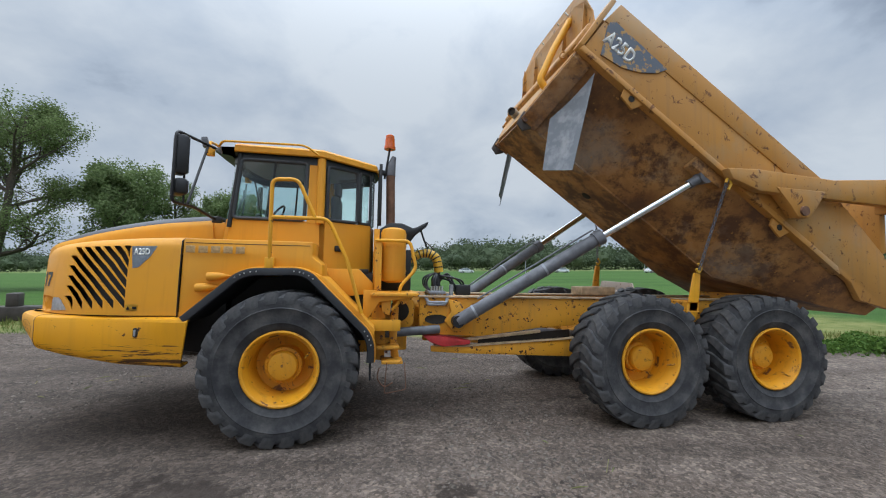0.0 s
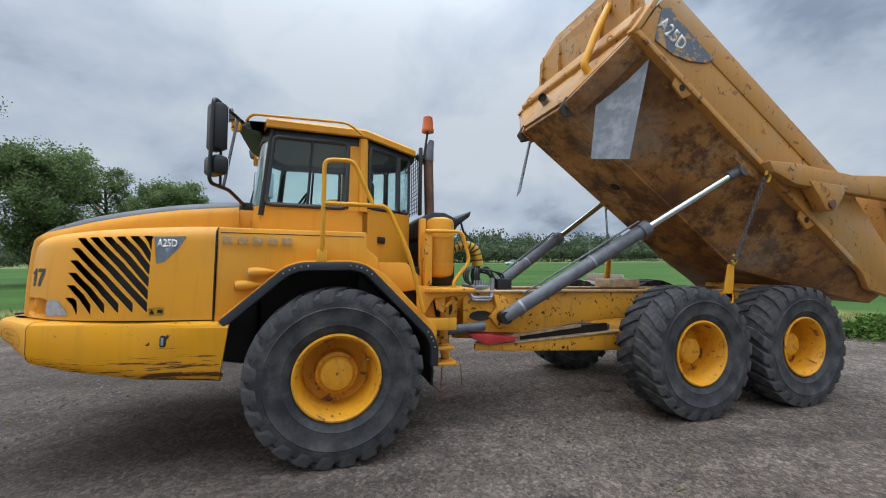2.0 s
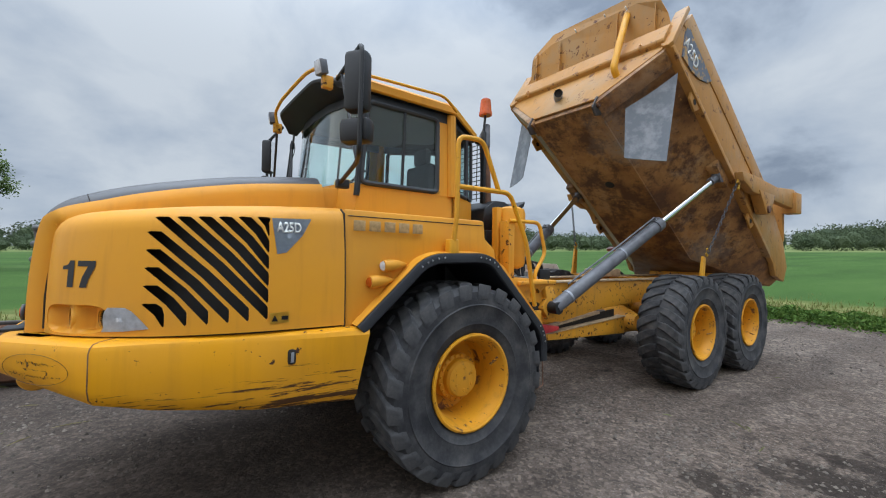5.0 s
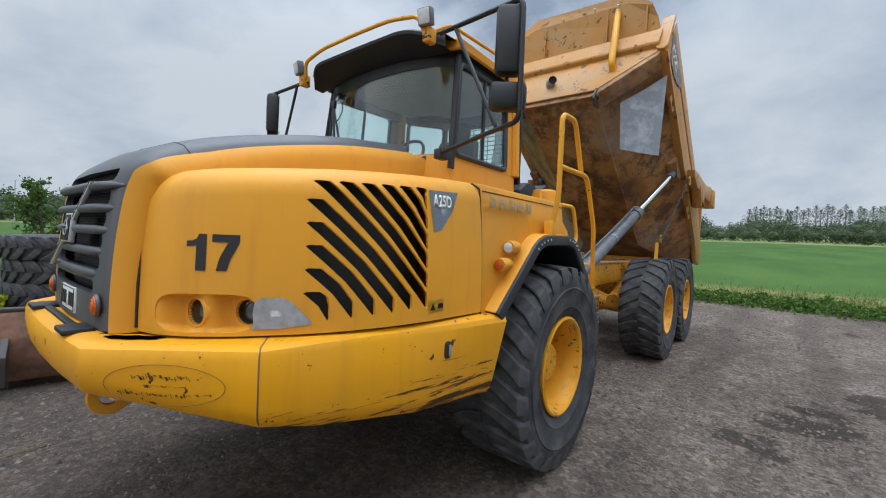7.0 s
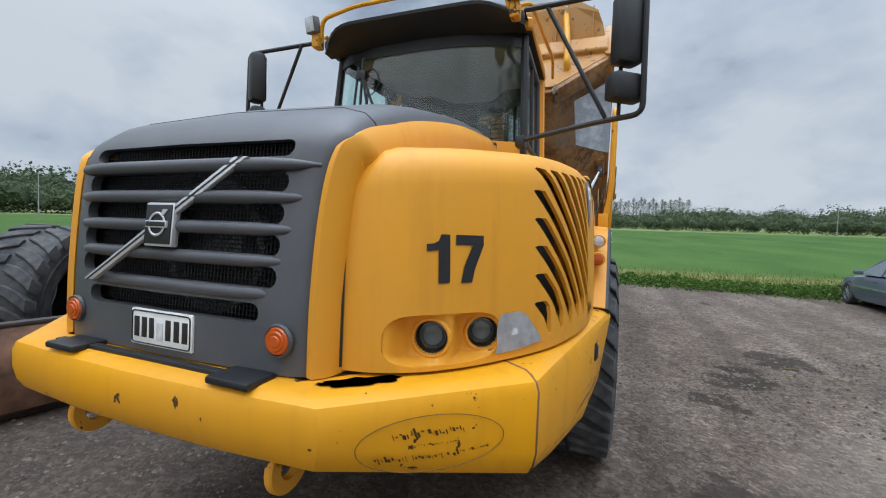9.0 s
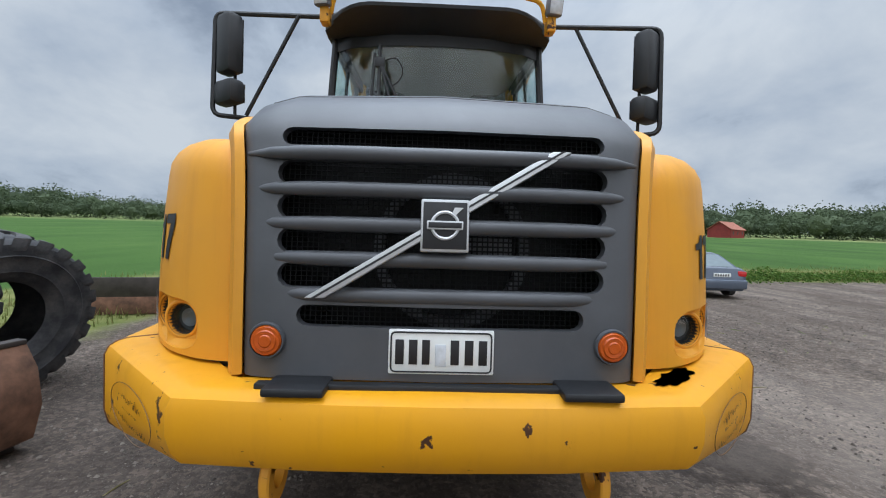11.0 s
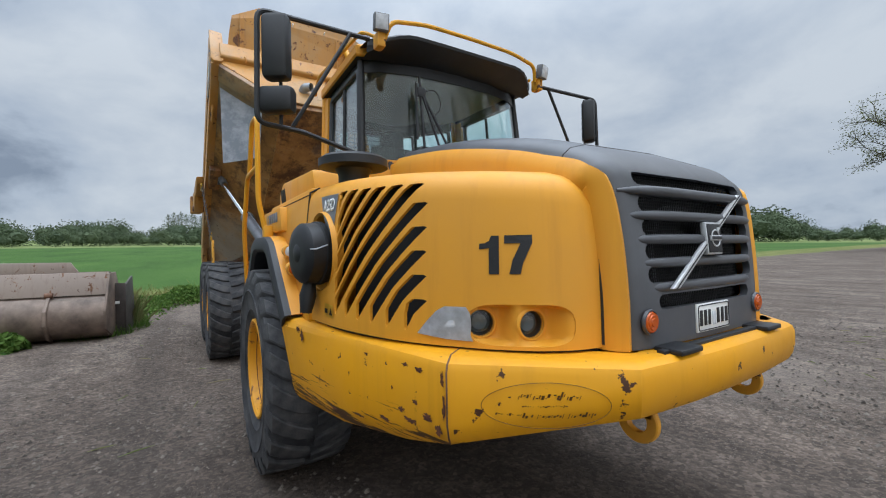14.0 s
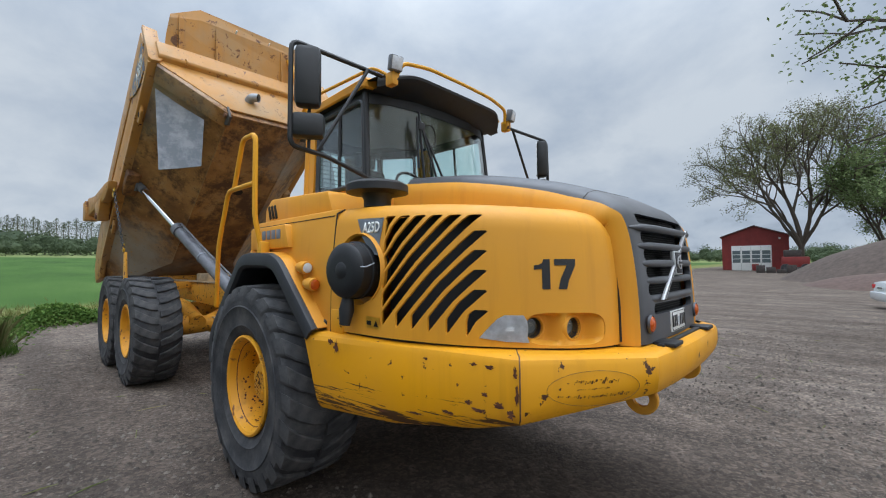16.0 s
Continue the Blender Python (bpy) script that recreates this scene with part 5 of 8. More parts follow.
# ---- locker and vents on the far side of the cab ----
lk = part("side_locker", prism([(-0.80, 2.02), (-0.72, 2.20), (0.18, 2.24), (0.30, 2.16), (0.32, 1.86), (-0.2, 1.84)], 0.72, 1.14, "y", 0.03), M["paint"], truck, "yellow locker beside the cab with three vents")
for k in range(3):
    part("vent_slot", box(-0.018, 0.018, -0.004, 0.004, -0.06, 0.06, 0.004, pose(0.10 + 0.055 * k - 0.02, 1.142, 2.12, 0, 20, 0)), M["seam"], lk)
wd = part("wording_panel", prism([(-0.42, 1.80), (-0.36, 1.98), (0.26, 1.98), (0.26, 1.80)], 1.0, 1.275, "y", 0.02), M["paint"], truck, "raised yellow panel with dark worn lettering bars")
for k in range(5):
    part("letter_bar", box(-0.30 + 0.085 * k, -0.235 + 0.085 * k, 1.276, 1.279, 1.875, 1.945, 0.001), M["fade"] if k == 4 else M["slate"], wd)

# ---- handrails beside the cab ----
for sg in (-1, 1):
    ry, dx, dz = (1.35, 0.0, 0.0) if sg < 0 else (1.365, 0.08, 0.05)
    r1 = part("handrail", tube(fillet([(-0.135 + dx, sg * 1.30, 1.74), (-0.13 + dx, sg * ry, 2.05), (-0.13 + dx, sg * ry, 2.65 + dz), (0.12 + dx, sg * ry, 2.66 + dz), (0.30 + dx, sg * ry, 2.27 + dz)], 0.07), 0.020, 10), M["rail"], truck, "yellow tubular handrail")
    part("lower_rail", tube(fillet([(-0.13 + dx, sg * ry, 2.265 + dz), (0.43 + dx, sg * ry, 2.27 + dz), (0.63 + dx, sg * (ry + 0.01), 1.85), (0.79 + dx, sg * (ry - 0.03), 1.30)], 0.08), 0.020, 10), M["rail"], r1)
    part("rail_foot", box(-0.18 + dx, -0.09 + dx, sg * 1.30 - 0.035, sg * 1.30 + 0.035, 1.72, 1.86, 0.01), M["rail"], r1)


# ---- wheels ----
R_TYRE, W_TYRE = 0.770, 0.60


def tyre_mesh():
    r, w = R_TYRE - 0.032, W_TYRE / 2
    prof = [(0.345, -0.205), (0.37, -0.235), (0.42, -0.262), (0.445, -0.270), (0.455, -0.279), (0.468, -0.276), (0.52, -0.288), (0.59, -0.2925), (0.60, -0.299), (0.61, -0.2925), (0.62, -0.293), (0.70, -0.280), (r - 0.02, -0.258), (r, -0.225), (r + 0.004, 0.0)]
    prof = prof + [(a, -b) for a, b in prof[-2::-1]]
    bm = lathe(prof, 72)
    return finish(bm, "tyre", M["rubber"], True, 0.55)


def lug_mesh(sgn):
    """One tread lug: from the middle to the shoulder, swinging back."""
    r = R_TYRE - 0.032
    bm = bmesh.new()
    V = []
    for t, ha in ((0.0, 0.062), (0.35, 0.078), (0.75, 0.088), (1.0, 0.092), (1.13, 0.088)):
        y = sgn * (0.012 + 0.258 * min(t, 1.0) + (0.022 if t > 1 else 0))
        rr = R_TYRE - 0.012 * t ** 2 if t <= 1.0 else R_TYRE - 0.085
        mid_a = 0.02 + 0.06 * t + 0.12 * t ** 2
        base = r - 0.02 if abs(y) < 0.28 else r - 0.09
        V.append([bm.verts.new((q * math.cos(k), y, q * math.sin(k))) for q, k in ((base, mid_a - ha), (rr - 0.006, mid_a - ha + 0.008), (rr, mid_a - ha + 0.024), (rr, mid_a + ha - 0.024), (rr - 0.006, mid_a + ha - 0.008), (base, mid_a + ha))])
    for p, q in zip(V, V[1:]):
        for j in range(5):
            bm.faces.new((p[j], p[j + 1], q[j + 1], q[j]))
    bm.faces.new(V[0])
    bm.faces.new(V[-1])
    return finish(bm, "tread_lug", M["rubber"], True, 0.5)


def add_lugs(parent):
    for i in range(24):
        for k, me in enumerate(LUGS):
            shared("tread_lug", me, parent, pose(0, 0, 0, 0, 15 * i + 7.5 * k, 0))


def rim_mesh():
    prof = [(0.335, -0.20), (0.365, -0.225), (0.378, -0.245), (0.378, -0.262), (0.362, -0.268), (0.345, -0.255), (0.335, -0.225), (0.318, -0.20), (0.305, -0.12), (0.295, 0.02), (0.29, 0.06), (0.20, 0.075), (0.0, 0.075)]
    return finish(lathe(prof, 48), "rim", M["rim"], True, 0.5)


def hub_mesh(deep):
    y = -0.10 if not deep else -0.06
    bm = lathe([(0.0, y - 0.055), (0.10, y - 0.052), (0.135, y - 0.04), (0.15, y - 0.02), (0.155, y + 0.02), (0.185, y + 0.03), (0.19, y + 0.09), (0.19, 0.08)], 32)
    for i in range(20):
        a = 2 * math.pi * i / 20
        join(bm, lathe([(0, y + 0.012), (0.011, y + 0.012), (0.012, y + 0.03)], 6, pose(0.172 * math.cos(a), 0, 0.172 * math.sin(a))))
    for i in range(6):
        a = 2 * math.pi * i / 6 + 0.3
        join(bm, lathe([(0, y - 0.06), (0.012, y - 0.06), (0.013, y - 0.04)], 6, pose(0.085 * math.cos(a), 0, 0.085 * math.sin(a))))
    return finish(bm, "hub", M["rim"], True, 0.5)


LUGS = (lug_mesh(-1), lug_mesh(1))
TYRE, RIM, HUB, HUB_DEEP = tyre_mesh(), rim_mesh(), hub_mesh(False), hub_mesh(True)


def wheel(x, sg, turn, deep=False):
    w = new("wheel")
    w.parent = truck
    w.matrix_basis = pose(x, sg * 1.135 if sg < 0 or x < 1 else 1.24, R_TYRE - 0.010, 0, 0, 0 if sg < 0 else 180) @ pose(0, 0, 0, 0, turn, 0)
    tagged(w, "wide earthmover wheel with yellow rim and worn lugs")
    shared("tyre", TYRE, w)
    add_lugs(w)
    rm = shared("rim", RIM, w)
    shared("hub", HUB_DEEP if deep else HUB, w)
    part("tyre_valve", rod((0.30, -0.24, 0.10), (0.24, -0.20, 0.05), 0.01, 6), M["bumper"], w)
    return w


def rim_rust(w, seed):
    """Rust that has broken through the paint: a worn edge and many small ragged spots."""
    rnd = random.Random(seed)
    part("worn_edge", tube([((0.322 + rnd.uniform(-0.002, 0.002)) * math.cos(a), -0.203, 0.322 * math.sin(a)) for a in [2 * math.pi * i / 60 for i in range(60)]], 0.0045, 5, True), M["paint_rust"], w)
    bm = bmesh.new()
    for i in range(330):
        face = i % 5
        a = rnd.uniform(0, 2 * math.pi)
        size, out = 0.007, Vector((0, 1, 0))
        if face == 0:
            r, y = rnd.uniform(0.0, 0.095), -0.1555
        elif face == 1:
            r, y = rnd.uniform(0.205, 0.275), 0.0715
        else:
            y = rnd.uniform(-0.17, 0.0)
            r, out = 0.3005 - 0.085 * (y + 0.09), Vector((math.cos(a), 0, math.sin(a)))
        c = Vector((r * math.cos(a), y, r * math.sin(a)))
        size *= rnd.choice((0.5, 0.8, 1.1, 1.7))
        u = out.cross(Vector((math.sin(a), 0, -math.cos(a)))).normalized()
        v = out.cross(u)
        ring = []
        for j in range(9):
            t = 2 * math.pi * j / 9
            q = size * rnd.uniform(0.5, 1.2)
            ring.append(bm.verts.new(c + u * (q * math.cos(t)) + v * (q * math.sin(t))))
        bm.faces.new(ring)
    tagged(part("rust_spots", bm, M["paint_rust"], w, smooth=False), kind="stuff")


for k, x in enumerate((0.02, 4.10, 5.80)):
    for sg in (-1, 1):
        wheel_ob = wheel(x, sg, 37 * k + 11 * sg, k > 0)
        if sg > 0 and k == 0:
            rim_rust(wheel_ob, 61)
for x in (0.02, 4.10, 5.80):
    part("axle", tube([(x, -0.95, 0.76), (x, -0.45, 0.76), (x, -0.2, 0.78), (x, 0.2, 0.78), (x, 0.45, 0.76), (x, 0.95, 0.76)], 0.14, 14, radii=[0.16, 0.13, 0.22, 0.22, 0.13, 0.16]), M["frame_paint"], truck)

# ---- tractor frame, tank, steps, hitch ----
part("tractor_frame", prism([(-2.4, 0.98), (-2.4, 1.15), (1.35, 1.25), (1.35, 0.75), (0.6, 0.72), (-0.6, 0.9)], -0.42, 0.42, "y", 0.02), M["frame_paint"], truck)
rear = part("rear_platform", box(0.88, 1.42, -1.06, 0.95, 1.46, 1.50, 0.01), M["frame_paint"], truck, "yellow steel platform behind the cab")
part("step", prism([(0.86, 1.20), (1.20, 1.165), (1.215, 1.085), (0.90, 1.09)], -1.02, -0.74, "y", 0.012), M["rail"], rear)
part("step_lip", box(0.88, 1.22, -1.035, -1.02, 1.075, 1.20, 0.005), M["rail"], rear)
part("step", box(0.96, 1.22, -0.98, -0.74, 0.86, 0.895, 0.008), M["frame_paint"], rear)
part("step", box(1.02, 1.26, -1.00, -0.76, 0.70, 0.735, 0.008), M["frame_paint"], rear)
part("step_post", prism([(0.90, 0.72), (0.90, 1.50), (1.00, 1.50), (1.06, 1.20), (1.06, 0.70)], -0.80, -0.765, "y", 0.006), M["frame_paint"], rear)
part("step_post", prism([(1.14, 0.70), (1.10, 1.10), (1.16, 1.46), (1.22, 1.46), (1.20, 0.92), (1.24, 0.68)], -0.80, -0.765, "y", 0.006), M["frame_paint"], rear)
part("bracket_rib", prism([(0.98, 1.46), (1.02, 1.28), (1.10, 1.24), (1.12, 1.46)], -0.98, -0.95, "y", 0.008), M["frame_paint"], rear)
part("bracket_rib", prism([(1.20, 1.47), (1.24, 1.36), (1.34, 1.42), (1.36, 1.47)], -0.98, -0.86, "y", 0.008), M["frame_paint"], rear)
for x, z in ((1.0, 1.33), (1.16, 1.30), (1.02, 0.98), (1.14, 0.96), (1.08, 0.80)):
    part("bolt", lathe([(0, -0.018), (0.016, -0.018), (0.018, 0.0)], 6, pose(x, -0.80, z)), M["rusty"], rear)
part("latch", box(1.085, 1.125, -0.815, -0.80, 1.26, 1.36, 0.006), M["alu"], rear)
part("wire_step", tube(fillet([(1.08, -1.0, 0.72), (1.06, -1.0, 0.38), (1.30, -1.0, 0.42), (1.28, -1.0, 0.72)], 0.03, 3), 0.006, 6), M["rusty"], rear)
part("lower_hook", tube(smooth_path([(1.0, -0.98, 0.66), (0.98, -1.0, 0.55), (1.06, -1.0, 0.46), (1.15, -1.0, 0.50)], 4), 0.008, 6), M["rusty"], rear)
part("corner_plate", prism([(0.80, 1.53), (1.34, 1.50), (1.36, 1.44), (1.18, 1.42), (0.98, 1.40), (0.86, 1.22), (0.80, 1.22)], -1.02, -0.99, "y", 0.005), M["paint"], rear)
tank = part("air_tank", lathe([(0.0, 0.0), (0.08, 0.005), (0.14, 0.03), (0.155, 0.07), (0.155, 0.60), (0.14, 0.645), (0.08, 0.67), (0.0, 0.675)], 32, pose(1.14, -0.66, 1.60), axis="z"), M["paint"], truck, "upright yellow cylindrical tank")
for z in (1.75, 2.05):
    part("tank_strap", lathe([(0.155, -0.012), (0.160, -0.012), (0.160, 0.012), (0.155, 0.012)], 32, pose(1.14, -0.66, z), axis="z"), M["paint"], tank)
part("tank_bracket", box(0.90, 0.97, -0.70, -0.62, 1.5, 2.25, 0.01), M["paint"], tank)
part("tank_guard", tube(fillet([(0.92, -0.86, 2.10), (1.32, -0.90, 2.10), (1.40, -0.92, 1.78), (1.20, -0.95, 1.56), (1.22, -0.95, 1.40), (1.12, -0.95, 1.30)], 0.07), 0.020, 10), M["rail"], tank)
ex = part("exhaust_pipe", rod((1.12, -0.30, 2.10), (1.10, -0.26, 3.02), 0.058, 20), M["rusty"], truck, "rusty exhaust pipe with a slanted tip")
part("exhaust_tip", tube([(1.10, -0.26, 3.0), (1.10, -0.26, 3.12), (1.14, -0.26, 3.26)], 0.062, 16, radii=[0.064, 0.064, 0.03]), M["cyl"], ex)
gd = part("stack_guard", box(0.95, 0.99, -0.42, -0.36, 2.32, 3.12, 0.01), M["black"], truck, "black mesh guard behind the cab")
for k in range(9):
    part("guard_wire", rod((0.955, -0.40 + 0.10 * k, 2.35), (0.955, -0.40 + 0.10 * k, 3.08), 0.005, 5), M["black"], gd)
for k in range(14):
    part("guard_wire", rod((0.955, -0.42, 2.38 + 0.05 * k), (0.955, 0.42, 2.38 + 0.05 * k), 0.005, 5), M["black"], gd)
bea = part("beacon_pole", rod((1.02, -0.30, 2.95), (1.08, -0.29, 3.36), 0.014, 8), M["black"], truck, "orange beacon on a black pole")
part("beacon_lamp", lathe([(0.0, 0.17), (0.03, 0.168), (0.055, 0.15), (0.062, 0.10), (0.068, 0.02), (0.075, 0.0), (0.075, -0.03), (0.0, -0.03)], 24, pose(1.08, -0.29, 3.38), axis="z"), M["amber"], bea)
part("beacon_bracket", box(0.94, 1.04, -0.33, -0.27, 3.0, 3.06, 0.008), M["black"], bea)
cw = part("rear_cowling", prism([(0.92, 2.05), (0.95, 2.26), (1.10, 2.36), (1.26, 2.36), (1.40, 2.30), (1.47, 2.33), (1.60, 2.40), (1.58, 2.33), (1.44, 2.22), (1.35, 2.10), (1.0, 2.0)], -0.45, 0.40, "y", 0.02), M["black"], truck, "black cowling over the transmission")
part("cooler_box", box(0.95, 1.38, -0.48, 0.75, 1.50, 2.02, 0.02), M["black"], cw)
part("hanging_strap", tube([(1.50, -0.28, 2.34), (1.57, -0.25, 2.16), (1.62, -0.22, 2.06)], 0.014, 6), M["hose"], cw)
for dx in (0.03, 0.09):
    part("hanging_strap", tube([(1.57, -0.25, 2.16), (1.58 + dx, -0.22, 2.08), (1.60 + dx * 1.6, -0.2, 2.0)], 0.008, 6), M["hose"], cw)
part("valve_block", box(0.92, 1.0, -0.86, -0.72, 1.5, 2.1, 0.01), M["frame_paint"], rear)
# articulation joint
part("hitch_drum", lathe([(0.0, -0.32), (0.20, -0.32), (0.27, -0.28), (0.25, -0.1), (0.26, 0.1), (0.29, 0.24), (0.29, 0.30), (0.0, 0.30)], 32, pose(1.52, 0, 1.22, 0, 0, 90)), M["frame_paint"], truck, "yellow articulation joint")
part("hitch_yoke", prism([(1.20, 0.98), (1.20, 1.48), (1.36, 1.48), (1.44, 1.36), (1.44, 1.08), (1.34, 0.98)], -0.44, 0.40, "y", 0.04), M["frame_paint"], truck)
part("yoke_recess", lathe([(0.0, -0.02), (0.10, -0.02), (0.13, 0.0)], 24, pose(1.24, -0.445, 1.24)), M["seam"], truck)
part("steering_cylinder", rod((0.9, -0.62, 0.98), (1.75, -0.50, 1.02), 0.055, 14), M["cyl"], truck)
# hoses in spiral guards
for k, y in enumerate((-0.12, -0.20)):
    pth = smooth_path([(1.26, y, 1.80), (1.42, y, 1.93), (1.60, y, 1.995), (1.74, y - 0.03, 1.93), (1.785, y - 0.04, 1.74)], 10)
    sp = part("spiral_hose", tube(pth, 0.056, 12), M["spiral"], truck, "yellow spiral-wrapped hose with black bands")
    for i in range(3, len(pth) - 4, 3):
        d = (pth[i + 1] - pth[i]).normalized()
        part("hose_band", tube([pth[i] - d * 0.009, pth[i] + d * 0.009], 0.0575, 12), M["hose"], sp)
rnd = random.Random(12)
for k in range(8):
    x = 1.70 + 0.022 * (k % 5)
    y = -0.30 + 0.035 * (k // 2)
    part("bundle_hose", tube(smooth_path([(1.785 + 0.01 * (k % 3 - 1), -0.22, 1.76), (x + rnd.uniform(-0.01, 0.02), y, 1.66), (x, y - 0.02, 1.54), (x, y - 0.05, 1.46)], 5), 0.019, 8), M["hose"], truck)
for k in range(6):
    w, hgt = rnd.uniform(0.16, 0.36), rnd.uniform(1.56, 1.74)
    part("loop_hose", tube(smooth_path([(1.79, -0.26 + 0.02 * k, 1.70 - 0.02 * k), (1.80 + w * 0.55, -0.30 + 0.03 * k, hgt), (1.80 + w, -0.28, 1.62 - 0.02 * k), (1.82 + w, -0.26, 1.50), (1.86 + w, -0.30, 1.42)], 6), 0.013, 7), M["hose"], truck)
for k in range(3):
    part("loop_hose", tube(smooth_path([(1.77, -0.24, 1.74), (1.64 - 0.03 * k, -0.30, 1.68), (1.61 - 0.02 * k, -0.32, 1.56), (1.70, -0.34, 1.47)], 6), 0.012, 7), M["hose"], truck)
for k in range(2):
    part("steel_pipe", tube(fillet([(1.56 + 0.03 * k, -0.47, 1.44), (1.60, -0.50, 1.36 - 0.03 * k), (1.86 - 0.03 * k, -0.50, 1.36 - 0.03 * k), (1.86, -0.47, 1.47)], 0.03, 3), 0.016, 8), M["steel"], truck)
part("pump_block", box(2.0, 2.20, -0.34, -0.18, 1.44, 1.58, 0.02), M["black"], truck)
part("pump_fitting", rod((1.94, -0.30, 1.44), (1.94, -0.30, 1.58), 0.03, 10), M["steel"], truck)
part("hose_bridge", box(1.62, 1.84, -0.45, -0.05, 1.46, 1.50, 0.01), M["steel"], truck)
for k in range(5):
    part("hose_fitting", rod((1.66 + 0.035 * k, -0.40, 1.44), (1.66 + 0.035 * k, -0.40, 1.56), 0.013, 8), M["alu"], truck)

# ---- trailer frame ----
for sg in (-1, 1):
    fr = part("frame_rail", prism([(1.50, 1.42), (1.50, 1.05), (1.60, 0.95), (2.30, 0.915), (3.1, 1.02), (3.7, 1.06), (6.9, 1.12), (6.9, 1.40)], sg * 0.46, sg * 0.40, "y", 0.012), M["frame_paint"], truck, "long yellow rear frame rail with chipped paint")
    part("rail_flange", prism([(1.46, 1.418), (6.9, 1.408), (6.9, 1.432), (1.46, 1.442)], sg * 0.50, sg * 0.34, "y", 0.005), M["worn_edge"], fr)
    part("cylinder_bracket", prism([(1.86, 1.40), (1.90, 1.24), (1.82, 1.12), (1.92, 1.0), (2.05, 1.0), (2.15, 1.12), (2.02, 1.36)], sg * 0.54, sg * 0.46, "y", 0.01), M["frame_paint"], fr)
    part("bracket_pocket", lathe([(0.0, 0.0), (0.07, 0.0), (0.10, 0.006)], 20, pose(1.72, sg * 0.466, 1.14, 0, 0, 180 if sg < 0 else 0) @ Matrix.Diagonal((1.5, 1, 0.6, 1))), M["seam"], fr)
    lr = part("lower_link", prism([(1.66, 0.80), (2.08, 0.785), (3.75, 0.88), (3.75, 0.63), (2.08, 0.70), (1.66, 0.73)], sg * 0.46, sg * 0.40, "y", 0.01), M["frame_paint"], truck, "yellow lower suspension link")
    part("link_flange", prism([(1.70, 0.800), (2.08, 0.785), (3.75, 0.88), (3.75, 0.895), (2.08, 0.802), (1.70, 0.815)], sg * 0.48, sg * 0.34, "y", 0.004), M["worn_edge"], lr)
    part("upper_strip", prism([(1.70, 0.87), (2.12, 0.885), (3.15, 0.99), (3.15, 0.955), (2.12, 0.855), (1.70, 0.85)], sg * 0.44, sg * 0.36, "y", 0.005), M["worn_edge"], lr)
    part("link_web", prism([(2.3, 0.80), (3.6, 0.88), (3.6, 0.99), (2.3, 0.90)], sg * 0.38, sg * 0.36, "y", 0.004), M["seam"], lr)
    part("bogie_beam", tube([(3.95, sg * 0.62, 0.80), (4.6, sg * 0.62, 0.98), (4.95, sg * 0.62, 1.02), (5.3, sg * 0.62, 0.98), (5.95, sg * 0.62, 0.80)], 0.12, 12), M["frame_paint"], truck)
    # lug for the tailgate chain
    ly, lz = (1.0, 0.0) if sg < 0 else (1.37, 0.12)
    lg = part("chain_lug", prism([(4.90, 1.20), (4.96, 1.55), (5.02, 1.80 + lz), (5.10, 1.78 + lz), (5.08, 1.50), (5.02, 1.20)], sg * (ly + 0.02), sg * (ly - 0.02), "y", 0.006), M["rail"] if sg < 0 else M["frame_paint"], truck, "yellow upright lug for the tailgate chain")
    part("lug_arm", box(4.88, 5.06, sg * 0.42, sg * (ly + 0.02), 1.30, 1.42, 0.01), M["frame_paint"], lg)
part("cross_member", box(2.0, 2.2, -0.42, 0.42, 1.1, 1.42, 0.01), M["frame_paint"], truck)
part("cross_member", box(4.7, 5.1, -0.42, 0.42, 1.1, 1.42, 0.01), M["frame_paint"], truck)
part("cross_member", box(6.5, 6.8, -0.60, 0.60, 1.2, 1.5, 0.01), M["frame_paint"], truck)
part("red_plate", prism([(1.54, 0.945), (1.74, 0.93), (2.16, 0.875), (2.16, 0.83), (1.80, 0.80), (1.64, 0.86)], -0.52, -0.30, "y", 0.006), M["redpaint"], truck, "red painted guard plate under the joint")
part("drive_shaft", rod((1.7, 0, 1.02), (4.0, 0, 0.85), 0.06, 14), M["cyl"], truck)
part("body_rest", box(4.05, 4.62, 0.12, 0.46, 1.43, 1.56, 0.02), M["worn_edge"], truck)

CHAIN_LOW = (5.08, 1.39, 1.93)
# ---- tipping body ----
TIP = radians(35.4)
PIV = Vector((6.5, 0, 1.45))


def B(u, y, w):
    """Body space: u forward along the floor, w up from it, tipped about the rear."""
    return (PIV.x - u * math.cos(TIP) + w * math.sin(TIP), y * (1.075 if y > 0 else 1.0), PIV.z + u * math.sin(TIP) + w * math.cos(TIP))


def to_body(bm):
    return warp(bm, lambda u, y, w: B(u, y, w))


body = part("dump_body", bmesh.new(), M["hull"], truck, "raised yellow tipping body with rusty underside")


def hull():
    rows = []
    for u, cy, cw, sw, top in ((4.30, 0.50, -0.20, 0.50, 1.28), (3.0, 0.50, -0.20, 0.50, 1.28), (0.80, 0.52, -0.20, 0.50, 1.28), (0.2, 0.78, 0.0, 0.50, 1.28), (-0.45, 1.10, 0.22, 0.52, 1.25), (-0.95, 1.16, 0.45, 0.62, 0.95)):
        half = [(0.0, cw), (cy, cw), (1.255, sw), (1.255, top), (1.22, top), (1.22, sw + 0.02), (cy - 0.02, cw + 0.05), (0.0, cw + 0.05)]
        loop = half + [(-y, w) for y, w in half[-2:0:-1]]
        rows.append([(u, y, w) for y, w in loop] + [(u, *loop[0])])
    bm = sheet(rows)
    return to_body(bm)


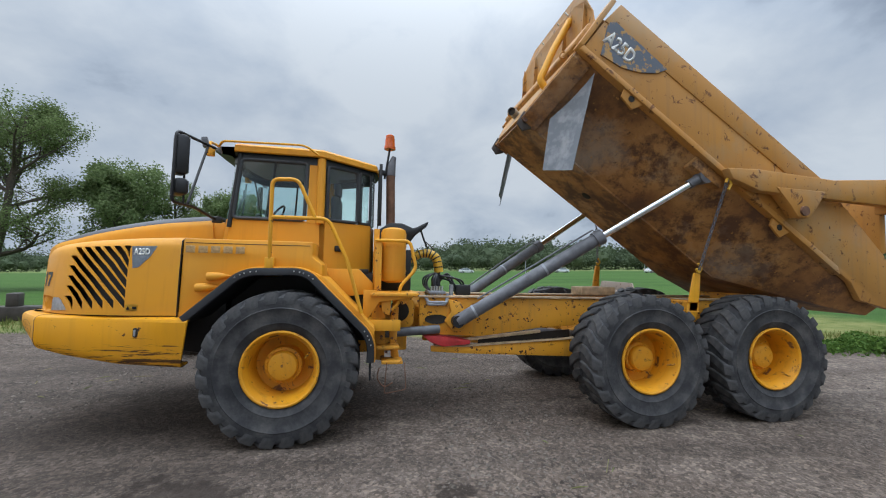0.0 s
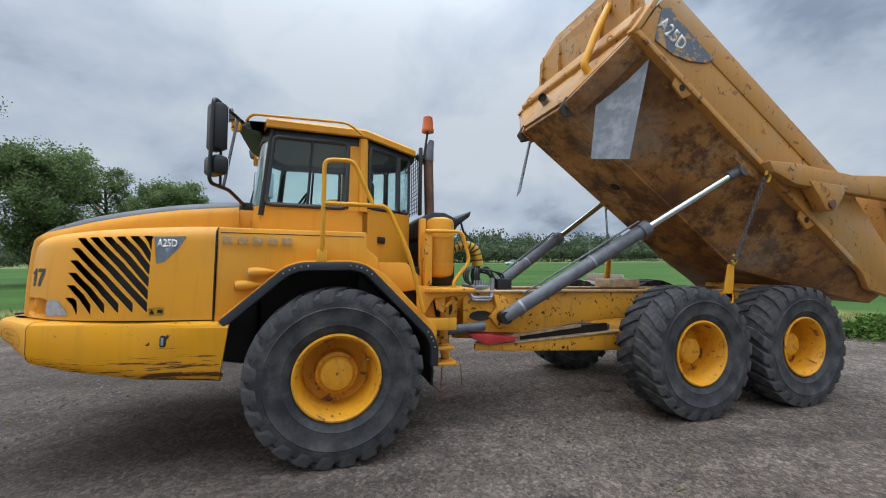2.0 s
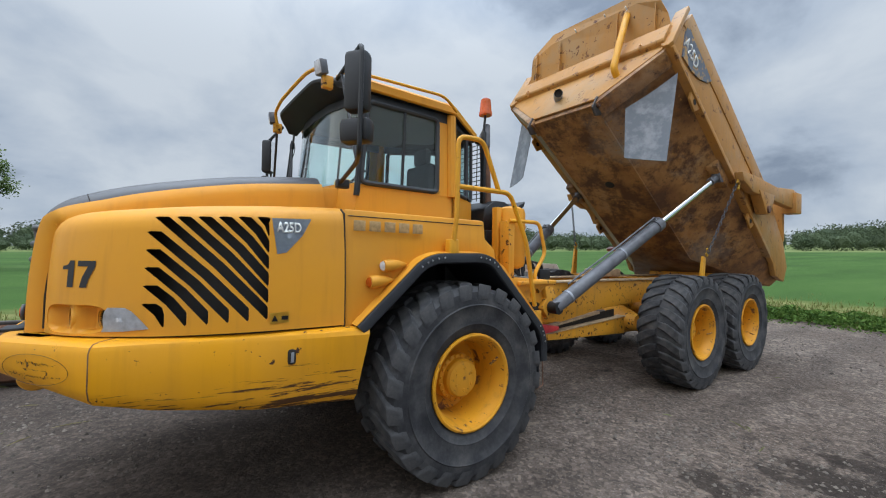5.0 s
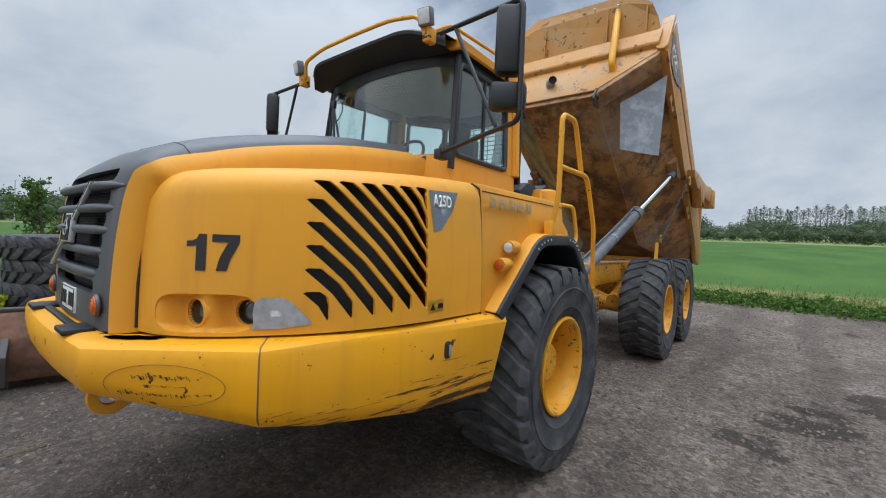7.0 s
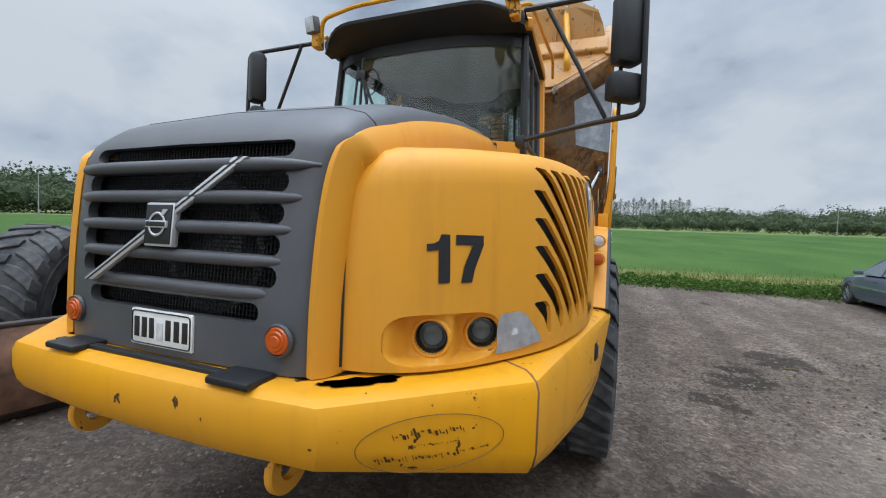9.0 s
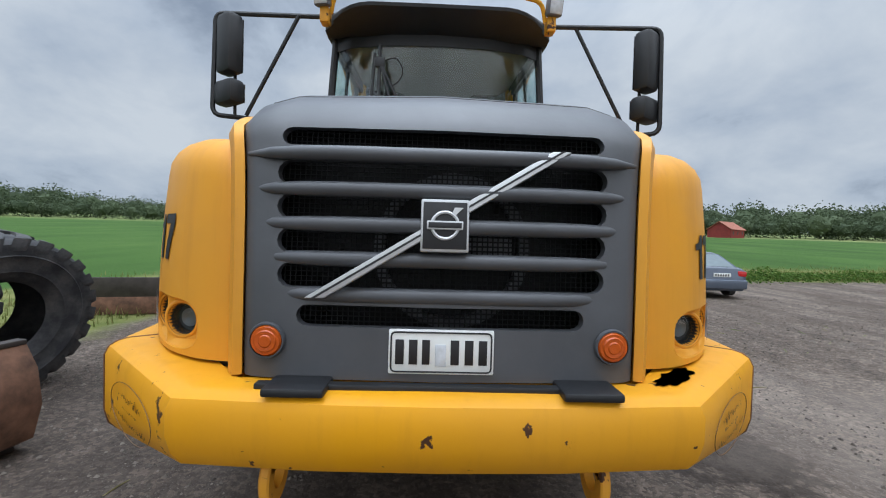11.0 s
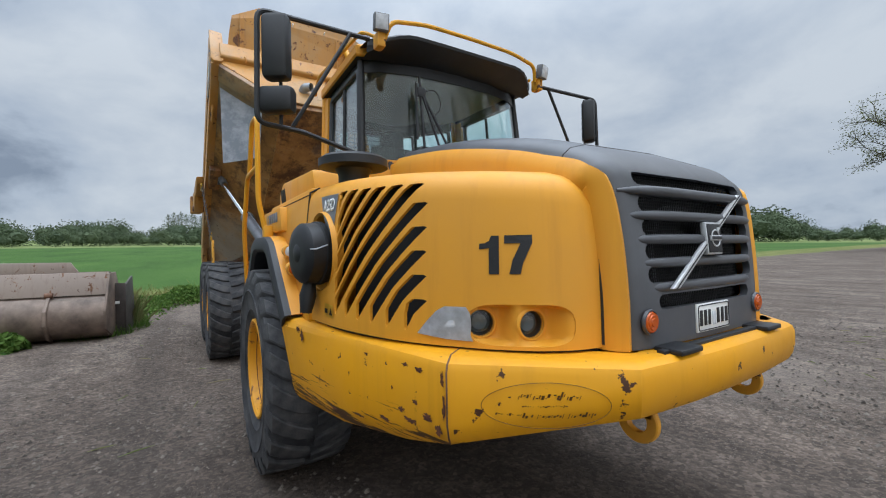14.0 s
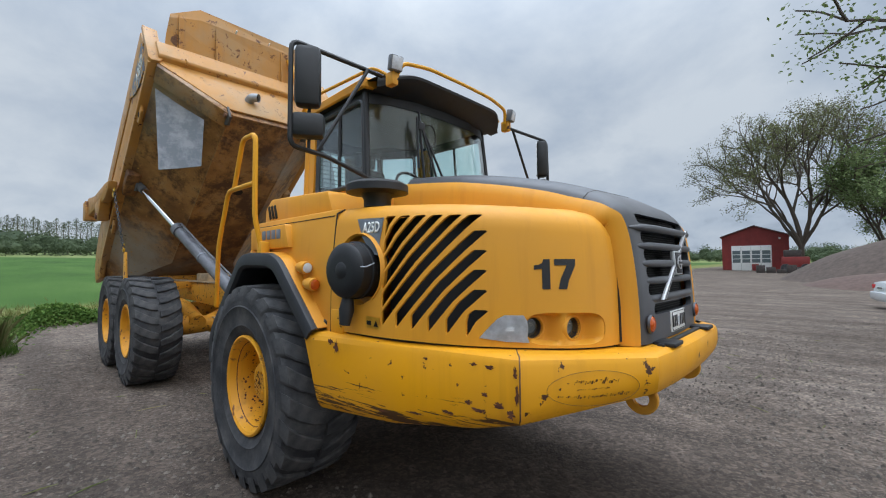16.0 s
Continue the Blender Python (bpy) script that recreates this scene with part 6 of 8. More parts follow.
part("hull", hull(), M["hull"], body, "worn hull plates, yellow over rust")
for sg in (-1, 1):
    side = to_body(prism([(4.36, 0.53), (4.34, 1.02), (4.30, 1.30), (0.62, 1.36), (-0.55, 1.16), (-0.98, 0.92), (-1.0, 0.60), (-0.55, 0.42), (-0.30, 0.53)], sg * 1.258, sg * 1.345, "y", 0.02))
    part("side_plate", side, M["body_paint"], body, "yellow side plate with chips and rust")
    part("side_rail", to_body(prism([(4.34, 1.0), (4.30, 1.31), (0.70, 1.375), (0.66, 1.10)], sg * 1.30, sg * 1.36, "y", 0.012)), M["body_paint"], body)
    part("side_flange", to_body(prism([(4.38, 0.50), (4.38, 0.575), (0.0, 0.575), (-0.1, 0.50)], sg * 1.20, sg * 1.362, "y", 0.015)), M["body_paint"], body)
    # model decal
    dec = part("model_decal", to_body(prism([(4.14, 0.62), (4.28, 0.98), (4.27, 1.08), (3.37, 1.06), (3.45, 0.93), (3.63, 0.78), (3.85, 0.67)], sg * 1.346, sg * 1.364, "y")), M["worndecal"], body, "dark blue model decal with chips")
    bm = lettering("A25D", 0.25, 0.002, 0.008)
    warp(bm, lambda x, y, k: (4.0 + sg * x * 0.72, sg * (1.365 + k), 0.85 + y))
    part("decal_letters", to_body(bm), M["wornwhite"], dec, smooth=False)
    # lugs and pockets on the side
    for u in (3.52, 0.98):
        lug = part("side_lug", to_body(prism([(u + 0.16, 0.57), (u + 0.12, 0.40), (u - 0.08, 0.36), (u - 0.2, 0.57)], sg * 1.30, sg * 1.335, "y", 0.01)), M["body_paint"], body)
        part("lug_hole", to_body(lathe([(0, -0.022), (0.04, -0.022), (0.04, 0.022), (0, 0.022)], 16, pose(u, sg * 1.318, 0.46))), M["seam"], lug)
    # cylinder
    top, low = Vector((4.98, sg * 1.22, 3.02)), Vector((1.97, sg * 0.60, 1.13))
    mid = low.lerp(top, 0.57)
    cy = part("tipping_cylinder", rod(low, mid, 0.082, 24), M["cyl"], truck, "grey tipping cylinder with bright rod")
    part("gland", rod(mid - (top - low).normalized() * 0.05, mid + (top - low).normalized() * 0.06, 0.098, 24), M["cyl"], cy)
    part("rod", rod(mid, top, 0.046, 20), M["chrome"], cy, "bright chrome rod")
    part("rod_eye", lathe([(0.04, -0.06), (0.10, -0.06), (0.10, 0.06), (0.04, 0.06), (0.04, -0.06)], 20, Matrix.Translation(top)), M["cyl"], cy)
    part("rod_neck", rod(top - (top - low).normalized() * 0.22, top - (top - low).normalized() * 0.06, 0.06, 16), M["cyl"], cy)
    part("barrel_foot", lathe([(0.0, -0.07), (0.075, -0.07), (0.075, 0.07), (0.0, 0.07)], 20, Matrix.Translation(low)), M["black"], cy)
    for f in (0.12, 0.62):
        c = low.lerp(mid, f)
        d = (top - low).normalized() * 0.014
        part("barrel_clamp", rod(c - d, c + d, 0.088, 24), M["steel"], cy)
    part("feed_pipe", tube([low + Vector((0.25, 0, 0.28)), low.lerp(mid, 0.6) + Vector((-0.02, 0, 0.13)), mid + Vector((-0.08, 0, 0.10)), mid + Vector((0.0, 0, 0.06))], 0.012, 6), M["cyl"], cy)
    part("cylinder_pocket", to_body(box(1.9, 2.4, sg * 1.22 - 0.07, sg * 1.22 + 0.10, 0.36, 0.52, 0.03)), M["hull"], body)
    # galvanised flap at the front
    rows = []
    for k in range(9):
        f = k / 8
        a = Vector((3.41, sg * 1.34, 4.13)).lerp(Vector((3.13, sg * 1.34, 2.95)), f)
        b = Vector((3.09, sg * 0.82, 3.74)).lerp(Vector((2.97, sg * 0.88, 3.05)), f ** 0.8)
        rows.append([tuple(a.lerp(b, q / 5) + Vector((0.03 * math.sin(math.pi * q / 5), 0, 0))) for q in range(6)])
    fl = sheet(rows, 0.008)
    part("mud_flap", fl, M["flap"], body, "grey hanging rubber flap")
    # tailgate arm with pivot and chain
    ay = 0.0 if sg < 0 else 0.09
    arm = part("tailgate_arm", prism([(5.05, 3.06), (5.12, 2.93), (5.50, 2.80), (7.62, 2.70), (7.72, 2.78), (7.72, 3.02), (7.5, 3.06), (6.6, 3.00), (5.5, 3.07)], sg * (1.40 + ay), sg * (1.52 + ay), "y", 0.02), M["body_paint"], truck, "yellow tailgate arm held by a chain")
    part("arm_pad", prism([(5.72, 2.86), (6.45, 2.84), (6.30, 2.62), (6.18, 2.50), (6.02, 2.50), (5.92, 2.64)], sg * (1.38 + ay), sg * (1.535 + ay), "y", 0.015), M["body_paint"], arm)
    part("arm_pin", lathe([(0.0, -0.10), (0.06, -0.10), (0.06, 0.10), (0.0, 0.10)], 20, pose(6.10, sg * (1.46 + ay), 2.58)), M["rusty"], arm)
    part("arm_end", box(7.45, 7.78, sg * (1.46 + ay) - 0.11, sg * (1.46 + ay) + 0.11, 2.62, 3.0, 0.02), M["body_paint"], arm)
    ch = None
    a, b = Vector((5.12, sg * (1.44 + ay), 2.95)), Vector((5.03, sg * 1.06, 1.80)) if sg < 0 else Vector(CHAIN_LOW)
    n = 22
    for i in range(n):
        c = a.lerp(b, (i + 0.5) / n)
        d = (b - a).normalized()
        link_path = []
        sidev = Vector((1, 0, 0)) if i % 2 else Vector((0, 1, 0))
        sidev = (sidev - d * sidev.dot(d)).normalized()
        L = (b - a).length / n
        for k in range(12):
            t = 2 * math.pi * k / 12
            link_path.append(c + d * (0.72 * L * math.cos(t)) + sidev * (0.017 * math.sin(t)))
        lk = part("chain_link" if ch else "tailgate_chain", tube(link_path, 0.0065, 6, True), M["cyl"], ch or truck)
        if ch is None:
            ch = lk
            tagged(ch, "steel chain with yellow hooks")
    part("chain_hook", tube(smooth_path([b + Vector((0, 0, 0.12)), b + Vector((0.04, 0, 0.06)), b, b + Vector((-0.03, 0, 0.05))], 4), 0.016, 8), M["spiral"], ch)
    part("chain_hook", tube(smooth_path([a + Vector((0, 0, -0.14)), a + Vector((0.04, 0, -0.07)), a, a + Vector((-0.03, 0, -0.05))], 4), 0.016, 8), M["spiral"], ch)
    # hull stiffener
    part("chine_strip", to_body(prism([(4.30, -0.208), (4.30, -0.18), (0.8, -0.18), (0.8, -0.208)], sg * 0.505, sg * 0.53, "y", 0.004)), M["hull"], body)
part("drain_hole", to_body(lathe([(0.0, -0.004), (0.055, -0.004), (0.07, 0.0), (0.075, 0.006)], 20, pose(2.85, 0.0, -0.203), axis="z")), M["seam"], body)
part("tail_gate", box(7.55, 7.66, -1.35, 1.35, 2.1, 2.9, 0.03), M["body_paint"], body)

# front wall, beam, guard
fw = part("front_wall", to_body(prism([(-0.50, -0.20), (0.50, -0.20), (1.28, 0.52), (1.30, 1.05), (0.9, 1.05), (-0.9, 1.05), (-1.30, 1.05), (-1.28, 0.52)], 4.30, 4.36, "x", 0.01)), M["hull"], body)
part("front_apron", to_body(prism([(-1.24, 0.50), (-0.56, -0.10), (-0.50, -0.12), (0.50, -0.12), (0.56, -0.10), (1.24, 0.50), (1.24, 0.60), (-1.24, 0.60)], 4.37, 4.40, "x", 0.006)), M["body_paint"], body, "yellow front apron plate")
part("front_beam", to_body(prism([(4.34, 0.57), (4.455, 0.60), (4.475, 0.63), (4.475, 0.92), (4.45, 0.945), (4.34, 0.97)], -1.25, 1.25, "y", 0.008)), M["body_paint"], body, "yellow upper front plate over a shadowed step")
part("beam_ledge", to_body(prism([(4.35, 0.972), (4.452, 0.948), (4.452, 0.953), (4.35, 0.978)], -1.22, 1.22, "y")), M["worn_edge"], body)
guard = bmesh.new()
gq = [[(4.385, y, 0.97) for y in (-1.22, -0.75, 0.72, 1.14)], [(4.52, y, 1.16) for y in (-1.17, -0.75, 0.72, 1.12)], [(4.66, -1.10, 1.28), (4.72, -0.74, 1.42), (4.72, 0.72, 1.46), (4.66, 1.09, 1.34)], [(4.68, -1.09, 1.31), (4.79, -0.72, 1.54), (4.79, 0.71, 1.63), (4.68, 1.08, 1.40)]]
part("spill_guard", to_body(join(guard, sheet(gq, 0.014))), M["body_paint"], body, "yellow forward-leaning spill guard", smooth=False)
for y in (-1.02, -0.46, 0.52, 0.98):
    part("guard_rib", to_body(prism([(4.385, 0.965), (4.455, 0.955), (4.72, 1.40), (4.70, 1.40), (4.52, 1.18)], y - 0.008, y + 0.008, "y")), M["body_paint"], body)
for y, k in ((-0.62, 1.36), (0.25, 1.46), (-0.25, 1.46)):
    part("guard_bolt", to_body(lathe([(0.0, -0.03), (0.011, -0.03), (0.011, 0.03), (0.0, 0.03)], 8, pose(4.745, y, k, 0, 0, 90))), M["white"], body)
hoist = part("hoist_tube", to_body(tube(fillet([(4.38, -0.70, 0.26), (4.50, -0.69, 0.30), (4.60, -0.66, 0.80), (4.66, -0.60, 1.36)], 0.08), 0.048, 14)), M["rail"], body, "bent yellow tube")
part("tube_cap", to_body(rod((4.657, -0.603, 1.33), (4.662, -0.599, 1.372), 0.05, 14)), M["body_paint"], hoist)
part("drain_pipe", to_body(tube(fillet([(4.38, 0.22, 0.20), (4.47, 0.20, 0.21), (4.52, 0.13, 0.16)], 0.04), 0.062, 16, cap=False)), M["steel"], body, "short grey exhaust elbow")
part("drain_mouth", to_body(rod((4.47, 0.19, 0.20), (4.505, 0.152, 0.175), 0.055, 14)), M["seam"], body)
for y in (-0.95, 0.95):
    part("lifting_eye", to_body(tube([(4.475 + 0.035 * math.sin(a), y, 0.60 + 0.05 * math.cos(a)) for a in [2 * math.pi * k / 14 for k in range(14)]], 0.011, 6, True)), M["body_paint"], body)
for sg in (-1, 1):
    part("corner_plate", to_body(prism([(sg * 1.20, 0.98), (sg * 1.20, 0.60), (sg * 1.24, 0.52), (sg * 1.33, 0.50), (sg * 1.362, 0.56), (sg * 1.362, 1.30), (sg * 1.20, 1.27)], 4.365, 4.43, "x", 0.008)), M["body_paint"], body)
    part("chine_flange", to_body(prism([(sg * 0.50, -0.23), (sg * 0.545, -0.235), (sg * 1.27, 0.44), (sg * 1.27, 0.56), (sg * 1.22, 0.56), (sg * 0.52, -0.12)], 4.14, 4.39, "x", 0.006)), M["hull"], body)
    bracket = part("chine_bracket", to_body(prism([(4.42, -0.10), (4.40, -0.30), (4.28, -0.34), (4.20, -0.24), (4.24, -0.10)], sg * 0.535, sg * 0.565, "y", 0.006)), M["bucketdark"], body)
    part("bracket_pin", to_body(rod((4.34, sg * 0.50, -0.20), (4.34, sg * 0.60, -0.20), 0.035, 12)), M["rusty"], bracket)


# ---- the place round the machine ----
def from_lists(name, verts, faces, mat, smooth=False):
    me = bpy.data.meshes.new(name)
    me.from_pydata(verts, [], faces)
    for mt in (mat if isinstance(mat, (list, tuple)) else [mat]):
        me.materials.append(mt)
    if smooth:
        me.shade_smooth()
    return me


def leaf_quads(points, size, rnd, verts, faces, droop=0.0):
    """Small folded leaves at random angles, one for each point."""
    for p in points:
        s = size * rnd.uniform(0.6, 1.3)
        a, b = rnd.uniform(0, 2 * math.pi), rnd.uniform(-0.9, 0.9)
        d = Vector((math.cos(a) * math.cos(b), math.sin(a) * math.cos(b), math.sin(b) - droop)).normalized()
        e = d.cross(Vector((rnd.uniform(-1, 1), rnd.uniform(-1, 1), rnd.uniform(-0.3, 1)))).normalized()
        i = len(verts)
        q = Vector(p)
        verts += [q - d * s * 0.5, q + e * s * 0.32, q + d * s * 0.55, q - e * s * 0.32]
        faces.append((i, i + 1, i + 2, i + 3))


def tree(label, x, y, height, spread, leaves, size, seed, mat="leaf", bare=0.22, share=0.35, airy=0.065):
    """A tapered trunk with limbs, and a crown of many single leaves."""
    rnd = random.Random(seed)
    base = Vector((x, y, land(x, y) - 0.1))
    ob = thing("tree", label, "tree", tuple(base))
    limbs, tips = bmesh.new(), []

    def grow(p, d, length, r, level):
        path, radii = [p.copy()], [r]
        steps = 5 if level == 0 else 4
        for i in range(steps):
            bend = 0.10 if level == 0 else 0.28
            d = (d + Vector((rnd.uniform(-bend, bend), rnd.uniform(-bend, bend), rnd.uniform(-bend * 0.4, bend * 0.8)))).normalized()
            p = p + d * length / steps
            path.append(p.copy())
            radii.append(r * (1 - 0.62 * (i + 1) / steps))
            if level >= 2:
                tips.append((p.copy(), level))
        join(limbs, tube(path, r, 7 if level < 2 else 4, radii=radii, cap=False))
        if level >= 3:
            return
        n = (18, 6, 4)[level]
        for k in range(n):
            f = lerp(bare if level == 0 else 0.25, 1.0, (k + rnd.random()) / n)
            j = min(len(path) - 2, int(f * steps))
            q = path[j].lerp(path[j + 1], f * steps - j)
            az = rnd.uniform(0, 2 * math.pi) + k * 2.4
            rise = rnd.uniform(-0.12, 0.55) if level == 0 else rnd.uniform(-0.15, 0.6)
            side = Vector((math.cos(az), math.sin(az), rise)).normalized()
            nd = (side + d * (0.45 if level == 0 else 0.7)).normalized()
            grow(q, nd, (spread * rnd.uniform(0.75, 1.1) * (1.0 - 1.05 * abs(f - 0.42))) if level == 0 else length * rnd.uniform(0.42, 0.62), radii[j] * 0.55, level + 1)
    grow(Vector((0, 0, 0)), Vector((0, 0, 1)), height * 0.82, height * 0.021, 0)
    part("trunk", limbs, M["bark"], ob)
    tips = rnd.sample(tips, int(len(tips) * share))
    pts = []
    for i in range(leaves):
        t, lv = tips[int(rnd.random() * len(tips))]
        g = spread * airy
        pts.append((t.x + rnd.gauss(0, g), t.y + rnd.gauss(0, g), max(height * bare * 0.7, t.z + rnd.gauss(0, g))))
    verts, faces = [], []
    leaf_quads(pts, size, rnd, verts, faces)
    cr = new("crown", from_lists("crown", verts, faces, M[mat]))
    cr.parent = ob
    return ob


def polar(az, d):
    a = radians(az)
    return d * math.sin(a), d * math.cos(a)


def at_az(az, d, eye=(0.86, -5.69)):
    x, y = polar(az, d)
    return eye[0] + x, eye[1] + y


M["budleaf"] = mat_leaf("young_olive_leaves", (0.105, 0.105, 0.055), (0.20, 0.22, 0.095))


def spreading_tree(label, x, y, height, leaves, size, seed, mat="leaf", bare=0.16, wide=0.6, limbs=5, clump=0.03, lift=0.12, lean=(0.0, 0.0), levels=5, leafy=None):
    """A trunk that forks again and again into finer limbs, with single leaves round the twigs."""
    rnd = random.Random(seed)
    ob = thing("tree", label, "tree", (x, y, land(x, y) - 0.1))
    wood, tips = bmesh.new(), []
    first = height * (1 - bare) * 0.375

    def grow(p, d, length, r, level):
        path, radii = [p.copy()], [r]
        for i in range(4):
            k = 0.05 if level == 0 else 0.16
            d = (d + Vector((rnd.uniform(-k, k), rnd.uniform(-k, k), rnd.uniform(-k, k) + (lift * 0.25 if level else 0)))).normalized()
            p = p + d * length / 4
            path.append(p.copy())
            radii.append(r * (1 - 0.09 * (i + 1)))
            if level >= (levels - 2 if leafy is None else leafy):
                tips.append(p.copy())
        join(wood, tube(path, r, 8 if level < 2 else (5 if level < 4 else 3), radii=radii, cap=False))
        if level == levels:
            return
        n = limbs if level == 0 else 3
        turn = rnd.uniform(0, 6.28)
        for k in range(n):
            az = turn + 2 * math.pi * k / n + rnd.uniform(-0.5, 0.5)
            ref = d.cross(Vector((1, 0, 0)) if abs(d.x) < 0.8 else Vector((0, 1, 0))).normalized()
            side = ref * math.cos(az) + d.cross(ref) * math.sin(az)
            w = wide * (rnd.uniform(0.75, 1.25) if k or level > 1 else 0.2)
            nd = (d + side * w + Vector((lean[0], lean[1], lift))).normalized()
            f = 1.0 if k < 2 else rnd.uniform(0.45, 0.95)
            j = min(3, int(f * 4))
            q = path[j].lerp(path[j + 1], f * 4 - j)
            ln = first if level == 0 else length * rnd.uniform(0.60, 0.80)
            grow(q, nd, ln, r * (0.60 if k else 0.72), level + 1)
    grow(Vector((0, 0, 0)), Vector((lean[0], lean[1], 1)).normalized(), height * bare, height * 0.020, 0)
    part("trunk", wood, M["bark"], ob)
    pts = []
    g = height * clump
    for i in range(leaves):
        t = tips[int(rnd.random() * len(tips))]
        pts.append((t.x + rnd.gauss(0, g), t.y + rnd.gauss(0, g), t.z + rnd.gauss(0, g * 0.8)))
    verts, faces = [], []
    leaf_quads(pts, size, rnd, verts, faces)
    cr = new("crown", from_lists("crown", verts, faces, M[mat]))
    cr.parent = ob
    return ob


tree("tall open willow with thin light foliage beside the field", *at_az(-37.6, 42), 15.6, 5.4, 42000, 0.15, 5, bare=0.17, share=1.0, airy=0.055)
tree("dense broad green tree beside the field", *at_az(-28.6, 44), 10.6, 4.6, 46000, 0.20, 8, "leaf_dark", bare=0.10)
tree("slender open tree between two dense trees", *at_az(-23.0, 47), 10.6, 3.4, 15000, 0.16, 11, bare=0.14, share=0.8, airy=0.05)
tree("rounded green tree beside the field", *at_az(-18.4, 50), 9.6, 4.4, 34000, 0.22, 15, "leaf_dark", bare=0.10)
spreading_tree("wide spreading tree with sparse young leaves near the shed", -0.4, -70.0, 21.0, 38000, 0.19, 23, "budleaf", bare=0.18, wide=0.64, limbs=6, clump=0.016, lift=0.08, levels=6, leafy=5)
spreading_tree("tall leafy tree behind the stone heap", -8.8, -72.0, 15.5, 30000, 0.24, 27, "leaf_dark", bare=0.10, wide=0.55, clump=0.03, lift=0.10)
spreading_tree("tall leafy tree behind the stone heap", -15.5, -68.0, 16.5, 32000, 0.26, 28, "leaf_dark", bare=0.10, wide=0.55, clump=0.03, lift=0.10)
spreading_tree("overhanging tree with fresh leaves at the yard", -10.9, -11.4, 12.8, 36000, 0.095, 35, bare=0.34, wide=0.80, clump=0.018, lift=0.0, limbs=6)
tree("slender sapling beside the tyre heap", -0.65, 16.0, 3.6, 0.9, 900, 0.14, 40, "weed", bare=0.25)


def woods():
    """Far woods all round: crowns of many leaf clumps, taller in places."""
    rnd = random.Random(5)
    verts, faces = [], []
    ball = bmesh.new()
    bmesh.ops.create_icosphere(ball, subdivisions=2, radius=1.0)
    core = [(v.co.copy(), 0) for v in ball.verts]
    core_faces = [tuple(v.index for v in f.verts) for f in ball.faces]
    ball.free()
    az = -75.0
    while az < 200:
        top = along(az, [(-75, 9), (-40, 8), (0, 9.5), (22, 16), (34, 13), (48, 10), (62, 8), (80, 8.5), (90, 9), (104, 8.5), (115, 9.5), (128, 12.5), (146, 13), (152, 15), (163, 13), (166, 6), (200, 7)])
        for row in range(3):
            d = 178 + row * 22 + rnd.uniform(-6, 6)
            x, y = polar(az + rnd.uniform(-0.6, 0.6), d)
            h = top * (0.62 + 0.22 * row) * rnd.uniform(0.65, 1.12)
            w = h * rnd.uniform(0.46, 0.72)
            zb = land(x, y)
            pts = []
            for i in range(560):
                v = Vector((rnd.gauss(0, 1), rnd.gauss(0, 1), rnd.gauss(0, 1))).normalized() * rnd.uniform(0.60, 1.05)
                k = 1.0 + 0.3 * noise.noise((v * 2.0) + Vector((az, row, 0)))
                pts.append((x + v.x * w * k, y + v.y * w * k, zb + h * 0.54 + v.z * h * 0.54 * k))
            leaf_quads(pts, h * 0.080, rnd, verts, faces)
            i0 = len(verts)
            for c, ring in core:
                v = Vector(c)
                k = 0.60 + 0.30 * noise.noise((v * 2.0) + Vector((az, row, 0)))
                verts.append(Vector((x + v.x * w * k, y + v.y * w * k, zb + h * 0.54 + v.z * h * 0.54 * k)))
            faces += [tuple(i0 + q for q in f) for f in core_faces]
        az += rnd.uniform(0.75, 1.35)
    ob = new("far_woods", from_lists("far_woods", verts, faces, M["wood_far"]))
    tagged(ob, "distant belt of mixed green woods beyond the fields", "woods", kind="stuff")


woods()


def poplars():
    rnd = random.Random(9)
    limbs = bmesh.new()
    verts, faces = [], []
    for i in range(26):
        az = 88.5 + 0.46 * i + rnd.uniform(-0.12, 0.12)
        x, y = polar(az, 236)
        zb = land(x, y)
        h = rnd.uniform(13.5, 16.5)
        join(limbs, tube([(x, y, zb), (x + rnd.uniform(-0.4, 0.4), y, zb + h)], 0.22, 5, radii=[0.26, 0.05], cap=False))
        pts = []
        for k in range(520):
            f = rnd.uniform(0.40, 1.0) if k % 4 else rnd.uniform(0.7, 0.95)
            w = 1.9 * math.sin(math.pi * min(1.0, (f - 0.3) / 0.72)) + 0.2
            pts.append((x + rnd.gauss(0, w * 0.55), y + rnd.gauss(0, w * 0.55), zb + h * f))
        leaf_quads(pts, 0.38, rnd, verts, faces)
    ob = thing("poplar_row", "row of tall thin poplars beyond the field", "trees", kind="stuff")
    part("trunk", limbs, M["bark"], ob)
    cr = new("crown", from_lists("crown", verts, faces, M["wood_far"]))
    cr.parent = ob


poplars()


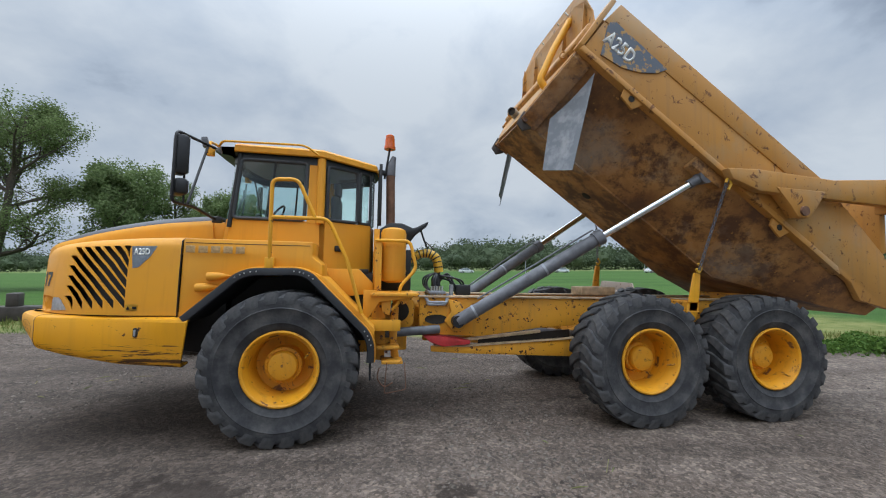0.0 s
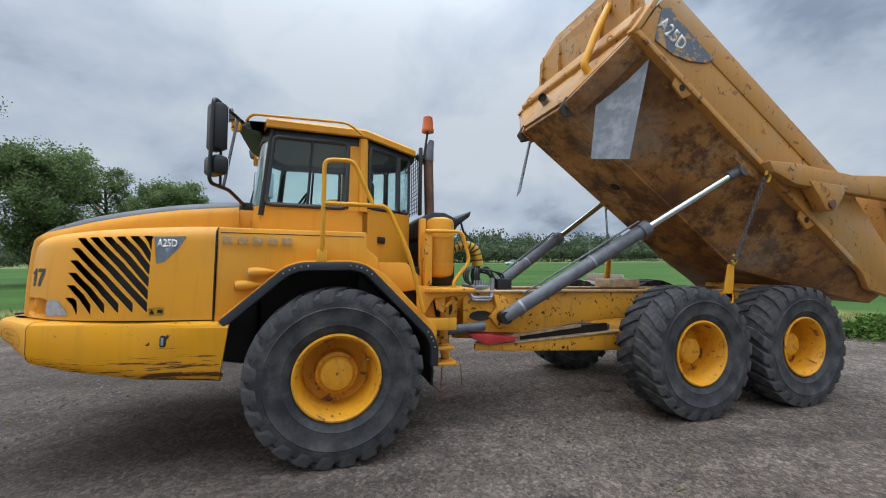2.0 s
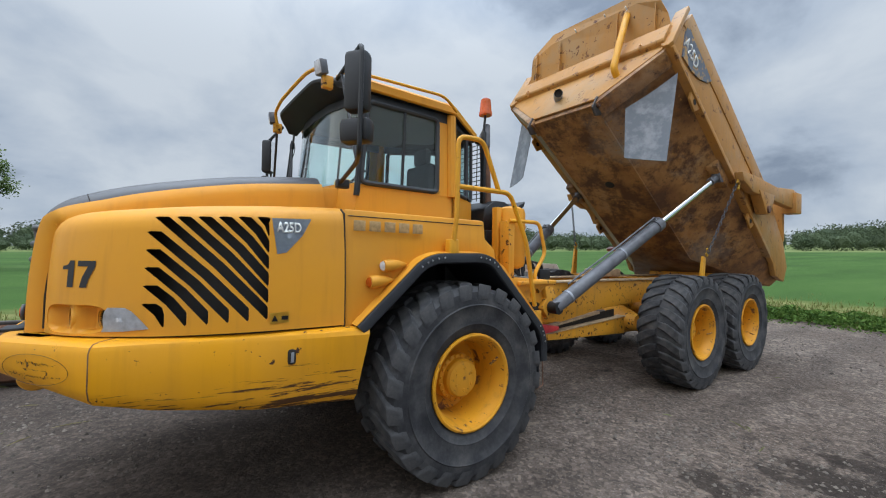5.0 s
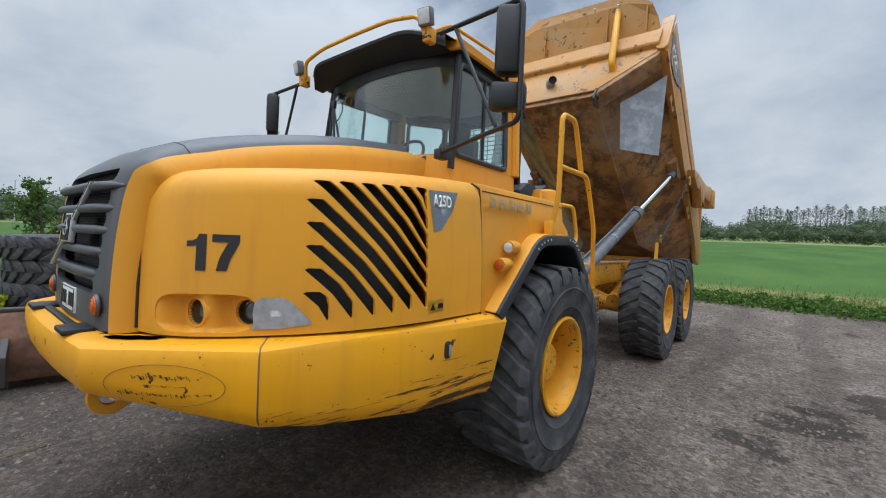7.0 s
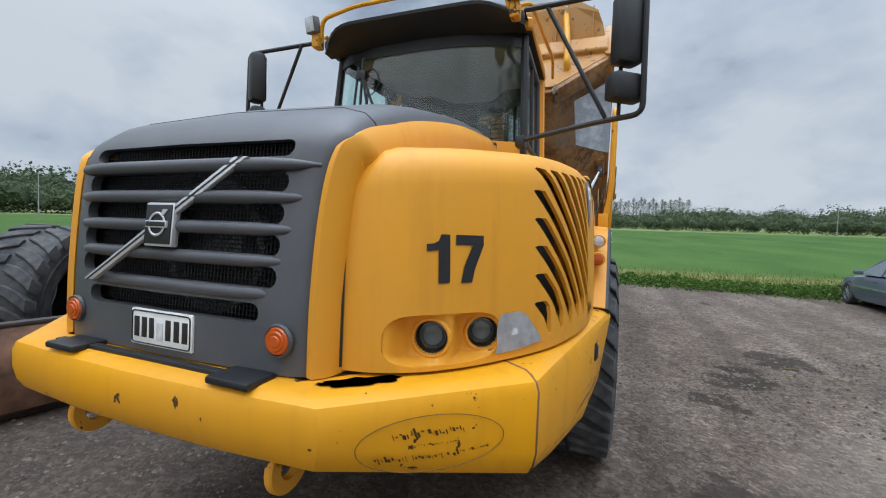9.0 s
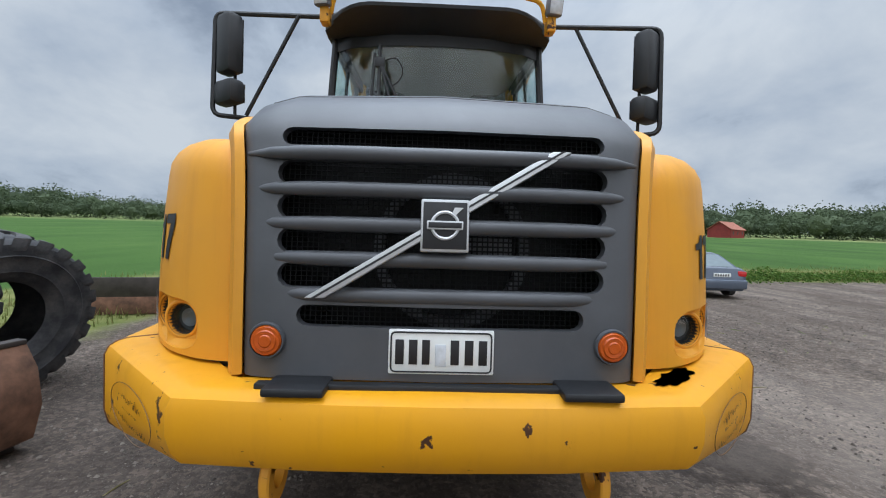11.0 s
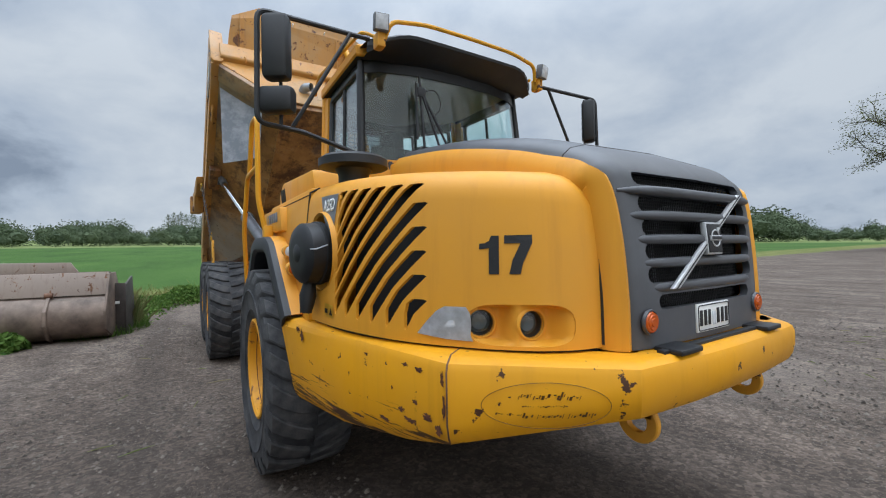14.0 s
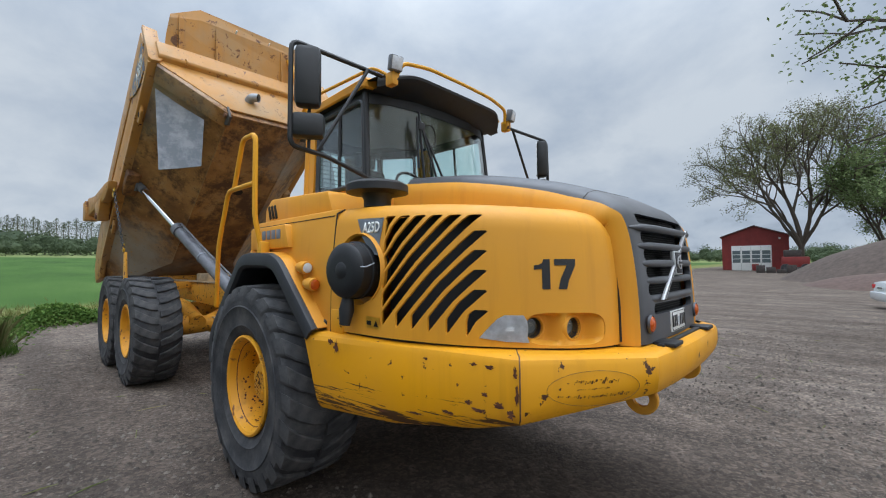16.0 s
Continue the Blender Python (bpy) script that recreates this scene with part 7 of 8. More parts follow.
def weeds(name, label, spots, n, tall, leaf, mat, seed, wide=0.35):
    """A run of broad-leaved plants along a line of spots."""
    rnd = random.Random(seed)
    verts, faces = [], []
    pts = []
    for i in range(n):
        k = rnd.random() * (len(spots) - 1)
        j = int(k)
        a, b = Vector(spots[j]), Vector(spots[j + 1])
        c = a.lerp(b, k - j)
        clump = 0.55 + 0.75 * max(0.0, noise.noise((c.x * 0.9, c.y * 0.9, seed))) + 0.25 * noise.noise((c.x * 2.7, c.y * 2.7, 1.0))
        off = rnd.gauss(0, wide)
        d = (b - a).normalized()
        x, y = c.x - d.y * off, c.y + d.x * off
        h = tall * clump * max(0.0, 1 - (off / (2.6 * wide)) ** 2)
        pts.append((x, y, land(x, y) + rnd.random() ** 0.7 * h))
    leaf_quads(pts, leaf, rnd, verts, faces, 0.2)
    ob = new(name, from_lists(name, verts, faces, M[mat]))
    return tagged(ob, label, "plants", kind="stuff")


M["flower"] = mat_leaf("yellow_green_bush", (0.10, 0.22, 0.02), (0.50, 0.42, 0.02))
weeds("verge_weeds", "low leafy weeds along the gravel edge", [(13.4, 3.2), (13.9, 0.0), (13.6, -4.0), (13.3, -8.5), (14.4, -16), (14.8, -28), (14.5, -45)], 26000, 0.62, 0.105, "weed", 2, 0.45)
weeds("verge_weeds", "low leafy weeds along the gravel edge", [(13.4, 2.6), (10.0, 3.3), (8.6, 3.5)], 4200, 0.35, 0.10, "weed", 3, 0.35)
weeds("bucket_weed", "small leafy weed beside the bucket", [(6.72, 4.25), (6.85, 4.55)], 420, 0.55, 0.10, "weed", 6, 0.12)
weeds("bright_bush", "bright yellow-green bush behind the blade", [(-3.1, 4.75), (-2.45, 4.70)], 2400, 1.95, 0.08, "flower", 12, 0.20)


def grass(name, label, centre, radius, n, tall, mat, seed):
    rnd = random.Random(seed)
    verts, faces = [], []
    for i in range(n):
        r = radius * math.sqrt(rnd.random())
        a = rnd.uniform(0, 2 * math.pi)
        x, y = centre[0] + r * math.cos(a), centre[1] + r * math.sin(a) * 0.6
        z = land(x, y) - 0.01
        h = tall * rnd.uniform(0.4, 1.1)
        lean = Vector((rnd.gauss(0, 0.25), rnd.gauss(0, 0.25), 1)).normalized()
        side = Vector((math.cos(a * 3), math.sin(a * 3), 0)) * 0.006
        p = Vector((x, y, z))
        i0 = len(verts)
        m1, tip = p + lean * h * 0.6, p + lean * h + Vector((lean.x, lean.y, 0)) * h * 0.35
        verts += [p - side, p + side, m1 + side * 0.7, tip, m1 - side * 0.7]
        faces.append((i0, i0 + 1, i0 + 2, i0 + 3, i0 + 4))
    ob = new(name, from_lists(name, verts, faces, M[mat]))
    return tagged(ob, label, "grass", kind="stuff")


grass("dry_grass", "dry straw-coloured grass tuft beside the bucket", (8.9, 3.1), 0.75, 900, 0.95, "straw", 4)
grass("green_grass", "green grass round the buckets", (8.6, 3.4), 1.5, 1800, 0.26, "weed", 5)
grass("green_grass", "green grass behind the blade and tyres", (-2.4, 5.9), 3.2, 4000, 0.22, "weed", 7)
grass("green_grass", "rough grass at the far edge of the yard", (-10.0, 7.9), 4.0, 3000, 0.10, "weed", 9)


def verge_grass():
    """Rough grass between the yard and the crop."""
    rnd = random.Random(31)
    verts, faces = [], []
    for i in range(26000):
        if i % 3:
            y = rnd.uniform(-30, 5)
            x = 14.0 + abs(rnd.gauss(0, 2.6))
        else:
            x = rnd.uniform(-24, 14)
            y = 5.9 - 0.14 * x + abs(rnd.gauss(0, 2.4))
        p = Vector((x, y, land(x, y) - 0.01))
        h = rnd.uniform(0.08, 0.24)
        a = rnd.uniform(0, math.pi)
        s = Vector((math.cos(a), math.sin(a), 0)) * 0.016
        k = len(verts)
        verts += [p - s, p + s, p + Vector((rnd.gauss(0, 0.05), rnd.gauss(0, 0.05), h))]
        faces.append((k, k + 1, k + 2))
    ob = new("verge_grass", from_lists("verge_grass", verts, faces, M["vergegrass"]))
    tagged(ob, "short rough grass strip beside the crop field", "grass", kind="stuff")


M["vergegrass"] = mat_leaf("verge_grass_blades", (0.10, 0.14, 0.03), (0.24, 0.22, 0.09))
verge_grass()


def stones():
    """Loose stones and chips on the gravel."""
    rnd = random.Random(17)
    verts, faces = [], []
    for i in range(95000):
        a = rnd.uniform(0, 2 * math.pi)
        r = 2.0 + 11 * rnd.random() ** 0.9
        x, y = -0.5 + r * math.cos(a) * 1.1, -1.2 + r * math.sin(a)
        if y > 4.4 - 0.14 * x or x > 13:
            continue
        s = 0.004 + 0.020 * rnd.random() ** 4.5
        c = Vector((x, y, land(x, y) + s * 0.25))
        k = len(verts)
        t = rnd.uniform(0, 6)
        for j in range(5):
            q = t + 2 * math.pi * j / 5
            verts.append(c + Vector((math.cos(q) * s * rnd.uniform(0.7, 1.4), math.sin(q) * s * rnd.uniform(0.7, 1.4), -s * 0.3)))
        verts.append(c + Vector((rnd.uniform(-0.3, 0.3) * s, rnd.uniform(-0.3, 0.3) * s, s * rnd.uniform(0.4, 0.8))))
        for j in range(5):
            faces.append((k + j, k + (j + 1) % 5, k + 5))
    ob = new("loose_stones", from_lists("loose_stones", verts, faces, M["stone"]))
    tagged(ob, "loose pale chips scattered over dark gravel", "gravel", kind="stuff")
    verts, faces = [], []
    for i in range(160):
        a = rnd.uniform(0, 2 * math.pi)
        r = 3 + 6 * rnd.random()
        x, y = -0.5 + r * math.cos(a), -1.0 + r * math.sin(a)
        if y > 4.2 - 0.14 * x:
            continue
        d = Vector((math.cos(a * 7), math.sin(a * 7), 0)) * rnd.uniform(0.04, 0.16)
        n = Vector((-d.y, d.x, 0)).normalized() * 0.004
        c = Vector((x, y, land(x, y) + 0.008))
        k = len(verts)
        verts += [c - d - n, c - d + n, c + d + n, c + d - n, c + Vector((0, 0, 0.01))]
        faces += [(k, k + 1, k + 4), (k + 1, k + 2, k + 4), (k + 2, k + 3, k + 4), (k + 3, k, k + 4)]
    ob = new("loose_twigs", from_lists("loose_twigs", verts, faces, M["straw"]))
    tagged(ob, "dry twigs and straw on the gravel", "twigs", kind="stuff")


stones()


# ---- buckets, blades and tyres at the yard's edge ----
def loader_bucket(x, y, turn):
    ob = thing("loader_bucket", "large scraped steel loader bucket lying on the gravel", "bucket", (x, y, 0), turn)
    ob.matrix_basis = ob.matrix_basis @ Matrix.Diagonal((1, 1, 1.08, 1))
    w = 1.54
    # section seen from the end: the rounded back towards -x, the lip to +x
    arc = [(0.10 - 0.52 * math.cos(t), 0.46 + 0.44 * math.sin(t)) for t in [math.radians(a) for a in (68, 40, 15, -10, -35, -60, -90)]]
    outer = [(0.35, 1.22), (-0.02, 1.26), (-0.10, 0.90)] + arc + [(1.15, 0.03)]
    inner = [(1.15, 0.07), (0.12, 0.10)] + [(0.10 - 0.45 * math.cos(t), 0.47 + 0.37 * math.sin(t)) for t in [math.radians(a) for a in (-60, -30, 0, 30, 60)]] + [(0.0, 1.18), (0.35, 1.16)]
    part("shell", prism(outer + inner, -w, w, "y", 0.0), M["bucket"], ob, "worn and scratched curved shell")
    part("upper_plate", prism([(-0.20, 0.84), (-0.07, 1.25), (-0.02, 1.25), (-0.12, 0.84)], -w, w, "y", 0.008), M["bucketpale"], ob, "pale upper plate with rusty scratches")
    part("top_guard", prism([(-1.05, 1.25), (-0.92, 1.44), (0.72, 1.46), (0.86, 1.25)], 0.02, 0.06, "x", 0.006), M["bucketpale"], ob)
    for yy in (-w - 0.03, w - 0.01):
        part("end_plate", prism([(0.35, 1.24), (-0.10, 1.22), (-0.44, 0.55), (-0.40, 0.22), (0.10, 0.02), (1.15, 0.02), (1.0, 0.5)], yy, yy + 0.04, "y", 0.006), M["bucket"], ob)
    for yy in (-0.66, 0.56):
        part("back_rib", prism([(-0.16, 0.92), (-0.45, 0.60), (-0.47, 0.35), (-0.30, 0.10), (-0.1, 0.0), (-0.1, 0.3), (-0.3, 0.5)], yy - 0.03, yy + 0.03, "y", 0.01), M["bucket"], ob)
        part("rib_pin", lathe([(0, -0.06), (0.05, -0.06), (0.05, 0.06), (0, 0.06)], 14, pose(-0.20, yy, 0.86)), M["rusty"], ob)


loader_bucket(7.45, 4.62, -6)
sk = thing("narrow_bucket", "dark rusty narrow bucket standing beside the loader bucket", "bucket", (8.0, 2.98, 0), -4)
part("side_plate", prism([(-0.42, 0.02), (-0.48, 1.05), (0.35, 1.22), (0.55, 0.5), (0.42, 0.02)], -0.16, -0.12, "y", 0.01), M["bucketdark"], sk)
part("side_plate", prism([(-0.42, 0.02), (-0.48, 1.05), (0.35, 1.22), (0.55, 0.5), (0.42, 0.02)], 0.18, 0.22, "y", 0.01), M["bucketdark"], sk)
part("back_plate", prism([(-0.42, 0.02), (-0.48, 1.10), (-0.45, 1.10), (-0.39, 0.02)], -0.16, 0.22, "y", 0.006), M["bucketdark"], sk)
part("sticker", box(-0.492, -0.484, -0.06, 0.03, 0.66, 0.72, 0.001), M["white"], sk)
db = thing("quick_hitch_plate", "dark steel hitch plate with four hooks standing on gravel", "machine attachment", (5.2, 5.0, 0), 8)
part("plate", prism([(-0.56, 0.02), (-0.52, 0.98), (0.52, 0.98), (0.50, 0.14), (0.30, 0.02)], -0.02, 0.03, "x", 0.008), M["bucketdark"], db)
part("side_wing", prism([(0.0, 0.0), (0.02, 0.98), (0.45, 0.62), (0.55, 0.0)], -0.56, -0.52, "y", 0.006), M["rusty"], db)
part("side_wing", prism([(0.0, 0.0), (0.02, 0.98), (0.45, 0.62), (0.55, 0.0)], 0.50, 0.54, "y", 0.006), M["rusty"], db)
for yy in (-0.36, 0.40):
    for zz in (0.14, 0.86):
        part("hook", lathe([(0, -0.05), (0.06, -0.05), (0.06, 0.05), (0, 0.05)], 14, pose(-0.05, yy, zz)), M["rusty"], db)
pl = thing("blade_plate", "steel blade with dark face and rusty lower strip", "blade", (4.25, 5.75, 0), 14)
part("face", prism([(-0.02, 0.34), (-0.06, 0.72), (-0.02, 0.72), (0.02, 0.34)], -0.75, 0.75, "y", 0.006), M["bucketdark"], pl)
part("lower_strip", prism([(-0.03, 0.02), (-0.025, 0.345), (0.03, 0.345), (0.08, 0.02)], -0.75, 0.75, "y", 0.006), M["rusty"], pl)
part("back_frame", box(0.02, 0.5, -0.6, 0.6, 0.02, 0.30, 0.02), M["rusty"], pl)

bl = thing("dozer_blade", "long rusty dozer blade lying beside the machine", "blade", (-2.35, 3.25, 0), -13.5)
part("mould_board", prism([(0.14, 0.02), (-0.02, 0.10), (-0.10, 0.36), (-0.06, 0.62), (0.05, 0.80), (0.09, 0.79), (0.0, 0.60), (-0.04, 0.36), (0.05, 0.14), (0.18, 0.06)], -1.75, 1.75, "y", 0.0), M["rusty"], bl, "curved rusty blade plate")
part("top_strip", box(0.03, 0.12, -1.75, 1.75, 0.78, 0.82, 0.01), M["bucketdark"], bl)
part("cutting_edge", box(0.10, 0.22, -1.72, 1.72, 0.0, 0.09, 0.01), M["bucketdark"], bl)
for yy in (-1.1, 0.2, 1.55):
    part("bracket", prism([(-0.10, 0.05), (-0.30, 0.12), (-0.28, 0.40), (-0.08, 0.55)], yy - 0.03, yy + 0.03, "y", 0.008), M["bucketdark"], bl)
bl.matrix_basis = pose(-2.35, 3.22, 0, 0, 0, 90 - 11)


def old_tyre(x, y, z, rx, rz, r=0.80, lab="worn earthmover tyre leaning at the yard edge", flat=1.0):
    ob = thing("scrap_tyre", lab, "tyre", (x, y, z), rz, group="old tyres")
    ob.matrix_basis = pose(x, y, z, rx, 0, rz) @ Matrix.Scale(r / R_TYRE, 4) @ Matrix.Diagonal((1, flat, 1, 1))
    shared("casing", TYRE, ob)
    add_lugs(ob)
    part("inner_liner", lathe([(0.345, -0.20), (0.50, -0.24), (0.70, -0.20), (0.74, 0.0), (0.70, 0.20), (0.50, 0.24), (0.345, 0.20)], 40), M["rubber"], ob)
    return ob


old_tyre(0.25, 4.15, 0.80, 10, -15)
old_tyre(0.45, 5.35, 0.80, 6, -30)
old_tyre(-0.72, 4.5, 0.80, 6, 30)
for k in range(5):
    old_tyre(-1.75 + 0.03 * (k % 2), 5.1, 0.16 + 0.30 * k, 90, 25 * k, 0.74, "worn tyre lying flat in a stack", 0.56)
tl = thing("old_machine_frame", "dark machine part lying in the grass", "scrap", (-9.7, 9.0, 0.0), 20)
part("frame", box(-1.0, 1.2, -0.3, 0.3, 0.02, 0.45, 0.04), M["bucketdark"], tl)
part("post", box(-0.2, 0.1, -0.25, 0.25, 0.40, 0.85, 0.05), M["bucketdark"], tl)
rb = thing("rust_sheet_heap", "heap of rusty sheet behind the rear wheels", "scrap", (9.3, 3.3, 0), -8)
part("sheet", prism([(-0.9, 0.0), (-0.75, 0.62), (-0.2, 0.78), (0.7, 0.72), (0.95, 0.0)], -0.15, 0.25, "y", 0.03), M["rusty"], rb)


# ---- cars ----
def car(label, x, y, z, turn, mat, length=4.5, coupe=True):
    ob = thing("car", label, "car", (x, y, z), turn)
    L, W, H = length, 1.76, 1.37 if coupe else 1.48
    f = L / 4.5

    def sect(px, hw, z0, z1, tuck):
        return [(px, -hw + tuck, z0), (px, -hw, z0 + 0.14), (px, -hw, lerp(z0, z1, 0.55)), (px, -hw + 0.05, z1 - 0.05), (px, -hw + 0.16, z1), (px, 0, z1 + 0.02), (px, hw - 0.16, z1), (px, hw - 0.05, z1 - 0.05), (px, hw, lerp(z0, z1, 0.55)), (px, hw, z0 + 0.14), (px, hw - tuck, z0), (px, 0, z0), (px, -hw + tuck, z0)]
    st = [(-2.25, 0.60, 0.34, 0.62, 0.1), (-2.18, 0.76, 0.24, 0.90, 0.08), (-1.95, 0.84, 0.20, 0.95, 0.06), (-1.2, 0.88, 0.18, 0.93, 0.05), (0.0, 0.88, 0.18, 0.90, 0.05), (0.9, 0.88, 0.18, 0.87, 0.05), (1.75, 0.84, 0.20, 0.78, 0.06), (2.12, 0.76, 0.22, 0.68, 0.08), (2.24, 0.58, 0.30, 0.56, 0.1)]
    shell = sheet([sect(px * f, a, b, c, d) for px, a, b, c, d in st])
    bmesh.ops.holes_fill(shell, edges=[e for e in shell.edges if e.is_boundary])
    wheels = [(1.38 * f, s) for s in (-1, 1)] + [(-1.34 * f, s) for s in (-1, 1)]
    shell = cut(shell, [lathe([(0.0, -0.16), (0.345, -0.16), (0.345, 0.16), (0.0, 0.16)], 24, pose(wx, s * 0.86, 0.31)) for wx, s in wheels])
    part("body", shell, mat, ob, angle=0.5)

    def glass_row(px, hw, pz):
        return [(px, -hw, pz), (px, 0, pz + 0.015), (px, hw, pz)]
    roofline = [(-1.72, 0.70, 0.94), (-1.0, 0.60, H - 0.07), (-0.75, 0.58, H - 0.02), (-0.1, 0.585, H), (0.22, 0.58, H - 0.03), (0.95, 0.72, 0.90)]
    rows = [glass_row(px * f, hw, pz) for px, hw, pz in roofline]
    part("roof", sheet(rows[1:5], 0.02), mat, ob)
    part("rear_screen", sheet(rows[0:2], 0.01), M["carglass"], ob)
    part("front_screen", sheet(rows[4:6], 0.01), M["carglass"], ob)
    for s in (-1, 1):
        gl = sheet([[(-1.62 * f, s * 0.79, 0.92), (-0.9 * f, s * 0.80, 0.92), (0.0, s * 0.80, 0.90), (0.92 * f, s * 0.79, 0.89)], [(-1.02 * f, s * 0.62, H - 0.08), (-0.7 * f, s * 0.61, H - 0.05), (-0.05, s * 0.61, H - 0.03), (0.24 * f, s * 0.60, H - 0.05)]], 0.008)
        part("side_glass", gl, M["carglass"], ob)
        part("door_pillar", tube([(-0.25 * f, s * 0.815, 0.91), (-0.28 * f, s * 0.63, H - 0.03)], 0.025, 6), mat, ob)
        part("roof_edge", tube([(-1.66 * f, s * 0.76, 0.94), (-1.0 * f, s * 0.625, H - 0.075), (-0.4 * f, s * 0.61, H - 0.02), (0.22 * f, s * 0.60, H - 0.045), (0.95 * f, s * 0.76, 0.90)], 0.028, 6), mat, ob)
        part("tail_lamp", box(-2.235 * f, -2.05 * f, s * 0.62 - 0.13, s * 0.62 + 0.13, 0.68, 0.84, 0.03), M["redlens"], ob)
        part("head_light", box(2.02 * f, 2.19 * f, s * 0.56 - 0.14, s * 0.56 + 0.14, 0.52, 0.64, 0.03), M["clearlens"], ob)
        mr = part("door_mirror", box(0.62 * f, 0.74 * f, s * 0.92 - 0.10, s * 0.92 + 0.10, 0.90, 1.02, 0.03), mat, ob)
        part("side_trim", box(-1.0 * f, 1.0 * f, s * 0.885 - 0.008, s * 0.885 + 0.008, 0.52, 0.56, 0.005), M["alu"], ob)
        part("door_handle", box(-0.18 * f, 0.0, s * 0.885 - 0.012, s * 0.885 + 0.012, 0.74, 0.77, 0.008), mat, ob)
    part("rear_bumper", prism([(-2.29 * f, 0.30), (-2.31 * f, 0.56), (-2.2 * f, 0.60), (-2.1 * f, 0.30)], -0.74, 0.74, "y", 0.03), mat, ob)
    np_ = part("number_plate", box(-2.262 * f, -2.25 * f, -0.26, 0.26, 0.66, 0.77, 0.004), M["white"], ob)
    for k in range(6):
        part("plate_bar", box(-2.266 * f, -2.26 * f, -0.2 + 0.075 * k, -0.16 + 0.075 * k, 0.68, 0.75, 0.0), M["ink"], np_)
    for wx, s in wheels:
        wh = new("wheel")
        wh.parent = ob
        wh.matrix_basis = pose(wx, s * 0.78, 0.31, 0, 0, 0 if s < 0 else 180)
        part("tyre", lathe([(0.20, -0.10), (0.28, -0.105), (0.315, -0.08), (0.315, 0.08), (0.28, 0.10), (0.20, 0.10)], 28), M["rubber"], wh)
        part("alloy_rim", lathe([(0.205, -0.098), (0.195, -0.085), (0.18, -0.03), (0.12, 0.02), (0.0, 0.02)], 28), M["cyl"], wh)
        for k in range(7):
            part("spoke", box(-0.022, 0.022, -0.088, -0.06, 0.03, 0.195, 0.006, pose(0, 0, 0, 0, 360 * k / 7, 0)), M["alu"], wh)
        part("rim_cap", lathe([(0, -0.094), (0.045, -0.092), (0.055, -0.06)], 16), M["alu"], wh)
    return ob


car("blue-grey two-door coupe parked at the gravel edge", 10.75, -9.0, 0.02, -3.5, M["carpaint"], 4.5)
car("white hatchback parked beside the stone heap", -6.55, -19.0, 0.03, 194, M["whitecar"], 4.3, False)
for az, d, turn in ((13.4, 118, 5), (26.2, 124, 172), (37.2, 120, 8)):
    cx, cy = at_az(az, d)
    car("small white car on the far road", cx, cy, land(cx, cy), turn, M["whitecar"], 4.4, False)


# ---- buildings ----
def house(label, x, y, turn, w, d, h, roof_h, wall, roofm, windows=0):
    z = land(x, y)
    ob = thing("house", label, "house", (x, y, z - 0.2), turn)
    part("wall", prism([(-d / 2, 0), (d / 2, 0), (d / 2, h), (0, h + roof_h), (-d / 2, h)], -w / 2, w / 2, "y"), wall, ob, smooth=False)
    for s in (-1, 1):
        part("roof", prism([(s * (d / 2 + 0.4), h - 0.3 * roof_h / d), (0, h + roof_h + 0.05), (0, h + roof_h + 0.25), (s * (d / 2 + 0.4), h)], -w / 2 - 0.4, w / 2 + 0.4, "y"), roofm, ob, smooth=False)
    for k in range(windows):
        yy = -w / 2 + w * (k + 0.5) / windows
        for s in (-1, 1):
            part("window", box(s * d / 2 - 0.06, s * d / 2 + 0.06, yy - w / 40, yy + w / 40, h * 0.4, h * 0.8, 0.0), M["carglass"], ob)
    return ob


for az, d, turn, w, dd, h, rh, wall, roofm, n, lab in ((66.8, 172, -24, 20, 8, 5.5, 2.2, "paleplaster", "roofred", 7, "long white farmhouse with a red tiled roof"), (70.4, 168, -20, 18, 6, 3.2, 0.8, "redwall", "roofmat", 4, "low red barn beside the road"), (64.0, 170, -30, 6, 5, 3.6, 2.0, "paleplaster", "roofmat", 2, "small white house among trees"), (68.6, 166, -22, 9, 5, 2.6, 0.8, "steel", "roofmat", 3, "low grey shed beside the road"), (126.5, 165, -150, 9, 7, 2.8, 2.4, "redwall", "roofred", 3, "small red house in front of the woods"), (60.0, 170, -30, 7, 5, 2.6, 1.2, "redwall", "roofmat", 2, "small dark outbuilding with bushes")):
    if roofm == "roofred" and "roofred" not in M:
        M["roofred"] = mat_plain("red_tiles", (0.30, 0.10, 0.06), 0.7, 0, 0.25, 1.0)
    hx, hy = at_az(az, d, (-3.6, 0.9))
    k = 0.46 if az < 100 else 1.0
    house(lab, hx, hy, turn, w * k, dd * k, h * k, rh * k, M[wall], M[roofm], n)


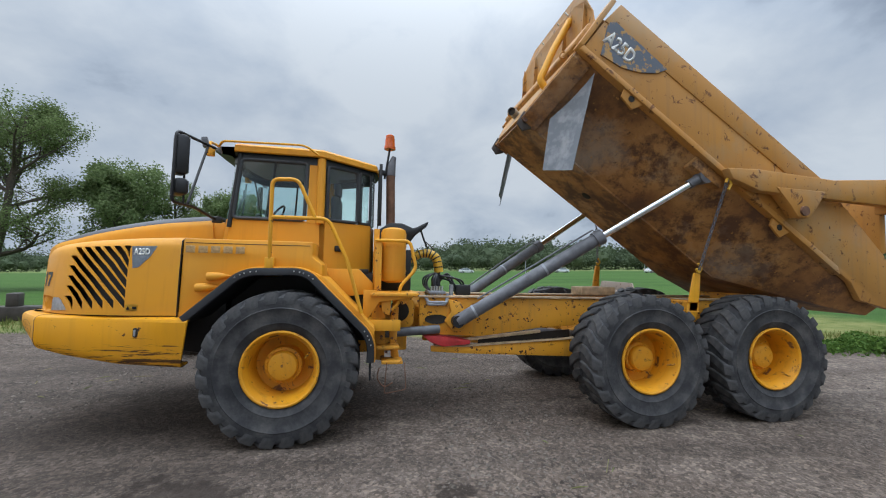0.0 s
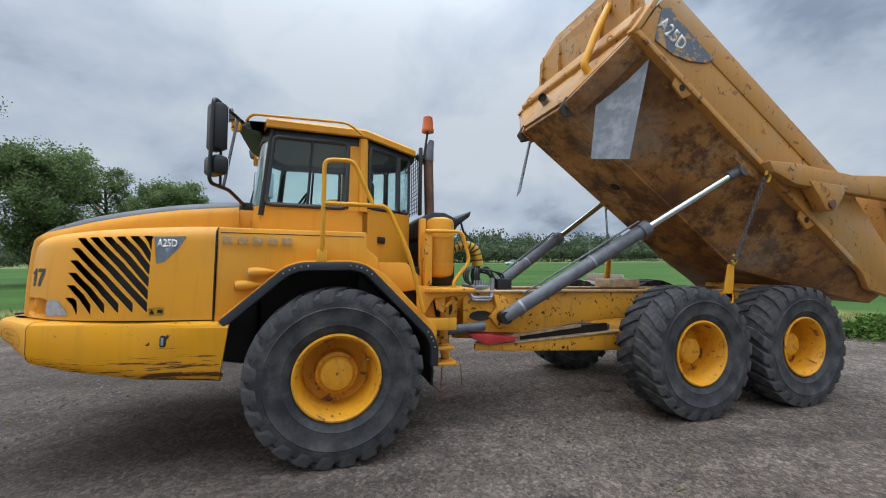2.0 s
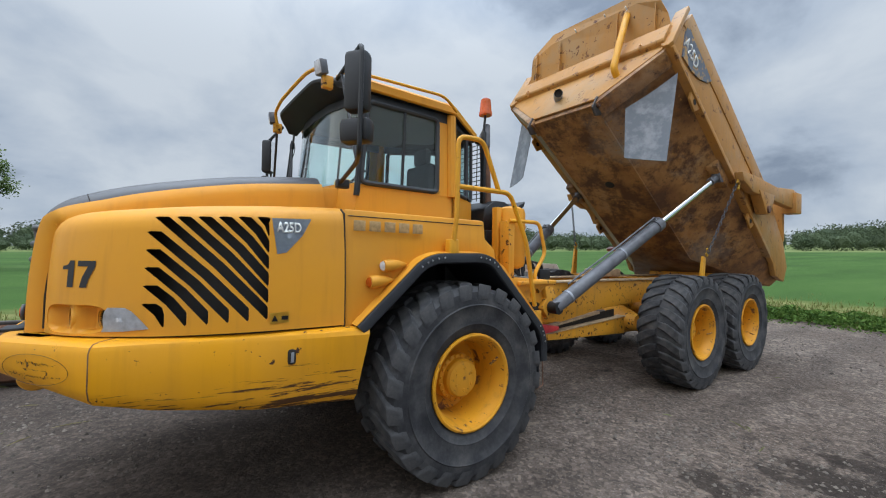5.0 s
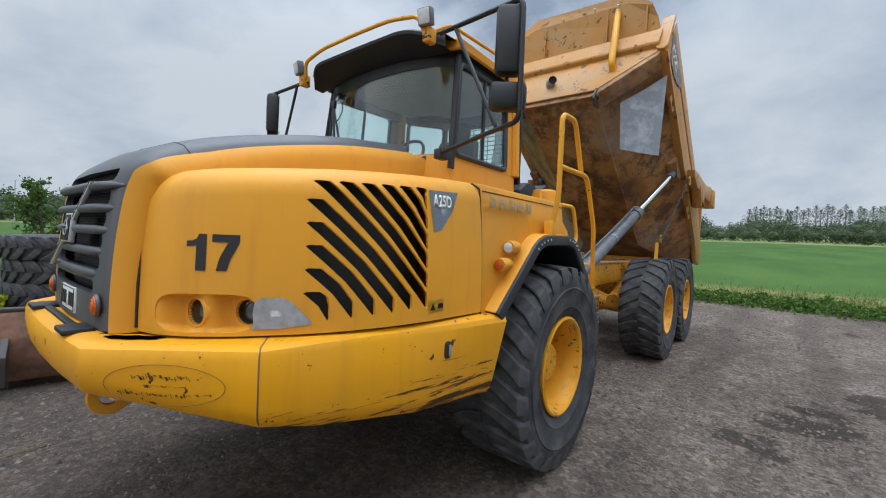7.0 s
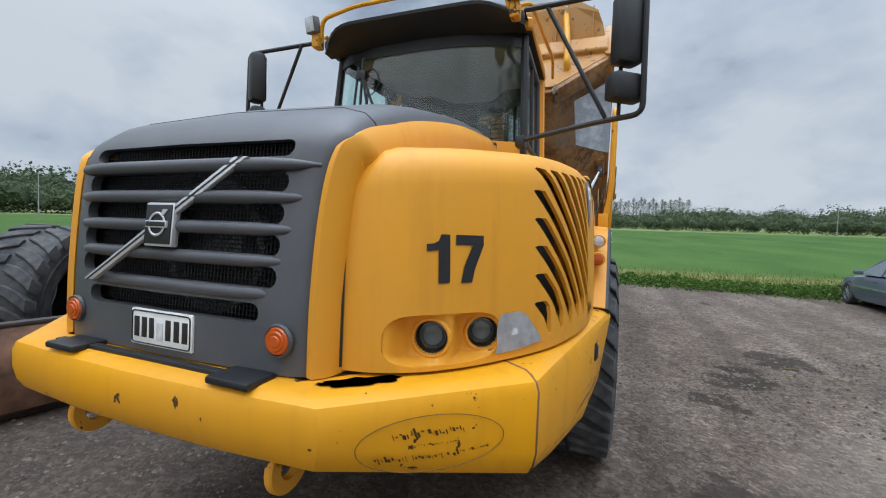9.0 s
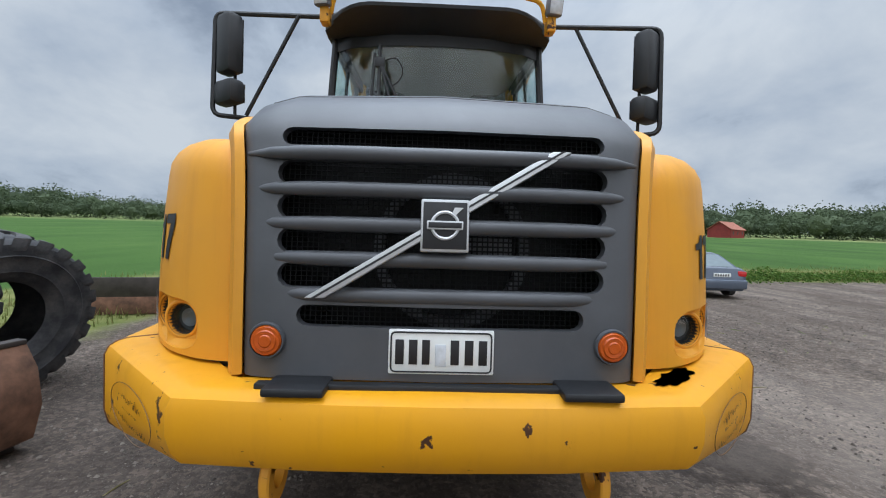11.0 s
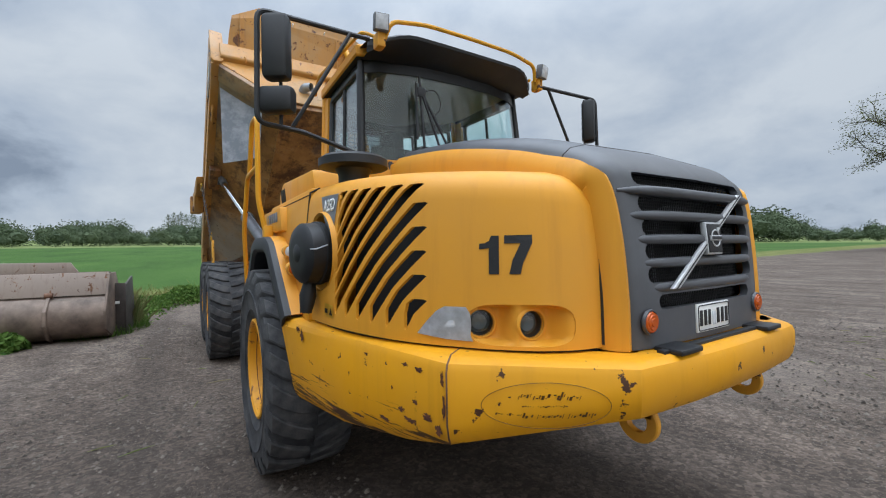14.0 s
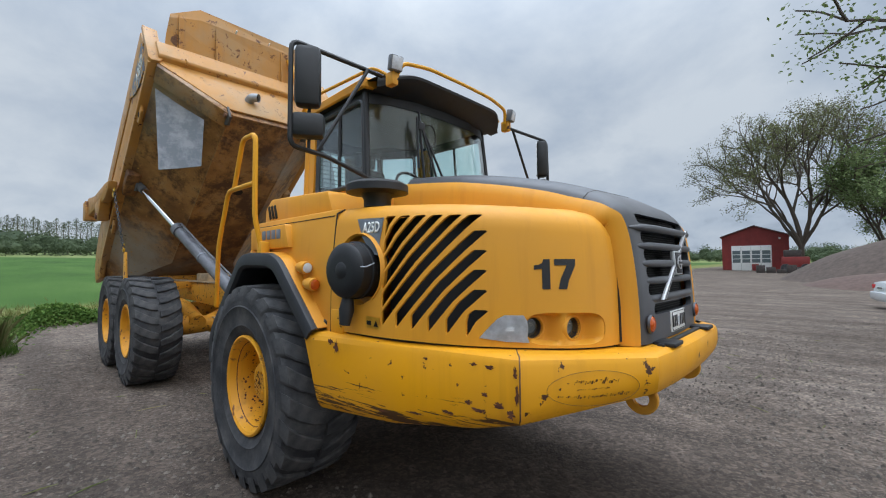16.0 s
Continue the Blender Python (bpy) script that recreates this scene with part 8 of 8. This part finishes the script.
def shed():
    x, y = 4.9, -72.0
    ob = thing("red_shed", "red corrugated workshop with a white sectional door", "shed", (x, y, land(x, y) - 0.1), 6)
    w, h, rh = 7.8, 5.1, 1.45
    part("wall", prism([(-w / 2, 0), (w / 2, 0), (w / 2, h), (0, h + rh), (-w / 2, h)], -14, 0, "y"), M["redwall"], ob, smooth=False)
    for s in (-1, 1):
        part("roof", prism([(s * (w / 2 + 0.25), h - 0.08), (0, h + rh + 0.02), (0, h + rh + 0.16), (s * (w / 2 + 0.25), h + 0.06)], -14.3, 0.3, "y"), M["roofmat"], ob, smooth=False)
    for k in range(42):
        xx = -w / 2 + w * (k + 0.5) / 42
        part("wall_rib", box(xx - 0.035, xx + 0.035, 0.0, 0.03, 0.0, h + rh * (1 - abs(xx) / (w / 2)) - 0.05, 0.0), M["redwall"], ob, smooth=False)
    dr = part("roller_door", box(-1.95, 2.75, 0.02, 0.06, 0.0, 3.75, 0.01), M["white"], ob, "white sectional door with rows of panes")
    for i in range(4):
        for j in range(3):
            part("pane", box(-1.80 + 1.16 * i, -0.85 + 1.16 * i, 0.055, 0.075, 1.25 + 0.62 * j, 1.78 + 0.62 * j, 0.0), M["carglass"], dr)
        part("panel_seam", box(-1.90 + 1.16 * i, -1.88 + 1.16 * i, 0.055, 0.07, 0, 3.7, 0.0), M["seam"], dr)
    part("wicket", box(-0.45, 0.35, 0.055, 0.08, 0.02, 1.05, 0.005), M["redwall"], dr)
    part("wall_lamp", box(-3.0, -2.75, 0.0, 0.2, 4.6, 4.8, 0.02), M["white"], ob)


shed()


def heap(name, label, x, y, rx, ry, h, mat, seed):
    z = land(x, y)
    rows = []
    for i in range(29):
        row = []
        for j in range(29):
            u, v = -1 + 2 * i / 28, -1 + 2 * j / 28
            r = min(1.0, math.hypot(u, v))
            k = max(0.0, 1 - r) ** 0.85 * (1 + 0.30 * noise.noise((u * 1.7 + seed, v * 1.7, seed)))
            row.append((x + u * rx, y + v * ry, z - 0.15 + h * k + 0.05 * noise.noise((u * 9, v * 9, seed))))
        rows.append(row)
    ob = new(name, finish(sheet(rows), name, mat, True, 3.0))
    tagged(ob, label, "stone heap")


heap("stone_mound", "tall grey-brown heap of crushed stone", -11.5, -45.0, 12.0, 10.0, 6.0, M["pile"], 2.0)
heap("stone_mound", "low reddish heap of fine stone", -8.3, -35.0, 7.2, 6.0, 1.9, M["pilered"], 5.0)
sc = thing("scrap_row", "low dark scrap and timber beside the shed", "scrap", (0.8, -62.0, land(0.8, -62.0)), 10)
for k in range(6):
    part("beam", box(-3 + k, -2.1 + k, -0.5 + 0.1 * k, 0.3, 0.0, 0.5 + 0.25 * (k % 3), 0.05), M["bucketdark"], sc)
rt = thing("red_trailer", "red machine parked beside the shed", "machine", (0.2, -68.0, land(0.2, -68.0)), 4)
part("chassis", box(-1.4, 1.4, -1.0, 1.0, 0.6, 2.0, 0.1), M["redwall"], rt)
part("boom", box(-0.6, 1.2, -0.2, 0.2, 1.9, 2.9, 0.1), M["bucketdark"], rt)
for xx in (-1.0, 1.0):
    part("wheel", lathe([(0, -0.2), (0.5, -0.2), (0.55, 0), (0.5, 0.2), (0, 0.2)], 20, pose(xx, 1.0, 0.55)), M["rubber"], rt)


def lamp_post(az, d, h):
    x, y = at_az(az, d)
    ob = thing("street_lamp", "thin grey lamp post beside the far road", "lamp post", (x, y, land(x, y)), 0)
    part("pole", tube([(0, 0, 0), (0, 0, h)], 0.10, 8, radii=[0.12, 0.06]), M["steel"], ob)
    part("arm", tube([(0, 0, h), (0.5, 0, h + 0.1)], 0.05, 6), M["steel"], ob)


for az, d, h in ((21.5, 112, 8.5), (36.3, 128, 9.0), (3.0, 116, 8.5), (112.0, 168, 9.0)):
    lamp_post(az, d, h)
